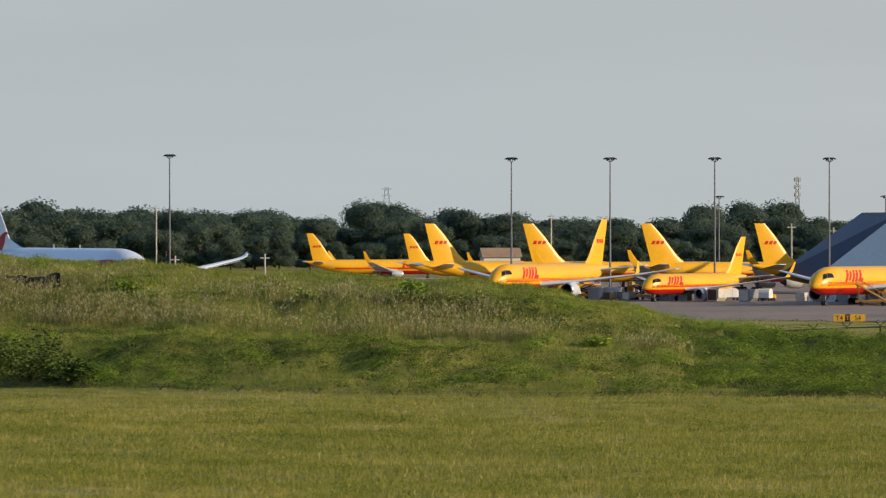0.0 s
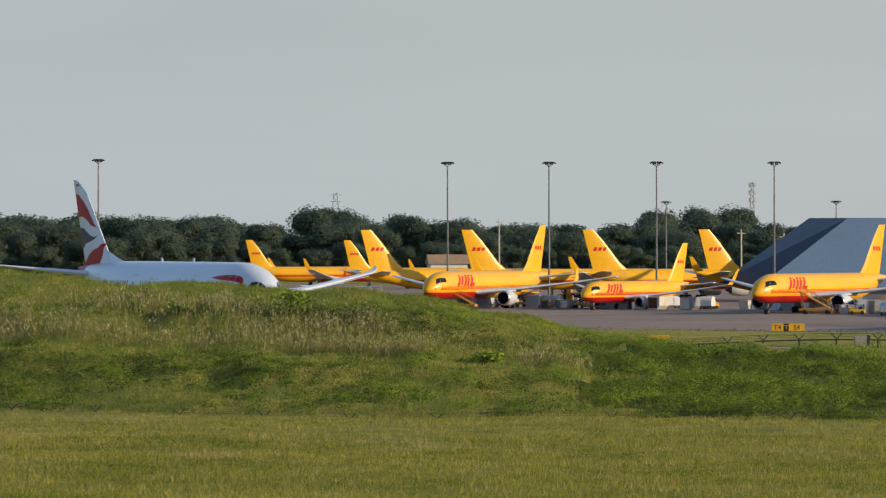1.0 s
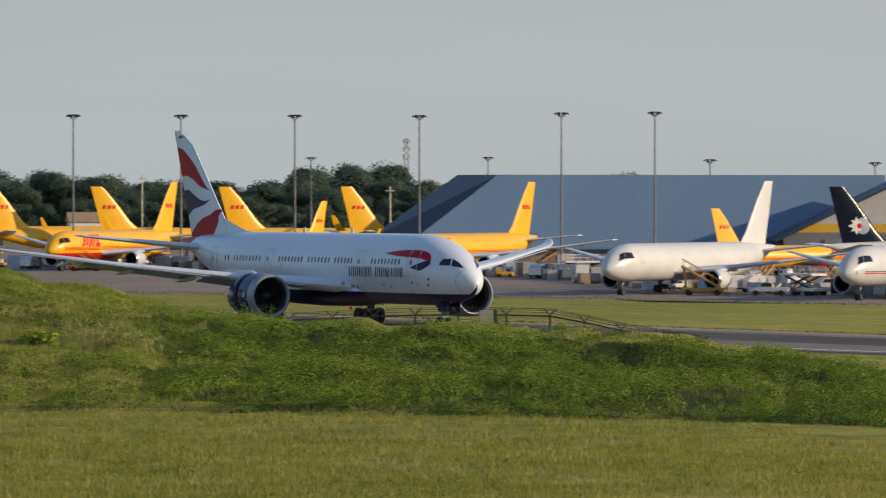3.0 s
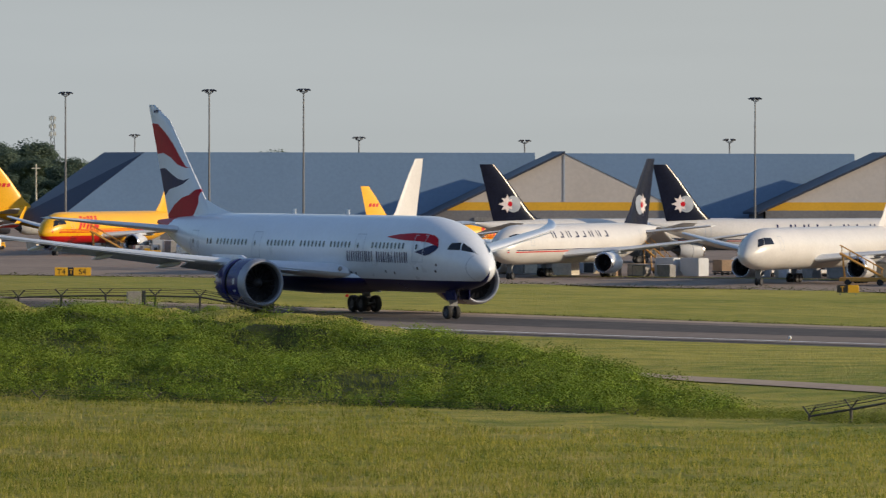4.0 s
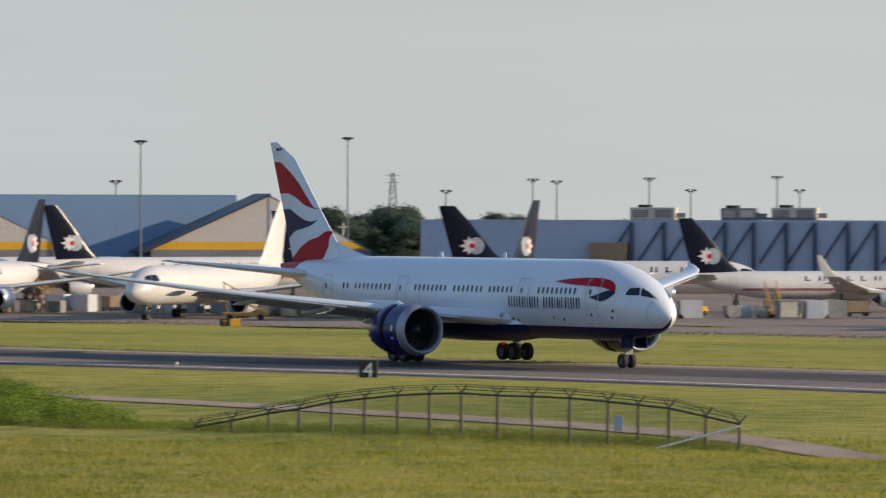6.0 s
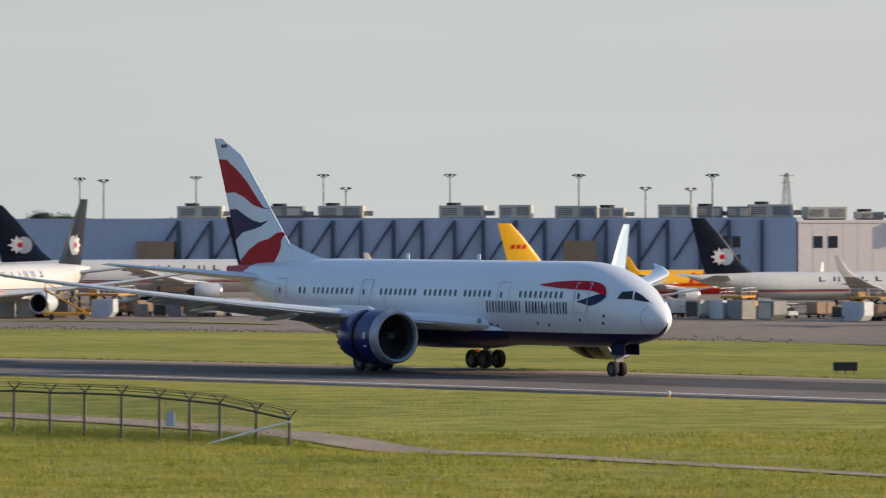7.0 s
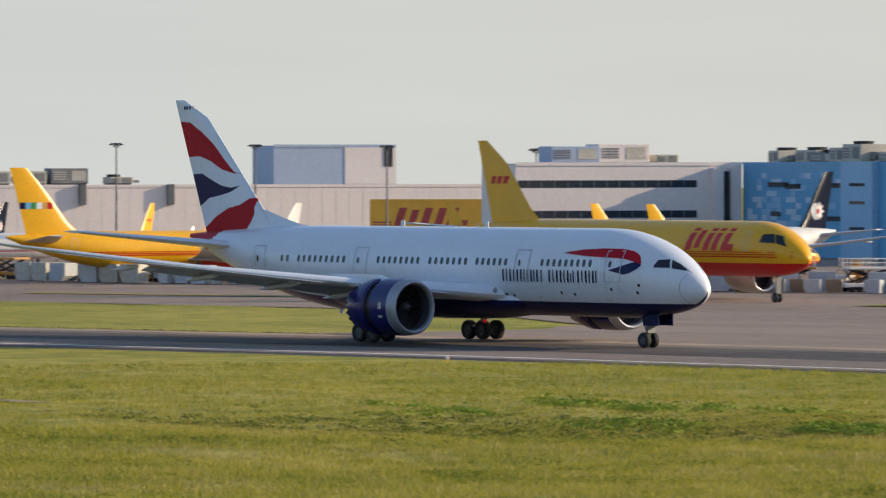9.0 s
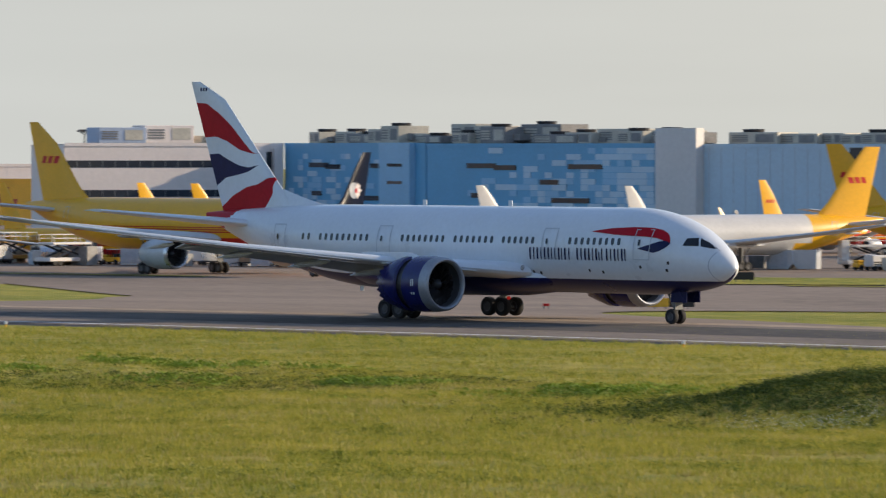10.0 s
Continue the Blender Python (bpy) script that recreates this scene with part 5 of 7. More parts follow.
def block(name, label, p, q, top, depth, mat, base=None):
    """A flat-roofed building on the line p-q; returns the thing, its frame and length."""
    b = thing(name, label, "building")
    m, ln = along(p, q)
    bm = bmesh.new()
    box(bm, 0, ln, -depth, 0, GROUND if base is None else base, top, 0, m)
    part("wall", bm, mat, b)
    bm = bmesh.new()
    box(bm, 0.3, ln - 0.3, -depth + 0.3, -0.3, top + 0.004, top + 0.12, 0, m)
    part("roof", bm, ROOFING, b)
    bm = bmesh.new()
    box(bm, 0, ln, -0.05, 0.12, top - 0.25, top + 0.35, 0, m)
    part("parapet", bm, mat, b)
    return b, m, ln


def ledge(b, m, name, x0, x1, z0, z1, mat, out=0.12, label=""):
    bm = bmesh.new()
    box(bm, x0, x1, 0.005, out, z0, z1, 0, m)
    return part(name, bm, mat, b, label)


rng = random.Random(5)
# the long pale blue terminal with its steel trusses
term, tm, tl = block("cargo_terminal", "long pale blue cargo terminal with navy steel trusses", (262, 1162), (412, 1098), 9.5, 60, FACADE_BLUE)
n = int(tl / 1.5)
for i in range(1, n):
    ledge(term, tm, "panel_joint", i * 1.5 - 0.03, i * 1.5 + 0.03, GROUND + 0.5, 9.2, SEAM, 0.03)
k = 0
x = 42.0
while x < tl - 2:
    bm = bmesh.new()
    box(bm, x - 0.35, x + 0.35, 0.01, 1.1, GROUND, 9.4, 0, tm)
    part("truss_column", bm, TRUSS, term)
    if x + 11 < tl:
        bm = bmesh.new()
        tube(bm, tm @ Vector((x - 5.2, 0.5, 1.5)), tm @ Vector((x - 0.4, 0.5, 8.8)), 0.22, 6)
        part("truss_brace", bm, TRUSS, term)
    x += 5.6 if k % 2 else 6.4
    k += 1
for x, w in ((34.0, 7.2), (118, 6.0)):
    bm = bmesh.new()
    box(bm, x, x + w, 0.02, 3.0, GROUND, 5.4, 0, tm)
    part("lean_to", bm, TAN, term, "tan boarded annexe")
for x in (148.0, 150.6):
    for z in (4.0, 0.4):
        ledge(term, tm, "window", x, x + 1.6, z, z + 2.2, WINDOW, 0.06)
for x, w, h, d in ((40, 9, 2.7, 0), (58, 7, 2.6, 1), (68, 9, 2.7, 0), (92, 9, 2.7, 0), (104, 6.4, 2.8, 0), (115, 8.4, 2.6, 0), (124, 5, 2.2, 0), (135.5, 6.6, 2.8, 0), (143, 5, 2.4, 1), (149, 4.6, 2.4, 1), (153, 9, 2.8, 0)):
    roof_unit(tm, x, 8 + rng.random() * 5, 9.6, w, 5, h, d, int(w) % 2)
ledge(term, tm, "roof_rail", 60, 78, 9.9, 10.4, STEEL, 0.15)
# the white terminal
white, wm, wl = block("white_terminal", "long white panelled terminal with few windows", (412.3, 1097.8), (580, 1080.8), 9.0, 40, WARM_WHITE)
for i in range(1, int(wl / 3)):
    ledge(white, wm, "panel_joint", i * 3 - 0.03, i * 3 + 0.03, GROUND + 0.5, 9.0, FACADE_WHITE, 0.02)
for x in (3.0, 6.0):
    for z in (3.9,):
        ledge(white, wm, "window", x, x + 1.9, z, z + 2.3, WINDOW, 0.06)
for x in (20, 43, 62):
    bm = bmesh.new()
    box(bm, x, x + 1.4, 0.05, 0.9, 5.2, 9.4, 0, wm)
    part("downpipe_box", bm, STEEL, white)
for x, w, h, d in ((4, 8, 2.6, 0), (15, 5, 1.6, 0), (22, 9, 2.8, 0), (33, 6, 2.8, 0), (40, 8, 3.4, 1), (52, 5, 1.6, 0)):
    roof_unit(wm, x, 7 + rng.random() * 4, 9.3, w, 5, h, d, int(w) % 2)
pent, pm, pl = block("plant_room", "tall pale plant room on the terminal roof", (502, 1099.6), (529, 1096.6), 17.3, 14, FACADE_BLUE, 9.3)
ledge(pent, pm, "panel", pl * 0.58, pl, 9.4, 17.1, WARM_WHITE, 0.1)
ledge(pent, pm, "vent", pl * 0.90, pl * 0.97, 13.0, 17.0, DARK_METAL, 0.2)
# yellow hoarding with plain red blocks
bill, bm_, bl = block("yellow_hoarding", "yellow boxed hoarding with red slanted blocks", (476.8, 1001.7), (496.8, 991.2), 6.3, 6, HOARDING_YELLOW, GROUND)
for k in range(3):
    x = 4.6 + k * 5.0
    bm = bmesh.new()
    for x0, x1, z0, z1 in (((0, 1.5, 1.6, 5.0), (2.6, 4.0, 2.0, 4.6)), ((0, 1.5, 1.6, 5.0), (2.7, 4.2, 1.6, 5.0)), ((0, 1.5, 1.6, 5.0), (1.5, 4.0, 1.6, 2.6)))[k]:
        lean = lambda z: (z - 1.6) * 0.32
        bm.faces.new([bm.verts.new(bm_ @ Vector(c)) for c in ((x + x0 + lean(z0), 0.05, z0), (x + x1 + lean(z0), 0.05, z0), (x + x1 + lean(z1), 0.05, z1), (x + x0 + lean(z1), 0.05, z1))])
    part("emblem_bar", bm, HOARDING_RED, bill, "faded red emblem block")
ledge(bill, bm_, "stripe", 0.5, 4.2, 2.1, 2.35, HOARDING_RED, 0.06)
ledge(bill, bm_, "stripe", 0.5, 4.2, 1.6, 1.8, HOARDING_RED, 0.06)
# office with ribbon windows
off, om, ol = block("office_building", "white office building with dark ribbon windows", (443, 875.3), (484.8, 871), 13.2, 16, WARM_WHITE)
for z in (9.2, 4.0, 0.0):
    ledge(off, om, "ribbon_window", 0.5, ol * 0.80, z, z + 1.25, WINDOW, 0.05)
    for i in range(1, 14):
        ledge(off, om, "mullion", ol * 0.8 * i / 14 - 0.06, ol * 0.8 * i / 14 + 0.06, z, z + 1.25, STEEL, 0.09)
for x in (ol * 0.885, ol * 0.965):
    bm = bmesh.new()
    box(bm, x - 0.9, x + 0.9, 0.02, 1.4, GROUND, 12.6, 0, om)
    part("pilaster", bm, WARM_WHITE, off)
ledge(off, om, "stair_window", ol * 0.91, ol * 0.945, 0, 12, WINDOW, 0.3)
roof_unit(om, 9, 6, 13.3, 9, 6, 3.0, 2)
roof_unit(om, 19, 9, 13.3, 9.5, 6, 3.4, 3)
roof_unit(om, 30, 9, 13.3, 4, 4, 1.6, 0)
# bright blue building with a mosaic of paler panels
for (p, q, a, b2, nm) in (((484.9, 870.6), (481, 815), BLUE_DEEP, 13.2, 0), ((481, 814.6), (488, 753), BLUE_DEEP, 13.1, 1)):
    blue, um, ul = block("blue_building", "bright blue building clad in mosaic panels", p, q, b2, 40, a)
    r2 = random.Random(11 + nm)
    cols, rows = int(ul / 1.9), 14
    for i in range(cols):
        for j in range(rows):
            f = i / cols
            dens = (0.42 * math.exp(-((f - 0.28) / 0.2) ** 2)) if nm == 0 else 0.62 * smooth_step(0.12, 0.6, f)
            dens *= 0.4 + 0.6 * math.sin(math.pi * (j + 0.5) / rows)
            if nm == 1 and f > 0.75:
                dens = 0.85
            if r2.random() < dens:
                w = 1.9 * r2.choice((1, 1, 2))
                ledge(blue, um, "cladding_panel", i * 1.9, min(ul, i * 1.9 + w), -1.5 + j * 1.02, -0.55 + j * 1.02, r2.choice((BLUE_ICE, BLUE_PALE, BLUE_ICE)), 0.08 + 0.01 * (i % 2))
    for f, z, w in ((0.18, 9.3, 8), (0.20, 4.3, 4), (0.30, 9.0, 6), (0.5, 6.6, 5), (0.62, 9.2, 9), (0.55, 3.6, 10)):
        ledge(blue, um, "window_strip", ul * f, min(ul, ul * f + w), z, z + 0.8, WINDOW, 0.14)
    if nm == 0:
        ledge(blue, um, "stair_tower", ul * 0.72, ul * 0.93, GROUND, 13.6, BLUE_PALE, 1.2)
        for z in (9.5, 6.5, 2.2):
            ledge(blue, um, "window_strip", ul * 0.78, ul * 0.88, z, z + 0.5, WINDOW, 1.3)
    r3 = random.Random(31 + nm)
    x = 0.5
    while x < ul - 6:
        w = 4 + r3.random() * 8
        roof_unit(um, x, 4 + r3.random() * 5, b2 + 0.1, w, 6, 1.4 + r3.random() * 2.2, r3.random() < 0.4, r3.random() < 0.5)
        x += w * 0.7 + r3.random() * 1.5
# pale building at the end, with a light tower
pale, lm, ll = block("pale_building", "pale blue-grey panelled building with dark slot", (488, 752.6), (512, 690), 13.0, 45, BLUE_ICE)
for i in range(1, int(ll / 2.4)):
    ledge(pale, lm, "panel_joint", i * 2.4 - 0.04, i * 2.4 + 0.04, GROUND, 12.8, SEAM, 0.03)
ledge(pale, lm, "dark_slot", ll * 0.55, ll * 0.585, 0, 12.8, WINDOW, 0.1)
ledge(pale, lm, "stair_tower", 0.5, 8.6, GROUND, 15.9, FACADE_WHITE, 2.2)
r3 = random.Random(77)
x = 9.0
while x < ll - 4:
    w = 4 + r3.random() * 7
    roof_unit(lm, x, 5 + r3.random() * 4, 13.1, w, 6, 1.6 + r3.random() * 2.2, r3.random() < 0.3, r3.random() < 0.5)
    x += w * 0.8 + r3.random() * 2

# ------------------------------------------------------------------ masts and pylons


def light_mast(x, y, top, heads=8, base=GROUND, group="apron light masts"):
    m = thing("light_mast", "tall grey steel apron light mast with floodlight crown", "light mast", group, Matrix.Translation((x, y, base)))
    h = top - base
    bm = bmesh.new()
    tube(bm, (0, 0, 0), (0, 0, h - 1.2), 0.23, 10, 0.13)
    part("pole", bm, STEEL, m, smooth=True)
    bm = bmesh.new()
    tube(bm, (0, 0, 0), (0, 0, 0.5), 0.6, 10)
    part("footing", bm, ROAD, m)
    bm = bmesh.new()
    for k in range(10):
        a, b = k * math.tau / 10, (k + 1) * math.tau / 10
        tube(bm, (0.8 * math.cos(a), 0.8 * math.sin(a), h - 0.8), (0.8 * math.cos(b), 0.8 * math.sin(b), h - 0.8), 0.06, 5)
        tube(bm, (0, 0, h - 1.3), (0.8 * math.cos(a), 0.8 * math.sin(a), h - 0.8), 0.04, 4)
    part("crown_ring", bm, STEEL, m)
    for k in range(heads):
        a = k * math.tau / heads + 0.3
        bm = bmesh.new()
        mm = Matrix.Translation((1.05 * math.cos(a), 1.05 * math.sin(a), h - 0.5)) @ Matrix.Rotation(a, 4, "Z") @ Matrix.Rotation(radians(25), 4, "Y")
        box(bm, -0.26, 0.32, -0.28, 0.28, -0.10, 0.11, 0, mm)
        part("floodlight", bm, DARK_METAL, m)


for x, y, z in ((-61, 1225, 27.5), (11.3, 1150, 26), (31.2, 1150, 26), (52.2, 1148, 26), (75.4, 1150, 26), (101, 1140, 26.4), (118.5, 1142, 26.6), (211, 1190, 25.8), (279.7, 1312, 28.1)):
    light_mast(x, y, z)
for x, y, z in ((305.2, 1244, 18.7), (331.6, 1247, 19.0), (358.3, 1241, 19.4), (384.6, 1234, 19.4), (374.5, 1119, 18.7), (399.4, 1111, 18.7), (433.3, 1097, 18.6), (432.1, 1021, 17.8), (445.3, 986, 17.4), (457.6, 955, 17.1), (457.8, 896, 16.3)):
    light_mast(x, y, z, 6, GROUND, "roof-line light masts")
for x, y, z in ((70, 1500, 20), (112, 1480, 20), (139, 1235, 18.3), (180, 1290, 18), (213, 1230, 18), (290, 1260, 16.3), (315, 1262, 18.4), (345, 1262, 16.6), (366, 1250, 16.6), (410, 1180, 16.4), (420, 1180, 16.2)):
    light_mast(x, y, z, 4, GROUND, "smaller light masts")


def lattice_tower(x, y, top, foot, kind):
    t = thing("lattice_tower", "slender steel lattice communications tower" if kind else "steel lattice power pylon", "tower", "", Matrix.Translation((x, y, GROUND)))
    h = top - GROUND
    n = 14
    bm = bmesh.new()
    w = lambda z: foot * (1 - 0.82 * z / h)
    for c in ((1, 1), (1, -1), (-1, 1), (-1, -1)):
        tube(bm, (c[0] * foot, c[1] * foot, 0), (c[0] * w(h), c[1] * w(h), h), 0.11, 4)
    for k in range(n):
        z0, z1 = h * k / n, h * (k + 1) / n
        a, b = w(z0), w(z1)
        for s in (-1, 1):
            tube(bm, (-a, s * a, z0), (b, s * b, z1), 0.055, 3)
            tube(bm, (a, s * a, z0), (-b, s * b, z1), 0.055, 3)
            tube(bm, (s * a, -a, z0), (s * b, b, z1), 0.055, 3)
    part("lattice", bm, STEEL, t)
    for k in range(3):
        bm = bmesh.new()
        z = h * (0.97 - 0.09 * k)
        if kind:
            for j in range(6):
                a = j * math.tau / 6
                box(bm, 1.2 * math.cos(a) - 0.18, 1.2 * math.cos(a) + 0.18, 1.2 * math.sin(a) - 0.18, 1.2 * math.sin(a) + 0.18, z - 1.1, z + 0.6)
            part("antenna_cluster", bm, UNIT, t)
        else:
            tube(bm, (-2.4 + 0.4 * k, 0, z), (2.4 - 0.4 * k, 0, z), 0.07, 4)
            part("cross_arm", bm, STEEL, t)


lattice_tower(148.8, 2450, 32.5, 1.9, True)
lattice_tower(-24, 2350, 27.5, 3.4, False)
lattice_tower(422, 1900, 23.5, 2.4, False)
lattice_tower(640, 1700, 22, 2.2, False)


def wood_pole(x, y, top):
    p = thing("utility_pole", "weathered wooden utility pole", "pole", "utility poles", Matrix.Translation((x, y, GROUND)))
    bm = bmesh.new()
    tube(bm, (0, 0, 0), (0, 0, top - GROUND), 0.28, 7, 0.2)
    part("shaft", bm, UNIT, p)
    bm = bmesh.new()
    box(bm, -1.2, 1.2, -0.1, 0.1, top - GROUND - 1.2, top - GROUND - 0.9)
    part("cross_arm", bm, UNIT, p)


for x, y, z in ((-96, 1900, 18.6), (34, 1900, 16), (-72, 1500, 4.0), (-48, 1480, 4.6), (95, 1600, 12.5), (106, 1590, 11.5), (302, 1420, 8.5)):
    wood_pole(x, y, z)

# a small house under the trees
house = thing("house", "small white house with a red-brown roof under trees", "house", "", pose(17, 1880, GROUND, 0, 0, 8))
bm = bmesh.new()
box(bm, -6, 6, -4, 4, 0, 4.2)
part("wall", bm, FACADE_WHITE, house)
bm = bmesh.new()
v = [bm.verts.new(c) for c in ((-6.6, -4.6, 4.2), (6.6, -4.6, 4.2), (6.6, 4.6, 4.2), (-6.6, 4.6, 4.2), (-6.6, 0, 7.2), (6.6, 0, 7.2))]
for f in ((0, 1, 5, 4), (2, 3, 4, 5), (0, 4, 3), (1, 2, 5), (0, 3, 2, 1)):
    bm.faces.new([v[i] for i in f])
part("roof", bm, TAN, house)
for x in (-3, 0.5, 3.5):
    bm = bmesh.new()
    box(bm, x - 0.5, x + 0.5, -4.08, -4.01, 1.4, 2.8)
    part("window", bm, WINDOW, house)

# ------------------------------------------------------------------ trees


def make_tree(seed, h, spread):
    r = random.Random(seed)
    t = thing("tree", "full-crowned dark green broadleaf tree", "tree", "trees beyond the airfield")
    bm = bmesh.new()
    tube(bm, (0, 0, 0), (0.2, 0, h * 0.5), 0.45, 7, 0.25)
    for k in range(5):
        a = k * 1.3 + r.random()
        tube(bm, (0.1, 0, h * (0.25 + 0.06 * k)), (spread * 0.6 * math.cos(a), spread * 0.6 * math.sin(a), h * (0.5 + 0.07 * k)), 0.2, 5, 0.06)
    part("trunk", bm, BARK, t, smooth=True)
    verts, faces = [], []
    lobes = [((0, 0, h * 0.72), spread * 0.72, h * 0.27)]
    for k in range(5):
        a = k * 1.26 + r.random()
        lobes.append(((spread * 0.55 * math.cos(a), spread * 0.55 * math.sin(a), h * (0.14 + 0.10 * r.random())), spread * 0.42, h * 0.13))
    for k in range(9):
        a = r.random() * math.tau
        d = spread * (0.35 + 0.45 * r.random())
        z = h * (0.22 + 0.62 * r.random())
        lobes.append(((d * math.cos(a), d * math.sin(a), z), spread * (0.32 + 0.25 * r.random()), h * (0.11 + 0.09 * r.random())))
    for (c, rr, rz) in lobes:
        # a lumpy core of inner foliage, then leaf sprays round it
        b, n_u, n_w = len(verts), 9, 5
        for jj in range(n_w + 1):
            for ii in range(n_u):
                u, w = ii * math.tau / n_u + 0.3 * jj, math.pi * (0.04 + 0.92 * jj / n_w)
                k = 0.66 * (1 + 0.22 * r.uniform(-1, 1))
                verts.append((c[0] + rr * k * math.sin(w) * math.cos(u), c[1] + rr * k * math.sin(w) * math.sin(u), c[2] + rz * k * math.cos(w)))
        for jj in range(n_w):
            for ii in range(n_u):
                p0, p1 = b + jj * n_u + ii, b + jj * n_u + (ii + 1) % n_u
                faces.append((p0, p1, p1 + n_u, p0 + n_u))
        for _ in range(int(150 + 520 * rr * rz / 20)):
            u, w = r.random() * math.tau, math.acos(1 - 1.75 * r.random())
            k = 0.66 + 0.46 * r.random() ** 1.4
            p = Vector((c[0] + rr * k * math.sin(w) * math.cos(u), c[1] + rr * k * math.sin(w) * math.sin(u), c[2] + rz * k * math.cos(w)))
            n = Vector((math.sin(w) * math.cos(u) + r.uniform(-0.6, 0.6), math.sin(w) * math.sin(u) + r.uniform(-0.6, 0.6), math.cos(w) + r.uniform(-0.4, 0.6))).normalized()
            q = n.to_track_quat("Z", "Y")
            s = 0.20 + 0.26 * r.random()
            b = len(verts)
            for i in range(5):
                a = i * math.tau / 5 + r.random() * 0.7
                verts.append(tuple(p + q @ Vector((s * math.cos(a) * r.uniform(0.6, 1.1), s * math.sin(a) * r.uniform(0.6, 1.1), r.uniform(-0.15, 0.15)))))
            faces.append(tuple(range(b, b + 5)))
    raw("crown", verts, faces, HAZED_LEAVES, t)
    return t


TREES = [make_tree(3 + i, (18, 20, 16, 22, 19, 14)[i], (6.5, 7.5, 6.0, 7.0, 8.5, 6.0)[i]) for i in range(6)]
r = random.Random(8)
spots = []
for row, (yy, lo, hi, step) in enumerate(((1930, -175, 190, 9.5), (2040, -185, 200, 9.0), (2160, -190, 215, 10.0), (2330, -200, 230, 11.0))):
    x = lo
    while x < hi:
        k = 0.80 + 0.16 * r.random() + 0.09 * math.sin(x * 0.045 + row) + (0.10 if x < -60 else 0)
        spots.append((x, yy + r.uniform(-25, 25), k * (0.70, 0.95, 1.08, 1.16)[row]))
        x += step * (0.75 + 0.5 * r.random())
for row, (yy, lo, hi, step) in enumerate(((1660, 336, 400, 5.5), (1690, 332, 450, 5.5), (1790, 345, 480, 8))):
    x = lo
    while x < hi:
        spots.append((x, yy + r.uniform(-12, 12) - max(0, x - 400) * 0.25, (0.60, 0.70, 0.74)[row] * (0.82 + 0.22 * r.random()) * (1 - 0.16 * smooth_step(395, 450, x))))
        x += step * (0.7 + 0.5 * r.random())
spots += [(251, 1710, 1.02), (261, 1712, 1.0), (272, 1710, 0.98)]
for i, (x, y, k) in enumerate(spots):
    t = TREES[(i * 5 + int(x)) % 6]
    m = Matrix.Translation((x, y, GROUND - 0.3)) @ Matrix.Rotation(i * 1.7, 4, "Z")
    size = (k * 1.30, k * 1.30, k)
    if i < 6:
        t = TREES[i]
        t.matrix_basis = m
        t.scale = size
    else:
        old = t.scale.copy()
        t.scale = size
        copy_thing(t, m)
        t.scale = old

# ------------------------------------------------------------------ vehicles and freight on the apron


def small_wheels(parent, xs, ys, r, w=0.22):
    for x in xs:
        for y in ys:
            bm = bmesh.new()
            lathe(bm, [(-w / 2, r * 0.3), (-w / 2, r * 0.9), (-w * 0.3, r), (w * 0.3, r), (w / 2, r * 0.9), (w / 2, r * 0.3)], Matrix.Translation((x, y, r)) @ Matrix.Rotation(math.pi / 2, 4, "Z"), 12, 0, True)
            part("wheel", bm, RUBBER, parent)


def wheel_pairs(parent, xs, ys, r, w=0.22):
    """Two wheels on one axle, as one part."""
    for x in xs:
        bm = bmesh.new()
        for y in ys:
            lathe(bm, [(-w / 2, r * 0.3), (-w / 2, r * 0.9), (-w * 0.3, r), (w * 0.3, r), (w / 2, r * 0.9), (w / 2, r * 0.3)], Matrix.Translation((x, y, r)) @ Matrix.Rotation(math.pi / 2, 4, "Z"), 10, 0, True)
        tube(bm, (x, ys[0], r), (x, ys[1], r), 0.06, 5)
        part("wheel_axle", bm, RUBBER, parent)


def container_dolly(tone):
    t = thing("container_dolly", ("silver", "white tarpaulined", "tan boxed")[tone] + " freight container on a low wheeled dolly", "freight container", "freight on the apron")
    part("deck", rounded_box(-1.7, 1.7, -1.25, 1.25, 0.42, 0.6, 0.03), DARK_METAL, t)
    wheel_pairs(t, (-1.2, 1.2), (-1.0, 1.0), 0.24)
    bm = bmesh.new()
    tube(bm, (1.7, 0, 0.45), (2.7, 0, 0.3), 0.05, 5)
    part("tow_bar", bm, DARK_METAL, t)
    bm = bmesh.new()
    prof = [(-1.55, 0.62), (1.55, 0.62), (1.55, 1.7), (1.25, 2.15), (0.6, 2.4), (-0.6, 2.42), (-1.25, 2.2), (-1.55, 1.7)] if tone < 2 else [(-1.5, 0.62), (1.5, 0.62), (1.5, 2.1), (-1.5, 2.1)]
    a = [bm.verts.new((x, -1.15, z)) for x, z in prof]
    b = [bm.verts.new((x, 1.15, z)) for x, z in prof]
    bm.faces.new(a[::-1])
    bm.faces.new(b)
    for i in range(len(prof)):
        j = (i + 1) % len(prof)
        bm.faces.new((a[i], a[j], b[j], b[i]))
    box_ob = part("container", bm, (BARE, FACADE_WHITE, TAN)[tone], t)
    for x in (0.1,):
        bm = bmesh.new()
        box(bm, x - 0.05, x + 0.05, -1.2, -1.16, 0.65, 2.1)
        part("strap", bm, SEAM if tone < 2 else DARK_METAL, box_ob)
    return t


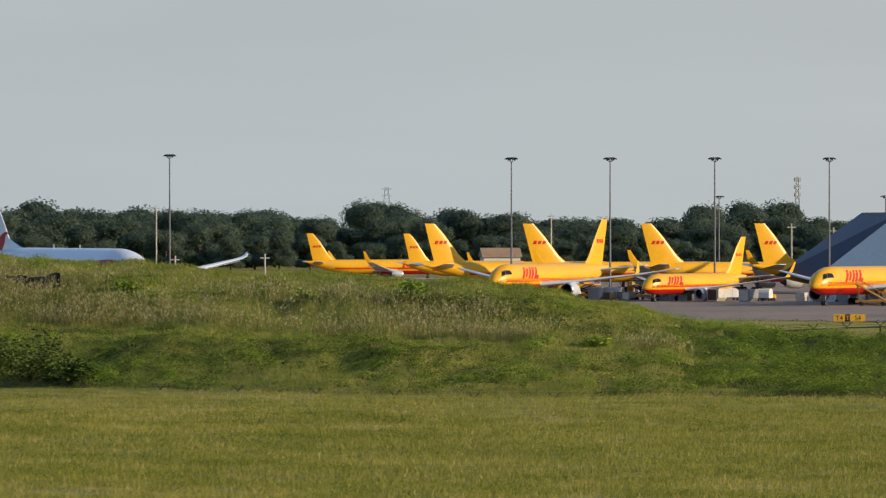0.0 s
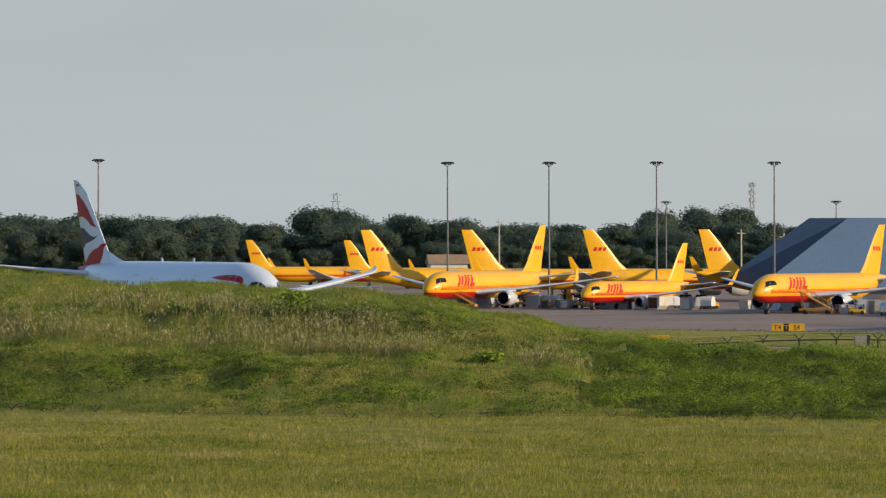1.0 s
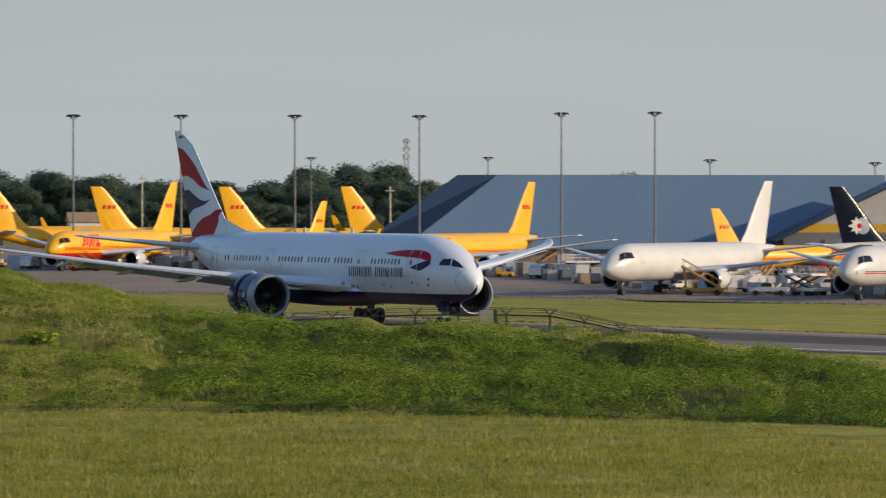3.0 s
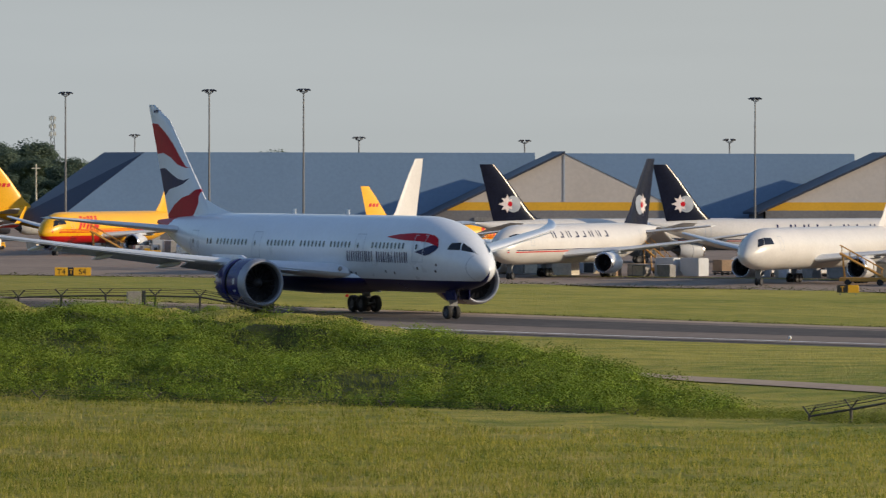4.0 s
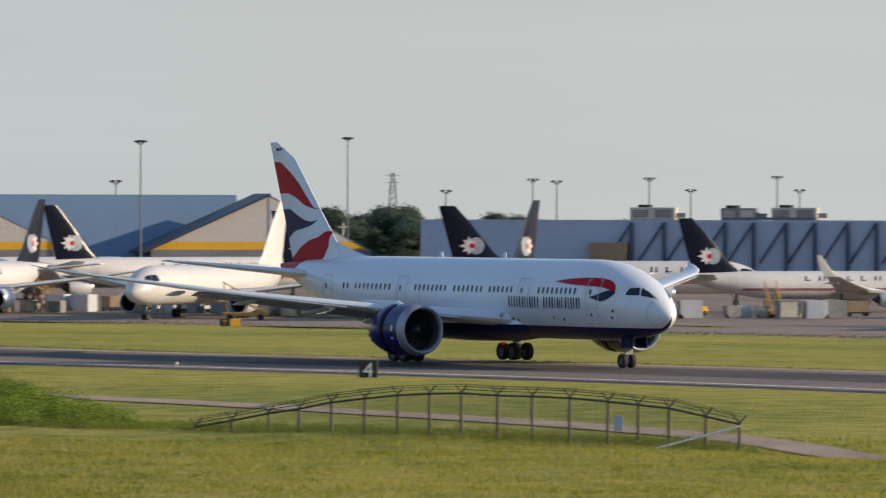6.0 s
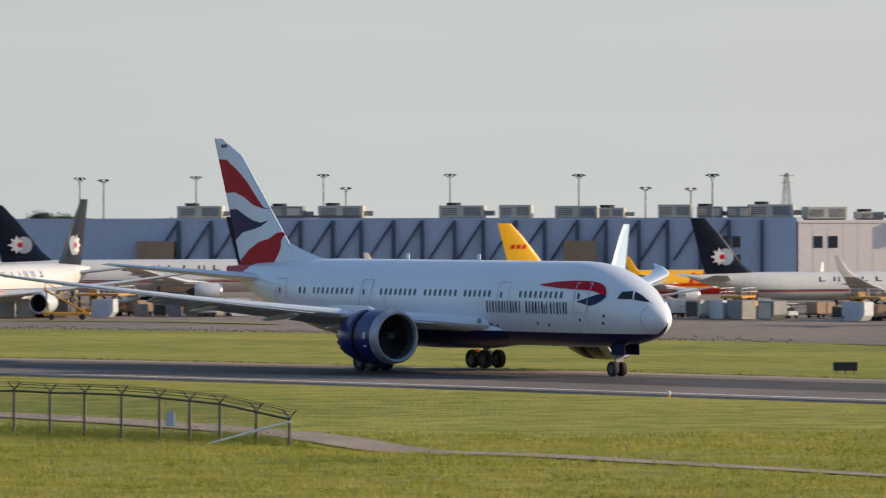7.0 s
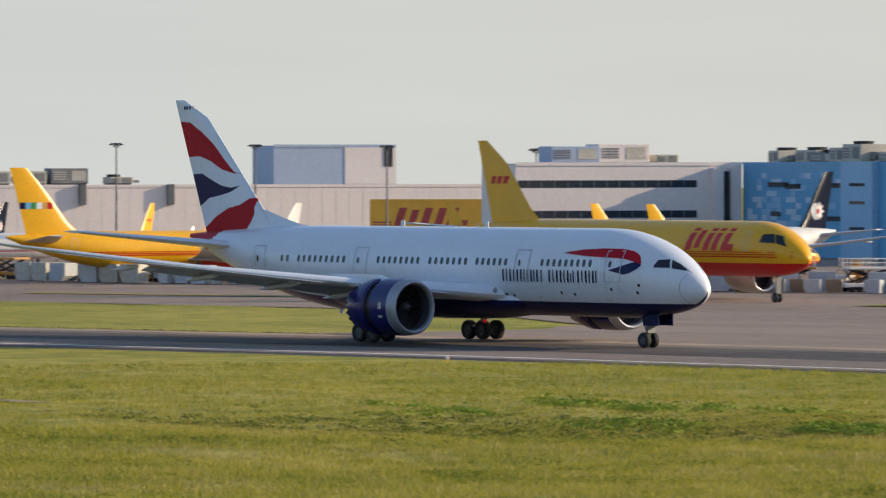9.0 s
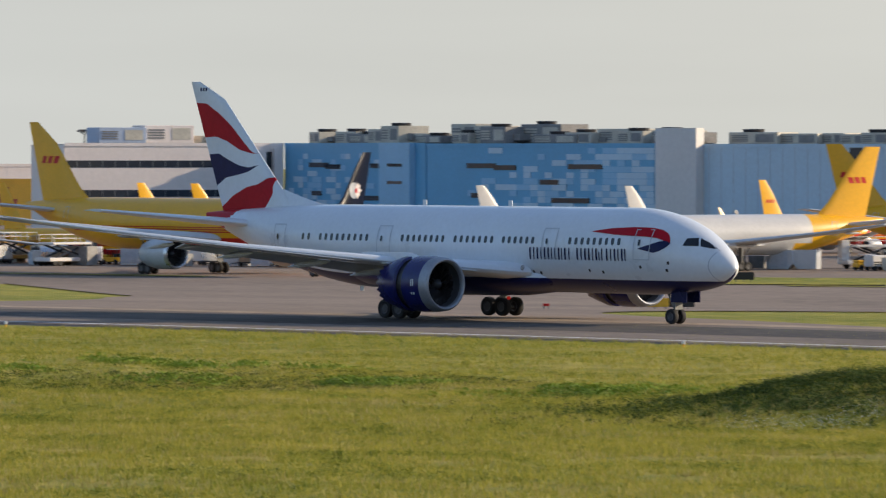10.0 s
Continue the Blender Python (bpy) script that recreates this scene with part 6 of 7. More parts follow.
def cargo_loader(mat):
    t = thing("cargo_loader", "scissor-lift cargo loader with railed platform", "loader", "vehicles on the apron")
    part("chassis", rounded_box(-4.2, 4.2, -1.5, 1.5, 0.55, 1.05, 0.08), mat, t)
    small_wheels(t, (-3.2, -2.3, 3.0), (-1.3, 1.3), 0.45, 0.35)
    for y in (-1.1, 1.1):
        for xa, xb in ((-2.8, 2.2), (2.2, -2.8)):
            bm = bmesh.new()
            tube(bm, (xa, y, 1.0), (xb, y, 2.7), 0.14, 6)
            part("scissor_arm", bm, DARK_METAL, t)
    deck = part("platform", rounded_box(-3.6, 3.0, -1.5, 1.5, 2.7, 3.0, 0.05), mat, t)
    bm = bmesh.new()
    for y in (-1.45, 1.45):
        for x in (-3.4, -1.2, 1.0, 2.9):
            tube(bm, (x, y, 3.0), (x, y, 4.0), 0.04, 5)
        tube(bm, (-3.4, y, 4.0), (2.9, y, 4.0), 0.04, 5)
        tube(bm, (-3.4, y, 3.5), (2.9, y, 3.5), 0.03, 5)
    part("railing", bm, FACADE_WHITE, deck)
    part("cab", rounded_box(3.1, 4.2, -1.4, -0.2, 1.05, 3.6, 0.08), mat, t)
    bm = bmesh.new()
    box(bm, 3.2, 4.1, -1.43, -1.405, 2.3, 3.4)
    part("cab_window", bm, GLASS_DARK, t)
    return t


def stair_truck():
    t = thing("boarding_stairs", "yellow mobile boarding stairs with handrails", "stairs", "vehicles on the apron")
    part("chassis", rounded_box(-3.4, 2.6, -1.0, 1.0, 0.5, 1.0, 0.06), ORANGE, t)
    small_wheels(t, (-2.4, 1.6), (-0.9, 0.9), 0.4, 0.3)
    for k in range(14):
        bm = bmesh.new()
        box(bm, -2.6 + k * 0.36, -2.2 + k * 0.36, -0.7, 0.7, 1.1 + k * 0.2, 1.16 + k * 0.2)
        part("step", bm, STEEL, t)
    for y in (-0.78, 0.78):
        bm = bmesh.new()
        tube(bm, (-2.8, y, 1.0), (2.6, y, 4.0), 0.13, 6)
        tube(bm, (-2.8, y, 2.0), (2.6, y, 5.0), 0.05, 6)
        for k in range(6):
            tube(bm, (-2.6 + k, y, 1.1 + k * 0.556), (-2.6 + k, y, 2.1 + k * 0.556), 0.035, 5)
        part("handrail", bm, ORANGE, t)
    bm = bmesh.new()
    tube(bm, (2.0, -0.6, 1.0), (2.3, -0.6, 3.7), 0.1, 6)
    tube(bm, (2.0, 0.6, 1.0), (2.3, 0.6, 3.7), 0.1, 6)
    part("strut", bm, ORANGE, t)
    return t


def tug(mat):
    t = thing("baggage_tug", "small airport tug with open cab", "tug", "vehicles on the apron")
    part("body", rounded_box(-1.4, 1.4, -0.75, 0.75, 0.35, 0.95, 0.1), mat, t)
    part("bonnet", rounded_box(0.4, 1.35, -0.7, 0.7, 0.95, 1.25, 0.1), mat, t)
    small_wheels(t, (-0.9, 0.9), (-0.7, 0.7), 0.33)
    for x in (-1.1, 0.35):
        for y in (-0.65, 0.65):
            bm = bmesh.new()
            tube(bm, (x, y, 0.9), (x, y, 1.9), 0.04, 5)
            part("cab_post", bm, DARK_METAL, t)
    part("cab_roof", rounded_box(-1.25, 0.5, -0.75, 0.75, 1.9, 2.0, 0.03), FACADE_WHITE, t)
    part("seat", rounded_box(-0.9, -0.3, -0.5, 0.5, 0.95, 1.4, 0.05), DARK_METAL, t)
    return t


def pickup():
    t = thing("pickup_truck", "white airfield pickup truck with roof light bar", "truck", "vehicles on the apron")
    part("body", rounded_box(-2.7, 2.7, -0.98, 0.98, 0.55, 1.15, 0.1, 2), FACADE_WHITE, t)
    bm = bmesh.new()
    v = box(bm, -0.6, 1.5, -0.9, 0.9, 1.15, 1.85)
    for q in v:
        if q.co.z > 1.5:
            q.co.x = -0.45 if q.co.x < 0 else 0.8
            q.co.y *= 0.85
    bmesh.ops.bevel(bm, geom=bm.edges[:], offset=0.06, segments=2, affect="EDGES")
    cab = part("cab", bm, FACADE_WHITE, t)
    for y in (-0.885, 0.885):
        bm = bmesh.new()
        q = [bm.verts.new(c) for c in ((-0.45, y * 1.0, 1.25), (1.2, y, 1.25), (0.75, y * 0.9, 1.75), (-0.38, y * 0.9, 1.75))]
        bm.faces.new(q)
        part("side_window", bm, GLASS_DARK, cab)
    bm = bmesh.new()
    bm.faces.new([bm.verts.new(c) for c in ((1.46, -0.75, 1.22), (1.46, 0.75, 1.22), (0.92, 0.66, 1.78), (0.92, -0.66, 1.78))])
    part("windscreen", bm, GLASS_DARK, cab)
    small_wheels(t, (-1.7, 1.8), (-0.88, 0.88), 0.4, 0.26)
    bm = bmesh.new()
    box(bm, 0.1, 0.35, -0.5, 0.5, 1.88, 2.02)
    part("light_bar", bm, SIGN_YELLOW, cab)
    for y in (-0.7, 0.7):
        bm = bmesh.new()
        box(bm, 2.68, 2.73, y - 0.18, y + 0.18, 0.85, 1.02)
        part("headlight", bm, BARE, t)
    return t


def power_cart():
    t = thing("ground_power_cart", "boxy white ground power cart on small wheels", "cart", "vehicles on the apron")
    part("casing", rounded_box(-1.5, 1.5, -0.9, 0.9, 0.5, 1.9, 0.06), FACADE_WHITE, t)
    small_wheels(t, (-1.0, 1.0), (-0.8, 0.8), 0.32)
    for k in range(2):
        bm = bmesh.new()
        box(bm, -1.3, -0.1, -0.93, -0.905, 0.75 + 0.25 * k, 0.88 + 0.25 * k)
        part("louvre", bm, DARK_METAL, t)
    bm = bmesh.new()
    tube(bm, (0.9, 0, 1.9), (0.9, 0, 2.5), 0.08, 8)
    part("exhaust", bm, DARK_METAL, t)
    return t


def freight_container(tone, size=1.0):
    """A unit load container with a slanted side, standing on the apron."""
    bm = bmesh.new()
    prof = [(-0.8, 0.05), (0.8, 0.05), (1.2, 0.5), (1.2, 1.65), (-0.8, 1.65)]
    a, b = [[bm.verts.new((x * size, y * size, z * size)) for x, z in prof] for y in (-0.77, 0.77)]
    bm.faces.new(a[::-1])
    bm.faces.new(b)
    for i in range(5):
        bm.faces.new((a[i], a[(i + 1) % 5], b[(i + 1) % 5], b[i]))
    t = part("freight_container", bm, (WING_GREY, UNIT, UNIT_DARK, TAN)[tone])
    tagged(t, ("large " if size > 1 else "") + ("dull silver", "beige", "dark grey", "tan")[tone] + " air freight container standing on the apron", "freight container", "freight on the apron")
    bm = bmesh.new()
    box(bm, -0.7 * size, 0.8 * size, -0.77 * size - 0.05, -0.77 * size - 0.005, 0.2 * size, 1.5 * size)
    part("curtain_door", bm, (SEAM, DARK_METAL, UNIT, DARK_METAL)[tone], t)
    return t


KIT = [container_dolly(0), container_dolly(1), container_dolly(2), cargo_loader(ORANGE), cargo_loader(FACADE_WHITE), stair_truck(), tug(SIGN_YELLOW), tug(FACADE_WHITE), pickup(), power_cart()]
ODDS = [0, 0, 0, 1, 1, 2, 2, 3, 3, 4, 5, 6, 6, 7, 8, 9, 9]
FREIGHT_LINE = curve_points([(-20, 1130), (10, 1122), (45, 1098), (78, 1060), (92, 960), (105, 880), (135, 846), (165, 812), (200, 790), (240, 785), (268, 745), (292, 700), (318, 622), (345, 590), (372, 560), (392, 545)], 4.5)
r = random.Random(21)
placed = set()
for i, (p, n) in enumerate(FREIGHT_LINE):
    for _ in range(1 if r.random() < 0.75 else 2):
        k = r.choice(ODDS)
        x, y = p.x + n.x * r.uniform(-3, 26) + r.uniform(-1.5, 1.5), p.y + n.y * r.uniform(-3, 26)
        m = Matrix.Translation((x, y, GROUND + 0.03)) @ Matrix.Rotation(r.choice((0.1, 1.2, 2.0, 2.9)) + r.uniform(-0.3, 0.3), 4, "Z")
        if k in placed:
            copy_thing(KIT[k], m)
        else:
            placed.add(k)
            KIT[k].matrix_basis = m
for k in range(len(KIT)):
    if k not in placed:
        KIT[k].matrix_basis = Matrix.Translation((110 + 6 * k, 900 - 5 * k, GROUND + 0.03))
# ground equipment crowded round the freighters
for x, y, k, turn in ((317.5, 647.1, 3, 20), (314.4, 631.3, 0, 70), (314.8, 626.9, 4, 15), (319.5, 628.5, 1, 60), (323.5, 630.7, 6, 120), (327.4, 632.9, 4, 100), (327.9, 628.3, 2, 70), (332.1, 630.3, 9, 30), (323.6, 710.0, 7, 40), (328.3, 712.2, 1, 60), (328.9, 706.8, 2, 80), (310.7, 643.2, 6, 10), (312.6, 642.0, 0, 20)):
    copy_thing(KIT[k], pose(x, y, GROUND + 0.03, 0, 0, turn))
# containers in close rows below the freighters
BOXES = [freight_container(k) for k in range(4)]
r = random.Random(77)
used = set()
for i, (p, n) in enumerate(FREIGHT_LINE[3::4]):
    off, turn = r.uniform(-3, 16), math.atan2(-n.x, n.y) + r.uniform(-0.15, 0.15)
    for k in range(r.choice((3, 4, 5, 6))):
        q = p + n * (off + (2.0 if k % 2 else 0)) + Vector((-n.y, n.x)) * (-k * 2.2)
        tone = r.choice((0, 0, 1, 1, 2, 2, 3))
        m = Matrix.Translation((q.x, q.y, GROUND + 0.03)) @ Matrix.Rotation(turn + r.choice((0, math.pi)), 4, "Z")
        if tone in used:
            copy_thing(BOXES[tone], m)
        else:
            used.add(tone)
            BOXES[tone].matrix_basis = m
# larger main-deck containers standing among them
LARGE = [freight_container(k, 1.5) for k in range(3)]
r = random.Random(131)
used = set()
for i, (p, n) in enumerate(FREIGHT_LINE[1::3]):
    off, turn = r.uniform(-5, 6), math.atan2(-n.x, n.y) + r.uniform(-0.2, 0.2)
    for k in range(r.choice((1, 2, 3))):
        q = p + n * (off + r.uniform(0, 2)) + Vector((-n.y, n.x)) * (-k * 3.6)
        tone = r.choice((0, 0, 1, 2, 2))
        m = Matrix.Translation((q.x, q.y, GROUND + 0.03)) @ Matrix.Rotation(turn + r.choice((0, math.pi)), 4, "Z")
        if tone in used:
            copy_thing(LARGE[tone], m)
        else:
            used.add(tone)
            LARGE[tone].matrix_basis = m
# boarding stairs and a pickup that stand out
copy_thing(KIT[5], pose(344, 577, GROUND + 0.03, 0, 0, 150))
copy_thing(KIT[8], pose(106, 862, GROUND + 0.03, 0, 0, 170))
copy_thing(KIT[8], pose(352, 560, GROUND + 0.03, 0, 0, 200))

for x, y, turn in ((13, 1102, 165), (75, 1033, 168), (97, 866, 165), (152, 787, 165), (186, 776, 168)):
    copy_thing(KIT[5], pose(x, y, GROUND + 0.03, 0, 0, turn))

# narrow turf strips in the pavement
for keys in ([(175, 772), (193, 757), (203, 735)], [(255, 640), (271, 612), (284, 587), (298, 558)], [(120, 850), (150, 826), (170, 800)], [(330, 486), (352, 452), (372, 410)]):
    tagged(ribbon("turf_strip", curve_points(keys, 5), -1.6, 1.6, GRASS, apron_flat, 0.12, 2), "narrow strip of turf between pavements", "verge", kind="structure")

tagged(ribbon("turf_strip", curve_points([(322, 540), (336, 512), (350, 497), (372, 470), (400, 430)], 6), -17, 17, GRASS, apron_flat, 0.13, 4), "broad strip of turf between pavements", "verge", kind="structure")

# ------------------------------------------------------------------ airfield signs


def sign_board(x, y, z, w, h, faces, turn, label, text=None, legs=2):
    s = thing("airfield_sign", label, "sign", "airfield signs", pose(x, y, z, 0, 0, turn))
    x0 = -w / 2
    for mat, share in faces:
        bm = rounded_box(x0, x0 + w * share, -0.12, 0.12, 0.35, 0.35 + h, 0.02)
        part("panel", bm, mat, s)
        x0 += w * share
    for k in range(legs):
        bm = bmesh.new()
        lx = -w * 0.35 + w * 0.7 * k / max(1, legs - 1)
        tube(bm, (lx, 0, -0.3), (lx, 0, 0.4), 0.05, 6)
        part("leg", bm, STEEL, s)
    for (tx, word, mat, size) in text or ():
        cu = bpy.data.curves.new("sign_text", "FONT")
        cu.body, cu.size, cu.align_x, cu.extrude = word, size, "CENTER", 0.005
        tmp = bpy.data.objects.new("tmp", cu)
        scene.collection.objects.link(tmp)
        bpy.context.view_layer.update()
        me = bpy.data.meshes.new_from_object(tmp)
        bpy.data.objects.remove(tmp)
        me.materials.clear()
        me.materials.append(mat)
        ob = new("lettering", me)
        ob.parent = s
        ob.matrix_local = pose(tx, -0.135, 0.35 + (h - size * 0.7) / 2, 90, 0, 0)
    return s


sign_board(91.2, 434.5, -0.2, 1.30, 1.35, [(SIGN_BLACK, 1.0)], -12, "black runway distance sign with a white figure", [(0, "4", LINE, 1.5)])
sign_board(57.3, 835, -2.5, 4.7, 1.05, [(SIGN_YELLOW, 0.36), (SIGN_BLACK, 0.16), (SIGN_YELLOW, 0.48)], -3, "yellow and black taxiway direction sign", [(-1.5, "T4", SIGN_BLACK, 1.0), (-0.25, "T", SIGN_YELLOW, 0.9), (1.25, "S4", SIGN_BLACK, 1.0)], 4)
sign_board(30.3, 638, -0.2, 2.1, 0.62, [(SIGN_YELLOW, 1)], -3, "small yellow taxiway sign", [(0, "T", SIGN_BLACK, 0.5)])
sign_board(134.5, 706, -2.05, 2.4, 0.85, [(SIGN_BLACK, 0.5), (SIGN_YELLOW, 0.5)], -8, "black and yellow taxiway location sign", [(-0.6, "T", SIGN_YELLOW, 0.8)])
sign_board(157, 424.5, -0.1, 1.75, 0.62, [(SIGN_BLACK, 1)], -20, "dark back of a taxiway sign", None, 3)
sign_board(182, 393, -0.25, 2.1, 0.62, [(SIGN_ORANGE, 1)], -25, "orange and black runway exit sign", [(-0.4, "D", SIGN_BLACK, 0.6)], 3)
sign_board(336, 503, -2.6, 2.4, 0.85, [(SIGN_BLACK, 1)], -30, "dark back of a taxiway sign", None, 3)
sign_board(243, 376, -1.5, 4.0, 0.75, [(SIGN_YELLOW, 0.45), (SIGN_BLACK, 0.55)], -30, "yellow and black taxiway sign by the pavement", None, 4)
sign_board(226, 369, -1.05, 0.5, 0.22, [(FREIGHT_RED, 1)], -30, "small red marker board on the taxiway", None, 2)
for x, y in ((45, 531), (86, 464), (128, 374), (149, 311), (166, 254)):
    b = thing("runway_edge_light", "small white runway edge light on the grass", "runway light", "runway edge lights", Matrix.Translation((x - 3.2, y - 1.6, 0.25)))
    bm = bmesh.new()
    tube(bm, (0, 0, 0), (0, 0, 0.25), 0.06, 8)
    part("stem", bm, SIGN_YELLOW, b)
    bm = bmesh.new()
    lathe(bm, [(0, 0.11), (0.12, 0.11), (0.2, 0.05), (0.22, 0.005)], Matrix.Translation((0, 0, 0.25)) @ Matrix.Rotation(-math.pi / 2, 4, "Y"), 10)
    part("lens", bm, LINE, b)

# ------------------------------------------------------------------ fences


def fence(name_label, posts, arms=True, rails=True, height_down=3.0, mesh_wires=5):
    """posts: (x, y, top height)."""
    f = thing("perimeter_fence", name_label, "fence")
    posts = [Vector(p) for p in posts]
    for i, p in enumerate(posts):
        g = float(heights(np.array([p.x]), np.array([p.y]))[0])
        bm = bmesh.new()
        tube(bm, (p.x, p.y, min(g, p.z - 1.2) - 0.2), p, 0.075, 7)
        po = part("post", bm, FENCE_STEEL, f)
        if arms:
            d = (posts[min(i + 1, len(posts) - 1)] - posts[max(0, i - 1)]).normalized()
            bm = bmesh.new()
            for s in (-1, 1):
                tube(bm, p, p + Vector((s * 0.42 * d.x, s * 0.42 * d.y, 0.42)), 0.04, 5)
            part("barb_arm", bm, FENCE_STEEL, po)
    for a, b in zip(posts, posts[1:]) if rails else ():
        bm = bmesh.new()
        tube(bm, a - Vector((0, 0, 0.05)), b - Vector((0, 0, 0.05)), 0.06, 6)
        part("top_rail", bm, FENCE_STEEL, f)
    bm = bmesh.new()
    for a, b in zip(posts, posts[1:]):
        d = (b - a).normalized()
        for s in (-1, 1):
            for k in (0.4, 0.75, 1.0):
                o = Vector((0, 0, 0.42 * k)) + Vector((-d.y, d.x, 0)) * (s * 0.3 * k)
                tube(bm, a + o, b + o, 0.012 if rails else 0.004, 3, None, False)
    part("barbed_wire", bm, FENCE_STEEL, f)
    if not rails:
        return f
    bm = bmesh.new()
    for a, b in zip(posts, posts[1:]):
        n = 26
        for k in range(n):
            for (t0, t1) in ((k / n, (k + 5) / n), ((k + 5) / n, k / n)):
                t0, t1 = min(1, t0), min(1, t1)
                p, q = a.lerp(b, t0), a.lerp(b, t1)
                tube(bm, p - Vector((0, 0, 0.05)), q - Vector((0, 0, 2.3)), 0.0035, 3, None, False)
    part("chain_link", bm, FENCE_STEEL, f, "thin chain link mesh")
    return f


near_posts = [
    (62.0, 345.3, 0.35), (63.6, 343.2, 0.76), (65.2, 341.2, 1.2), (66.5, 339.4, 1.5), (67.9, 337.7, 1.9), (69.3, 335.9, 2.15), (70.7, 334.2, 2.37), (72.0, 332.4, 2.5),
    (73.3, 330.7, 2.57), (74.8, 328.9, 2.5), (76.2, 327.1, 2.5), (77.7, 325.2, 2.47), (79.2, 323.2, 2.35), (80.4, 321.7, 2.22), (81.6, 320.2, 2.1), (83.0, 318.3, 1.74), (84.3, 316.7, 1.4)]
fence("weathered chain-link airfield fence with barbed wire arms", near_posts)
far_posts = [(24.5, 452, 3.4), (27.3, 451, 3.55), (30.0, 450, 3.7), (32.7, 449, 3.8), (35.5, 448, 3.85), (38.6, 447, 3.85), (41.4, 446, 3.8), (43.6, 445, 3.4), (45.9, 444, 2.9), (48.4, 443, 2.5), (51.0, 442, 2.1)]
fence("low rusty wire fence half hidden behind the bank", far_posts)
foot_posts = [(x, float(np.interp(x, [p[0] for p in BANK_FOOT], [p[1] for p in BANK_FOOT])) - 0.5) for x in np.arange(-46, 57, 5.6)]
foot_posts = [(x, y, float(heights(np.array([x]), np.array([y]))[0]) - 0.02 + 0.10 * math.sin(x)) for x, y in foot_posts]
fence("sunken dark wire fence along the foot of the bank", foot_posts, True, False)
box_ = thing("utility_cabinet", "pale grey metal utility cabinet by the fence", "cabinet", "", Matrix.Translation((37.2, 446.5, 2.35)))
part("casing", rounded_box(-0.45, 0.45, -0.3, 0.3, 0, 1.75, 0.03), CABINET, box_)
part("post", rounded_box(0.5, 0.75, -0.2, 0.2, 0, 1.8, 0.02), DARK_METAL, box_)
gate = thing("barrier_pole", "white fallen barrier pole leaning by the gate post", "barrier")
bm = bmesh.new()
tube(bm, (80.2, 317.8, 0.1), (84.3, 316.5, 1.25), 0.06, 8)
part("pole", bm, LINE, gate)
plate = thing("fence_notice", "small blue-grey notice plate on the fence", "notice", "", pose(79.6, 322.6, 0.85, 0, 0, -50))
part("plate", rounded_box(-0.28, 0.28, -0.02, 0.02, 0, 0.75, 0.01), SEAM, plate)

# ------------------------------------------------------------------ grass, weeds and shrubs


def blades(name, px, py, k, h0, h1, w0, w1, spread, material, label, seed, pz=None):
    """Clumps of pointed blades rooted at the given places, as one mesh."""
    g = np.random.RandomState(seed)
    n = len(px)
    x, y = np.repeat(px, k) + g.uniform(-spread, spread, n * k), np.repeat(py, k) + g.uniform(-spread, spread, n * k)
    z = heights(x, y) - 0.02 if pz is None else np.repeat(pz, k)
    h, w = g.uniform(h0, h1, n * k) * np.repeat(g.uniform(0.7, 1.3, n), k), g.uniform(w0, w1, n * k)
    a, lean = g.uniform(0, math.tau, n * k), g.uniform(0.05, 0.55, n * k)
    dx, dy = np.cos(a), np.sin(a)
    b = g.uniform(0, math.tau, n * k)
    v = np.empty((n * k, 3, 3))
    v[:, 0] = np.stack([x - dx * w, y - dy * w, z], 1)
    v[:, 1] = np.stack([x + dx * w, y + dy * w, z], 1)
    v[:, 2] = np.stack([x + np.cos(b) * h * lean, y + np.sin(b) * h * lean, z + h], 1)
    me = bpy.data.meshes.new(name)
    m = n * k
    me.vertices.add(m * 3)
    me.vertices.foreach_set("co", v.ravel())
    me.loops.add(m * 3)
    me.loops.foreach_set("vertex_index", np.arange(m * 3, dtype=np.int32))
    me.polygons.add(m)
    me.polygons.foreach_set("loop_start", np.arange(0, m * 3, 3, dtype=np.int32))
    me.polygons.foreach_set("loop_total", np.full(m, 3, dtype=np.int32))
    me.update()
    me.validate()
    me.materials.append(material)
    return tagged(new(name, me), label, "grass", kind="stuff")


def waves(x, y, scale, seed):
    """Soft patchy variation between -1 and 1."""
    g, out = np.random.RandomState(seed), 0
    for k in range(7):
        a, f = g.uniform(0, math.tau), scale * g.uniform(0.5, 2.2)
        out = out + np.sin(f * (x * math.cos(a) + y * math.sin(a)) + g.uniform(0, 6) + 1.5 * np.sin(f * 0.4 * (y * math.cos(a) - x * math.sin(a))))
    return out / 3.2


def tri_mesh(name, v, material, label, category="grass"):
    me = bpy.data.meshes.new(name)
    m = len(v)
    me.vertices.add(m * 3)
    me.vertices.foreach_set("co", v.ravel())
    me.loops.add(m * 3)
    me.loops.foreach_set("vertex_index", np.arange(m * 3, dtype=np.int32))
    me.polygons.add(m)
    me.polygons.foreach_set("loop_start", np.arange(0, m * 3, 3, dtype=np.int32))
    me.polygons.foreach_set("loop_total", np.full(m, 3, dtype=np.int32))
    me.update()
    me.validate()
    me.materials.append(material)
    return tagged(new(name, me), label, category, kind="stuff")


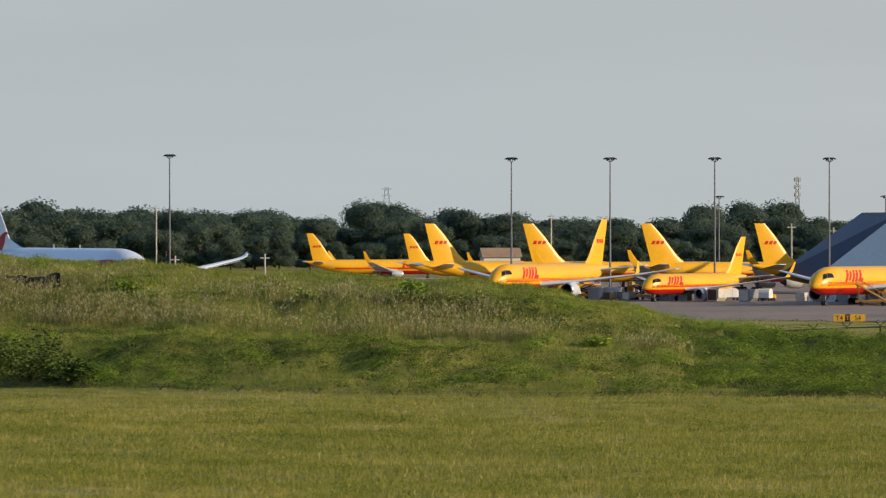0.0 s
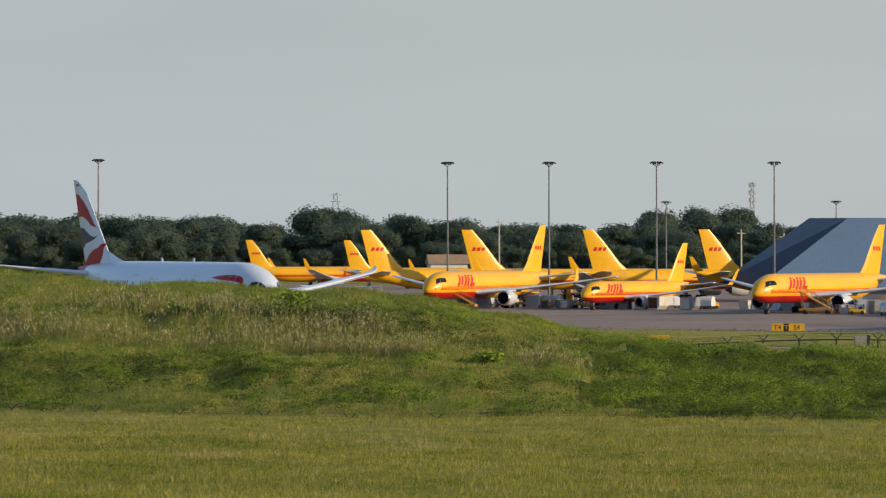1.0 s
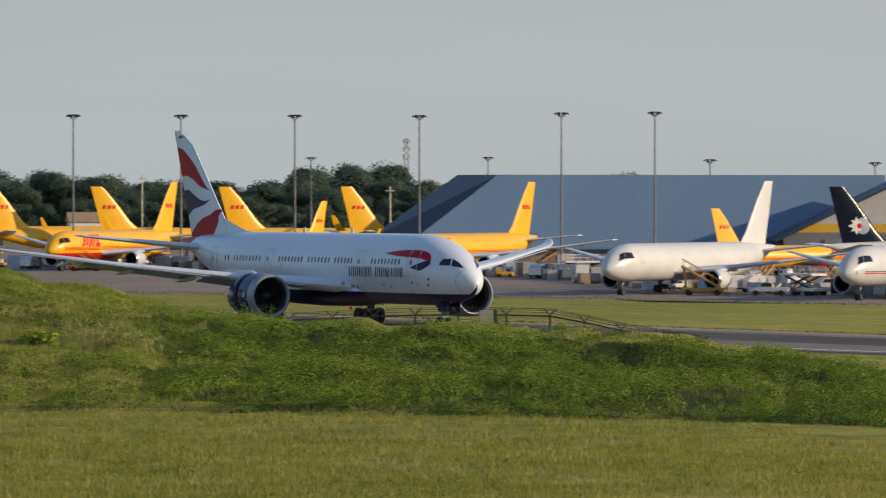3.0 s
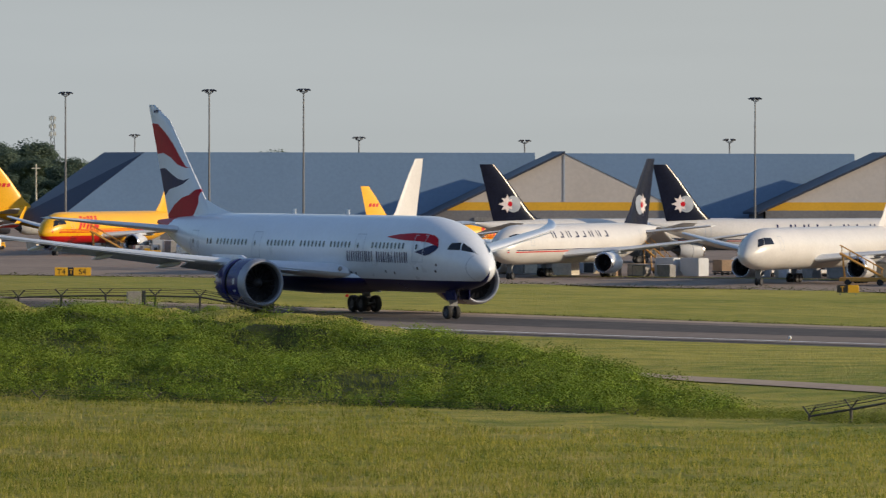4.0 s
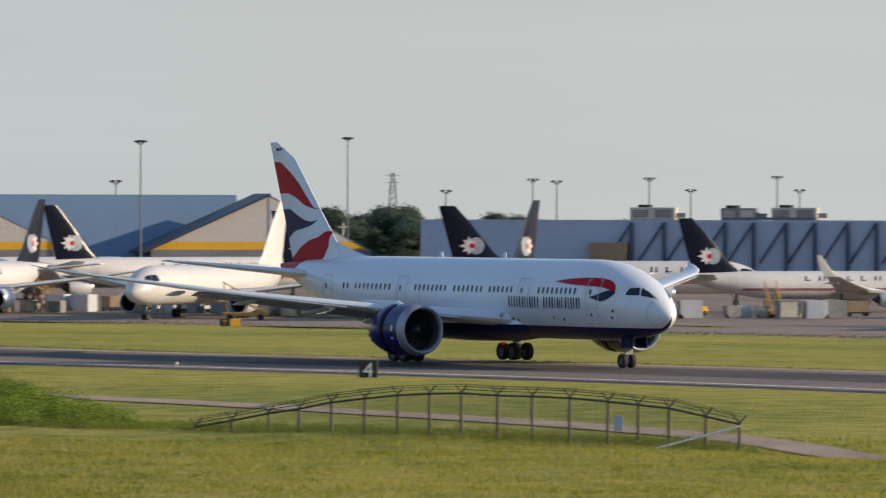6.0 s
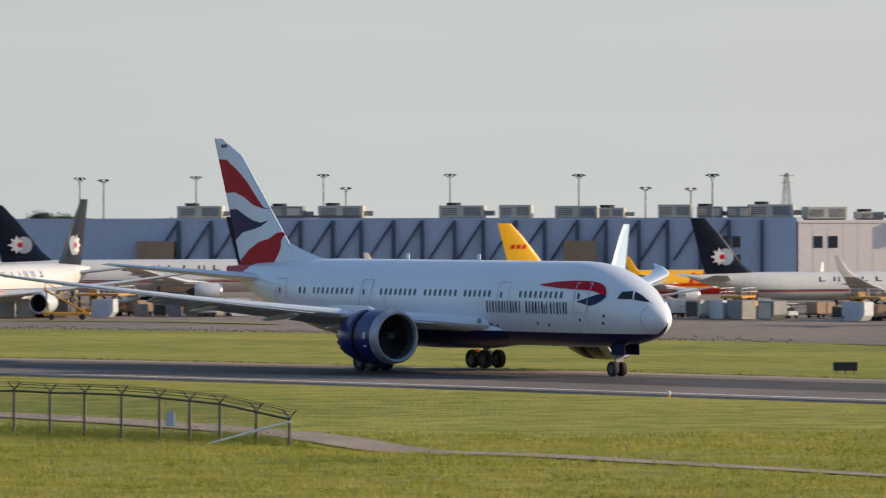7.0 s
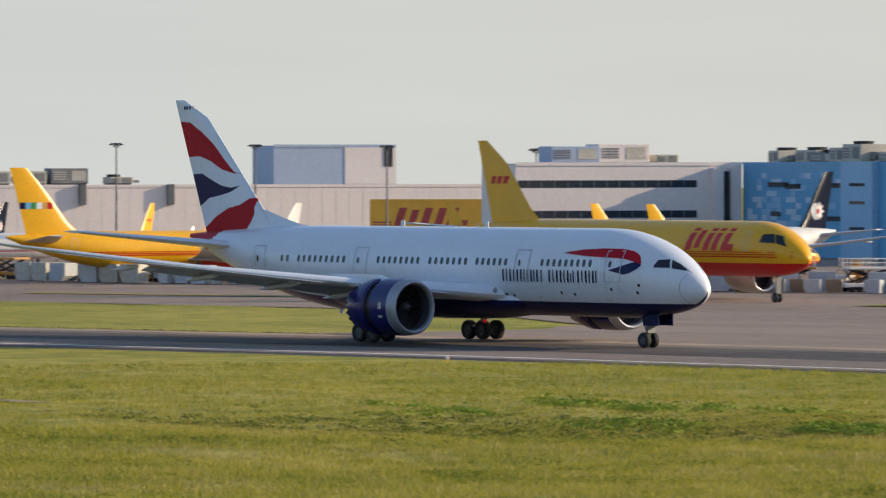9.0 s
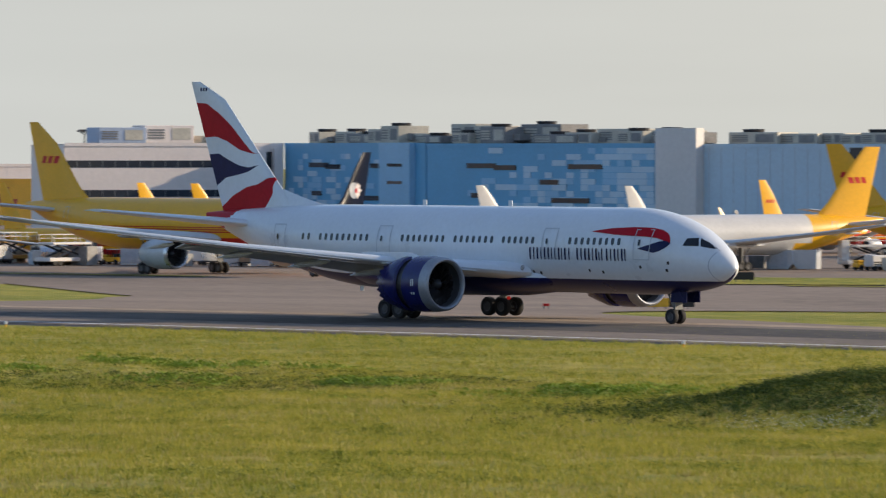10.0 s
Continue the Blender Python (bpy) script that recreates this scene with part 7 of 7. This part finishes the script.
def clumps(name, px, py, radius, tall, k, leaf0, leaf1, material, label, seed):
    """Leafy mounds: each a low dome of small leaves that face outward and up."""
    g = np.random.RandomState(seed)
    n = len(px)
    size = g.uniform(0.6, 1.4, n)
    rr, hh = np.repeat(radius * size, k), np.repeat(tall * size * g.uniform(0.7, 1.3, n), k)
    u, w = g.uniform(0, math.tau, n * k), np.arccos(g.uniform(0.05, 1, n * k))
    q = g.uniform(0.75, 1.12, n * k)
    x, y = np.repeat(px, k) + rr * q * np.sin(w) * np.cos(u), np.repeat(py, k) + rr * q * np.sin(w) * np.sin(u)
    z = heights(x, y) + hh * q * np.cos(w)
    out = np.stack([np.sin(w) * np.cos(u), np.sin(w) * np.sin(u), np.cos(w)], 1) + g.uniform(-0.32, 0.32, (n * k, 3))
    e1 = np.cross(out, g.uniform(-1, 1, (n * k, 3)))
    e1 /= np.linalg.norm(e1, axis=1)[:, None] + 1e-6
    e2 = np.cross(out, e1)
    e2 /= np.linalg.norm(e2, axis=1)[:, None] + 1e-6
    s = g.uniform(leaf0, leaf1, n * k)[:, None]
    c = np.stack([x, y, z], 1)
    v = np.stack([c - e1 * s, c + e1 * s * 0.9 + e2 * s * 0.3, c + e2 * s * 1.5], 1)
    return tri_mesh(name, v, material, label, "weeds")


gr = np.random.RandomState(4)
foot = lambda x: np.interp(x, [p[0] for p in BANK_FOOT], [p[1] for p in BANK_FOOT])
crest = lambda x: np.interp(x, [p[0] for p in BANK_TOP], [p[1] for p in BANK_TOP])
# the near field: short grass in uneven patches, straw tips, green clover
az, d = np.radians(gr.uniform(-6, 37, 170000)), 175 + 165 * gr.uniform(0, 1, 170000) ** 0.9
fx, fy = d * np.sin(az), d * np.cos(az)
fx, fy = np.concatenate([fx, gr.uniform(-45, 45, 50000)]), np.concatenate([fy, gr.uniform(190, 380, 50000)])
nx, ny = gr.uniform(52, 130, 110000), 112 + 125 * gr.uniform(0, 1, 110000) ** 1.3
fx, fy = np.concatenate([fx, nx]), np.concatenate([fy, ny])
order = np.argsort(ROAD_ARR[:, 1])
road_d = np.where((fy > 252) & (fy < 478), np.abs(fx - np.interp(fy, ROAD_ARR[order, 1], ROAD_ARR[order, 0])) * 0.9, 99)
keep = ((fy < foot(fx) + 1.0) | (crest(fx) < 1.0)) & (road_d > 0.6 + np.clip((fy - 262) / 45, 0, 1.9))
fx, fy = fx[keep], fy[keep]
tone = waves(fx, fy, 0.45, 3) + 0.6 * waves(fx, fy, 1.6, 4)
short, straw, lush = tone < 0.95, (tone > 0.1) & (gr.uniform(0, 1, len(fx)) < 0.28), tone < -0.55
east = fx + gr.normal(0, 9, len(fx)) > 46
blades("field_grass", fx[short & ~east], fy[short & ~east], 4, 0.10, 0.32, 0.012, 0.028, 0.22, BLADES, "uneven rough field grass with straw-coloured tips", 1)
blades("mown_grass", fx[short & east], fy[short & east], 4, 0.09, 0.28, 0.012, 0.028, 0.22, MOWN, "bright mown field grass with dry tips", 17)
blades("straw_tufts", fx[straw], fy[straw], 3, 0.16, 0.38, 0.010, 0.022, 0.2, STRAW, "pale straw-coloured grass tufts in the field", 7)
clumps("clover_patches", fx[lush][::4], fy[lush][::4], 0.34, 0.24, 16, 0.02, 0.045, MID_WEEDS, "dark green clover patches in the field", 8)
# the bank: leafy weeds in mounds below, grass above
bx, s = gr.uniform(-60, 66, 90000), gr.uniform(0.0, 1.15, 90000)
by = foot(bx) + s * 58
patch = waves(bx, by, 0.30, 11) + 0.5 * waves(bx, by, 1.0, 12)
thick = np.where(bx > 14 + 8 * patch, 0.95 - 0.5 * (s > 0.9), np.where(s < 0.26, -0.1, np.where(s < 0.46, -0.35, -0.6)))
live = crest(bx) > 0.45
keep = live & (patch + thick > gr.uniform(0.0, 1.3, len(bx))) & (gr.uniform(0, 1, len(bx)) < 0.27)
# low dark leaves give the shadow gaps between the lit mounds
clumps("bank_shade_leaves", bx[keep], by[keep], 0.8, 0.14, 20, 0.04, 0.09, DARK_SHADE_WEEDS, "dark leaves standing in for shade between the bank weeds", 19)
clumps("bank_weeds", bx[keep][::6], by[keep][::6], 0.95, 0.75, 230, 0.03, 0.062, WEEDS, "rank green leafy weeds in mounds on the bank", 2)
keep = live & (s < 0.30 + 0.5 * (bx > 20)) & (patch > -0.5) & (gr.uniform(0, 1, len(bx)) < 0.005 + 0.019 * (bx > 15))
clumps("bank_thickets", bx[keep], by[keep], 1.1, 0.95, 260, 0.03, 0.068, MID_WEEDS, "rounded deep green thickets on the bank", 18)
keep = live & (gr.uniform(0, 1, len(bx)) < np.where(bx > 20, 0.30, np.where(patch + thick > 0.4, 0.5, 0.85)))
blades("bank_grass", bx[keep], by[keep], 5, 0.14, 0.40, 0.010, 0.026, 0.3, BANK_BLADES, "green grass on the bank, yellowing in places", 3)
keep = live & (patch < 0.1) & (s > 0.24) & (bx < 22) & (s < 0.9) & (gr.uniform(0, 1, len(bx)) < 0.16)
blades("bank_straw", bx[keep], by[keep], 4, 0.2, 0.5, 0.010, 0.02, 0.3, STRAW, "straw-coloured grass tufts on the bank", 9)
# dry stalks on the upper slope, thickest above the ledge
sx, s = gr.uniform(-52, 18, 11000), 0.47 + 0.36 * gr.uniform(0, 1, 11000) ** 1.3
sy = foot(sx) + s * 58
keep = (gr.uniform(-0.8, 1.3, len(sx)) < waves(sx, sy, 0.35, 21)) & (sx < 16 - (s - 0.46) * 60)
sx, sy = sx[keep], sy[keep]
blades("dry_stalks", sx, sy, 3, 0.7, 1.5, 0.010, 0.020, 0.25, DRY_STALKS, "tall dry brown weed stalks on the bank", 4)
ax, ay = sx + gr.uniform(-0.3, 0.3, len(sx)), sy
blades("seed_heads", ax, ay, 3, 0.12, 0.26, 0.024, 0.042, 0.05, SEED_HEADS, "pale seed heads on the weed stalks", 14, heights(ax, ay) + gr.uniform(0.35, 1.05, len(ax)))
# shade in the hollows of the bank, laid in as dark growth
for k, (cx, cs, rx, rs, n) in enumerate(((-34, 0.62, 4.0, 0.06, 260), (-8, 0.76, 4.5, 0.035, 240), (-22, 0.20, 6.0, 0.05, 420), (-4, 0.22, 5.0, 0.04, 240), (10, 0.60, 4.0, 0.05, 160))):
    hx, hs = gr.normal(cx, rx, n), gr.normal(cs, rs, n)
    clumps("hollow_shade_growth", hx, foot(hx) + 58 * hs, 0.42, 0.20, 30, 0.022, 0.055, DARK_SHADE_WEEDS, "dark growth standing in for shade in a bank hollow", 50 + k)
# dark weeds as the ledge's broken shade line, and as shade on the upper slope
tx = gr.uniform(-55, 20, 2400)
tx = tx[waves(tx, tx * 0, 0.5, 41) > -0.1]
clumps("ledge_shade_weeds", tx, foot(tx) + 58 * (0.425 + gr.normal(0, 0.008, len(tx))), 0.32, 0.36, 22, 0.025, 0.055, DARK_SHADE_WEEDS, "dark weeds standing in for the shade under the bank ledge", 42)
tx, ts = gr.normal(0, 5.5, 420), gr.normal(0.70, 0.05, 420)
clumps("upper_shade_growth", tx, foot(tx) + 58 * (ts - 0.006 * tx), 0.45, 0.32, 20, 0.04, 0.08, DARK_SHADE_WEEDS, "dark growth standing in for shade on the upper bank", 43)
# rough weeds: along the fence; on berm and in swale darkened for shade too
wx, wy = gr.normal(121, 6, 2600), gr.normal(174, 6, 2600)
clumps("berm_weeds", wx, wy, 0.34, 0.34, 30, 0.025, 0.06, DARK_SHADE_WEEDS, "weedy growth on a low berm, dark also for its shaded side", 5)
qx, qy = gr.uniform(96, 130, 1500), gr.normal(0, 8.0, 1500)
clumps("swale_weeds", qx, 238 - (qx - 96) * 0.55 + qy, 0.55, 0.15, 26, 0.03, 0.06, DARK_SHADE_WEEDS, "rough weeds in a shallow swale, dark also for its shade", 15)
fx2 = gr.uniform(108, 119, 420)
clumps("white_flowers", fx2, 165 + (fx2 - 108) * 0.1 + gr.normal(0, 1.2, 420), 0.14, 0.55, 6, 0.012, 0.03, FLOWER, "small white wild flowers before the berm", 16)
hx = gr.uniform(54, 90, 2600)
hy = 356 - (hx - 56) * 1.28 + gr.normal(0, 2.6, 2600)
keep = np.abs(hx - np.interp(hy, ROAD_ARR[order, 1], ROAD_ARR[order, 0])) > 3.2
hx, hy = hx[keep], hy[keep]
clumps("fence_weeds", hx, hy, 0.36, 0.34, 30, 0.02, 0.05, BANK_BLADES, "rank weeds along the airfield fence", 6)


# dark fringes where pavements meet grass; by the runway for the turf lip's shade
edge = [(p.x + n.x * 30.5, p.y + n.y * 30.5) for p, n in curve_points(RUNWAY_KEYS, 0.14) if -70 < p.x < 138]
blades("runway_edge_shade", np.array([e[0] for e in edge]), np.array([e[1] for e in edge]), 7, 0.14, 0.36, 0.03, 0.07, 0.14, SHADE_FRINGE, "dark grass standing in for the turf edge's shade along the runway", 31)
edge = [(p.x - n.x * 0.6, p.y - n.y * 0.6) for p, n in curve_points(INFIELD_KEYS, 0.6) if 0 < p.x < 228]
clumps("apron_fringe", np.array([e[0] for e in edge]), np.array([e[1] for e in edge]), 0.45, 0.40, 10, 0.06, 0.12, SHADE_FRINGE, "dark grass fringe along the apron", 32)


def shrub(x, y, w, h, seed, label, n=900, leaf=WEEDS):
    g = random.Random(seed)
    t = thing("shrub", label, "shrub", "shrubs on the bank")
    z0 = float(heights(np.array([x]), np.array([y]))[0])
    bm = bmesh.new()
    for k in range(6):
        a = g.random() * math.tau
        tube(bm, (x, y, z0 - 0.2), (x + 0.6 * w * math.cos(a), y + 0.4 * w * math.sin(a), z0 + h * 0.7), 0.05, 5, 0.015)
    part("stems", bm, BARK, t)
    verts, faces = [], []
    lobes = [(g.uniform(-w, w) * 0.7, g.uniform(-w, w) * 0.4, h * g.uniform(0.25, 0.7), g.uniform(0.3, 0.5)) for _ in range(9)]
    for _ in range(n):
        cx, cy, cz, rr = g.choice(lobes)
        u, q = g.random() * math.tau, g.uniform(-1, 1)
        k = g.uniform(0.6, 1.1)
        p = Vector((x + cx + rr * w * k * math.cos(u) * math.sqrt(1 - q * q), y + cy + rr * w * k * math.sin(u) * math.sqrt(1 - q * q), z0 + max(0.05, cz + rr * h * k * q)))
        s = g.uniform(0.06, 0.14)
        o = Vector((g.uniform(-1, 1), g.uniform(-1, 1), g.uniform(-0.4, 1))).normalized().to_track_quat("Z", "Y")
        b = len(verts)
        verts += [tuple(p + o @ Vector(c)) for c in ((-s, -s * 0.5, 0), (s, -s * 0.5, 0), (s, s * 0.5, 0.02), (-s, s * 0.5, 0))]
        faces.append((b, b + 1, b + 2, b + 3))
    raw("leaves", verts, faces, leaf, t)


# rank growth along the shallow swale
g_ = np.random.RandomState(61)
along_ = g_.uniform(0, 1, 1300)
sx = np.interp(along_, [0, 0.35, 0.7, 1], [118, 124.5, 120, 125]) + g_.normal(0, 3.4, 1300)
sy = np.interp(along_, [0, 0.35, 0.7, 1], [250, 232, 212, 200]) + g_.normal(0, 4.2, 1300)
patchy = waves(sx, sy, 0.30, 3) > 0.15
clumps("swale_weeds", sx[patchy], sy[patchy], 0.8, 0.26, 34, 0.05, 0.12, WEEDS, "patchy green weeds along a shallow swale", 62)

shrub(-33.5, 392, 3.6, 3.2, 1, "dense dark green shrub at the bank foot", 2200, DARK_SHADE_WEEDS)
shrub(-37.5, 394, 3.0, 3.4, 2, "dense dark green shrub at the bank foot", 2000, DARK_SHADE_WEEDS)
shrub(-30.5, 390, 2.0, 1.8, 3, "dense dark green shrub at the bank foot", 1200, DARK_SHADE_WEEDS)
shrub(-6.0, 424, 1.5, 1.6, 4, "small bushy shrub on the bank top", 700)
shrub(-14.0, 424, 1.0, 1.1, 5, "small bushy shrub on the bank top", 400)
shrub(8.0, 402, 1.2, 0.9, 6, "low leafy shrub on the bank slope", 400)
shrub(-28.0, 428, 1.0, 1.0, 7, "small bushy shrub on the bank top", 400)
# slumped black fabric on the crest
fab = thing("silt_fabric", "slumped black silt fabric on the bank crest", "fabric")
bm = bmesh.new()
top, low = [], []
for k in range(15):
    x = -39.6 + k * 0.42
    y = 432 + 0.25 * math.sin(k * 1.1)
    z0 = float(heights(np.array([x]), np.array([y]))[0])
    hgt = 0.15 + 1.10 * (k / 14) ** 0.8 + 0.06 * math.sin(k * 2.1)
    for dy, ring in ((-0.12, low), (0.12, top)):
        ring.append((bm.verts.new((x, y + dy, z0 - 0.1)), bm.verts.new((x, y + dy * 0.5, z0 + hgt))))
for k in range(14):
    for ring in (low, top):
        bm.faces.new((ring[k][0], ring[k + 1][0], ring[k + 1][1], ring[k][1]))
    bm.faces.new((low[k][1], low[k + 1][1], top[k + 1][1], top[k][1]))
for k in (0, 14):
    bm.faces.new((low[k][0], low[k][1], top[k][1], top[k][0]))
part("cloth", bm, CLOTH_BLACK, fab)

# ------------------------------------------------------------------ movement


def motions():
    # seconds, x, y, height, heading
    rows = [
        (0.0, -49.74, 685.22, 1.39, -65.57),
        (0.5, -36.69, 658.21, 1.07, -65.42),
        (1.0, -22.58, 631.42, 0.98, -65.38),
        (1.5, -8.75, 603.78, 0.87, -65.33),
        (2.0, 4.92, 578.75, 0.68, -65.12),
        (2.2, 9.95, 573.58, 0.62, -64.65),
        (3.3, 39.74, 563.23, 0.40, -66.13),
        (3.5, 45.07, 556.22, 0.40, -66.60),
        (4.0, 58.19, 540.03, 0.40, -67.54),
        (4.5, 70.62, 523.10, 0.40, -68.38),
        (5.0, 82.93, 506.03, 0.40, -69.29),
        (5.5, 94.80, 488.64, 0.47, -70.33),
        (6.0, 106.26, 469.99, 0.48, -71.20),
        (6.2, 110.83, 462.75, 0.52, -71.61),
        (7.3, 134.57, 421.41, 0.40, -73.50),
        (7.5, 138.40, 412.75, 0.40, -73.84),
        (8.0, 147.09, 390.06, 0.40, -74.70),
        (8.5, 155.41, 368.82, 0.40, -75.72),
        (9.0, 164.12, 348.70, 0.40, -76.80),
        (9.5, 174.01, 331.33, 0.40, -78.03),
        (10.0, 182.63, 312.40, 0.40, -79.03),
    ]
    walk(hero, [(t, pose(x, y, z, 0, 0, a)) for t, x, y, z, a in rows])


motions()
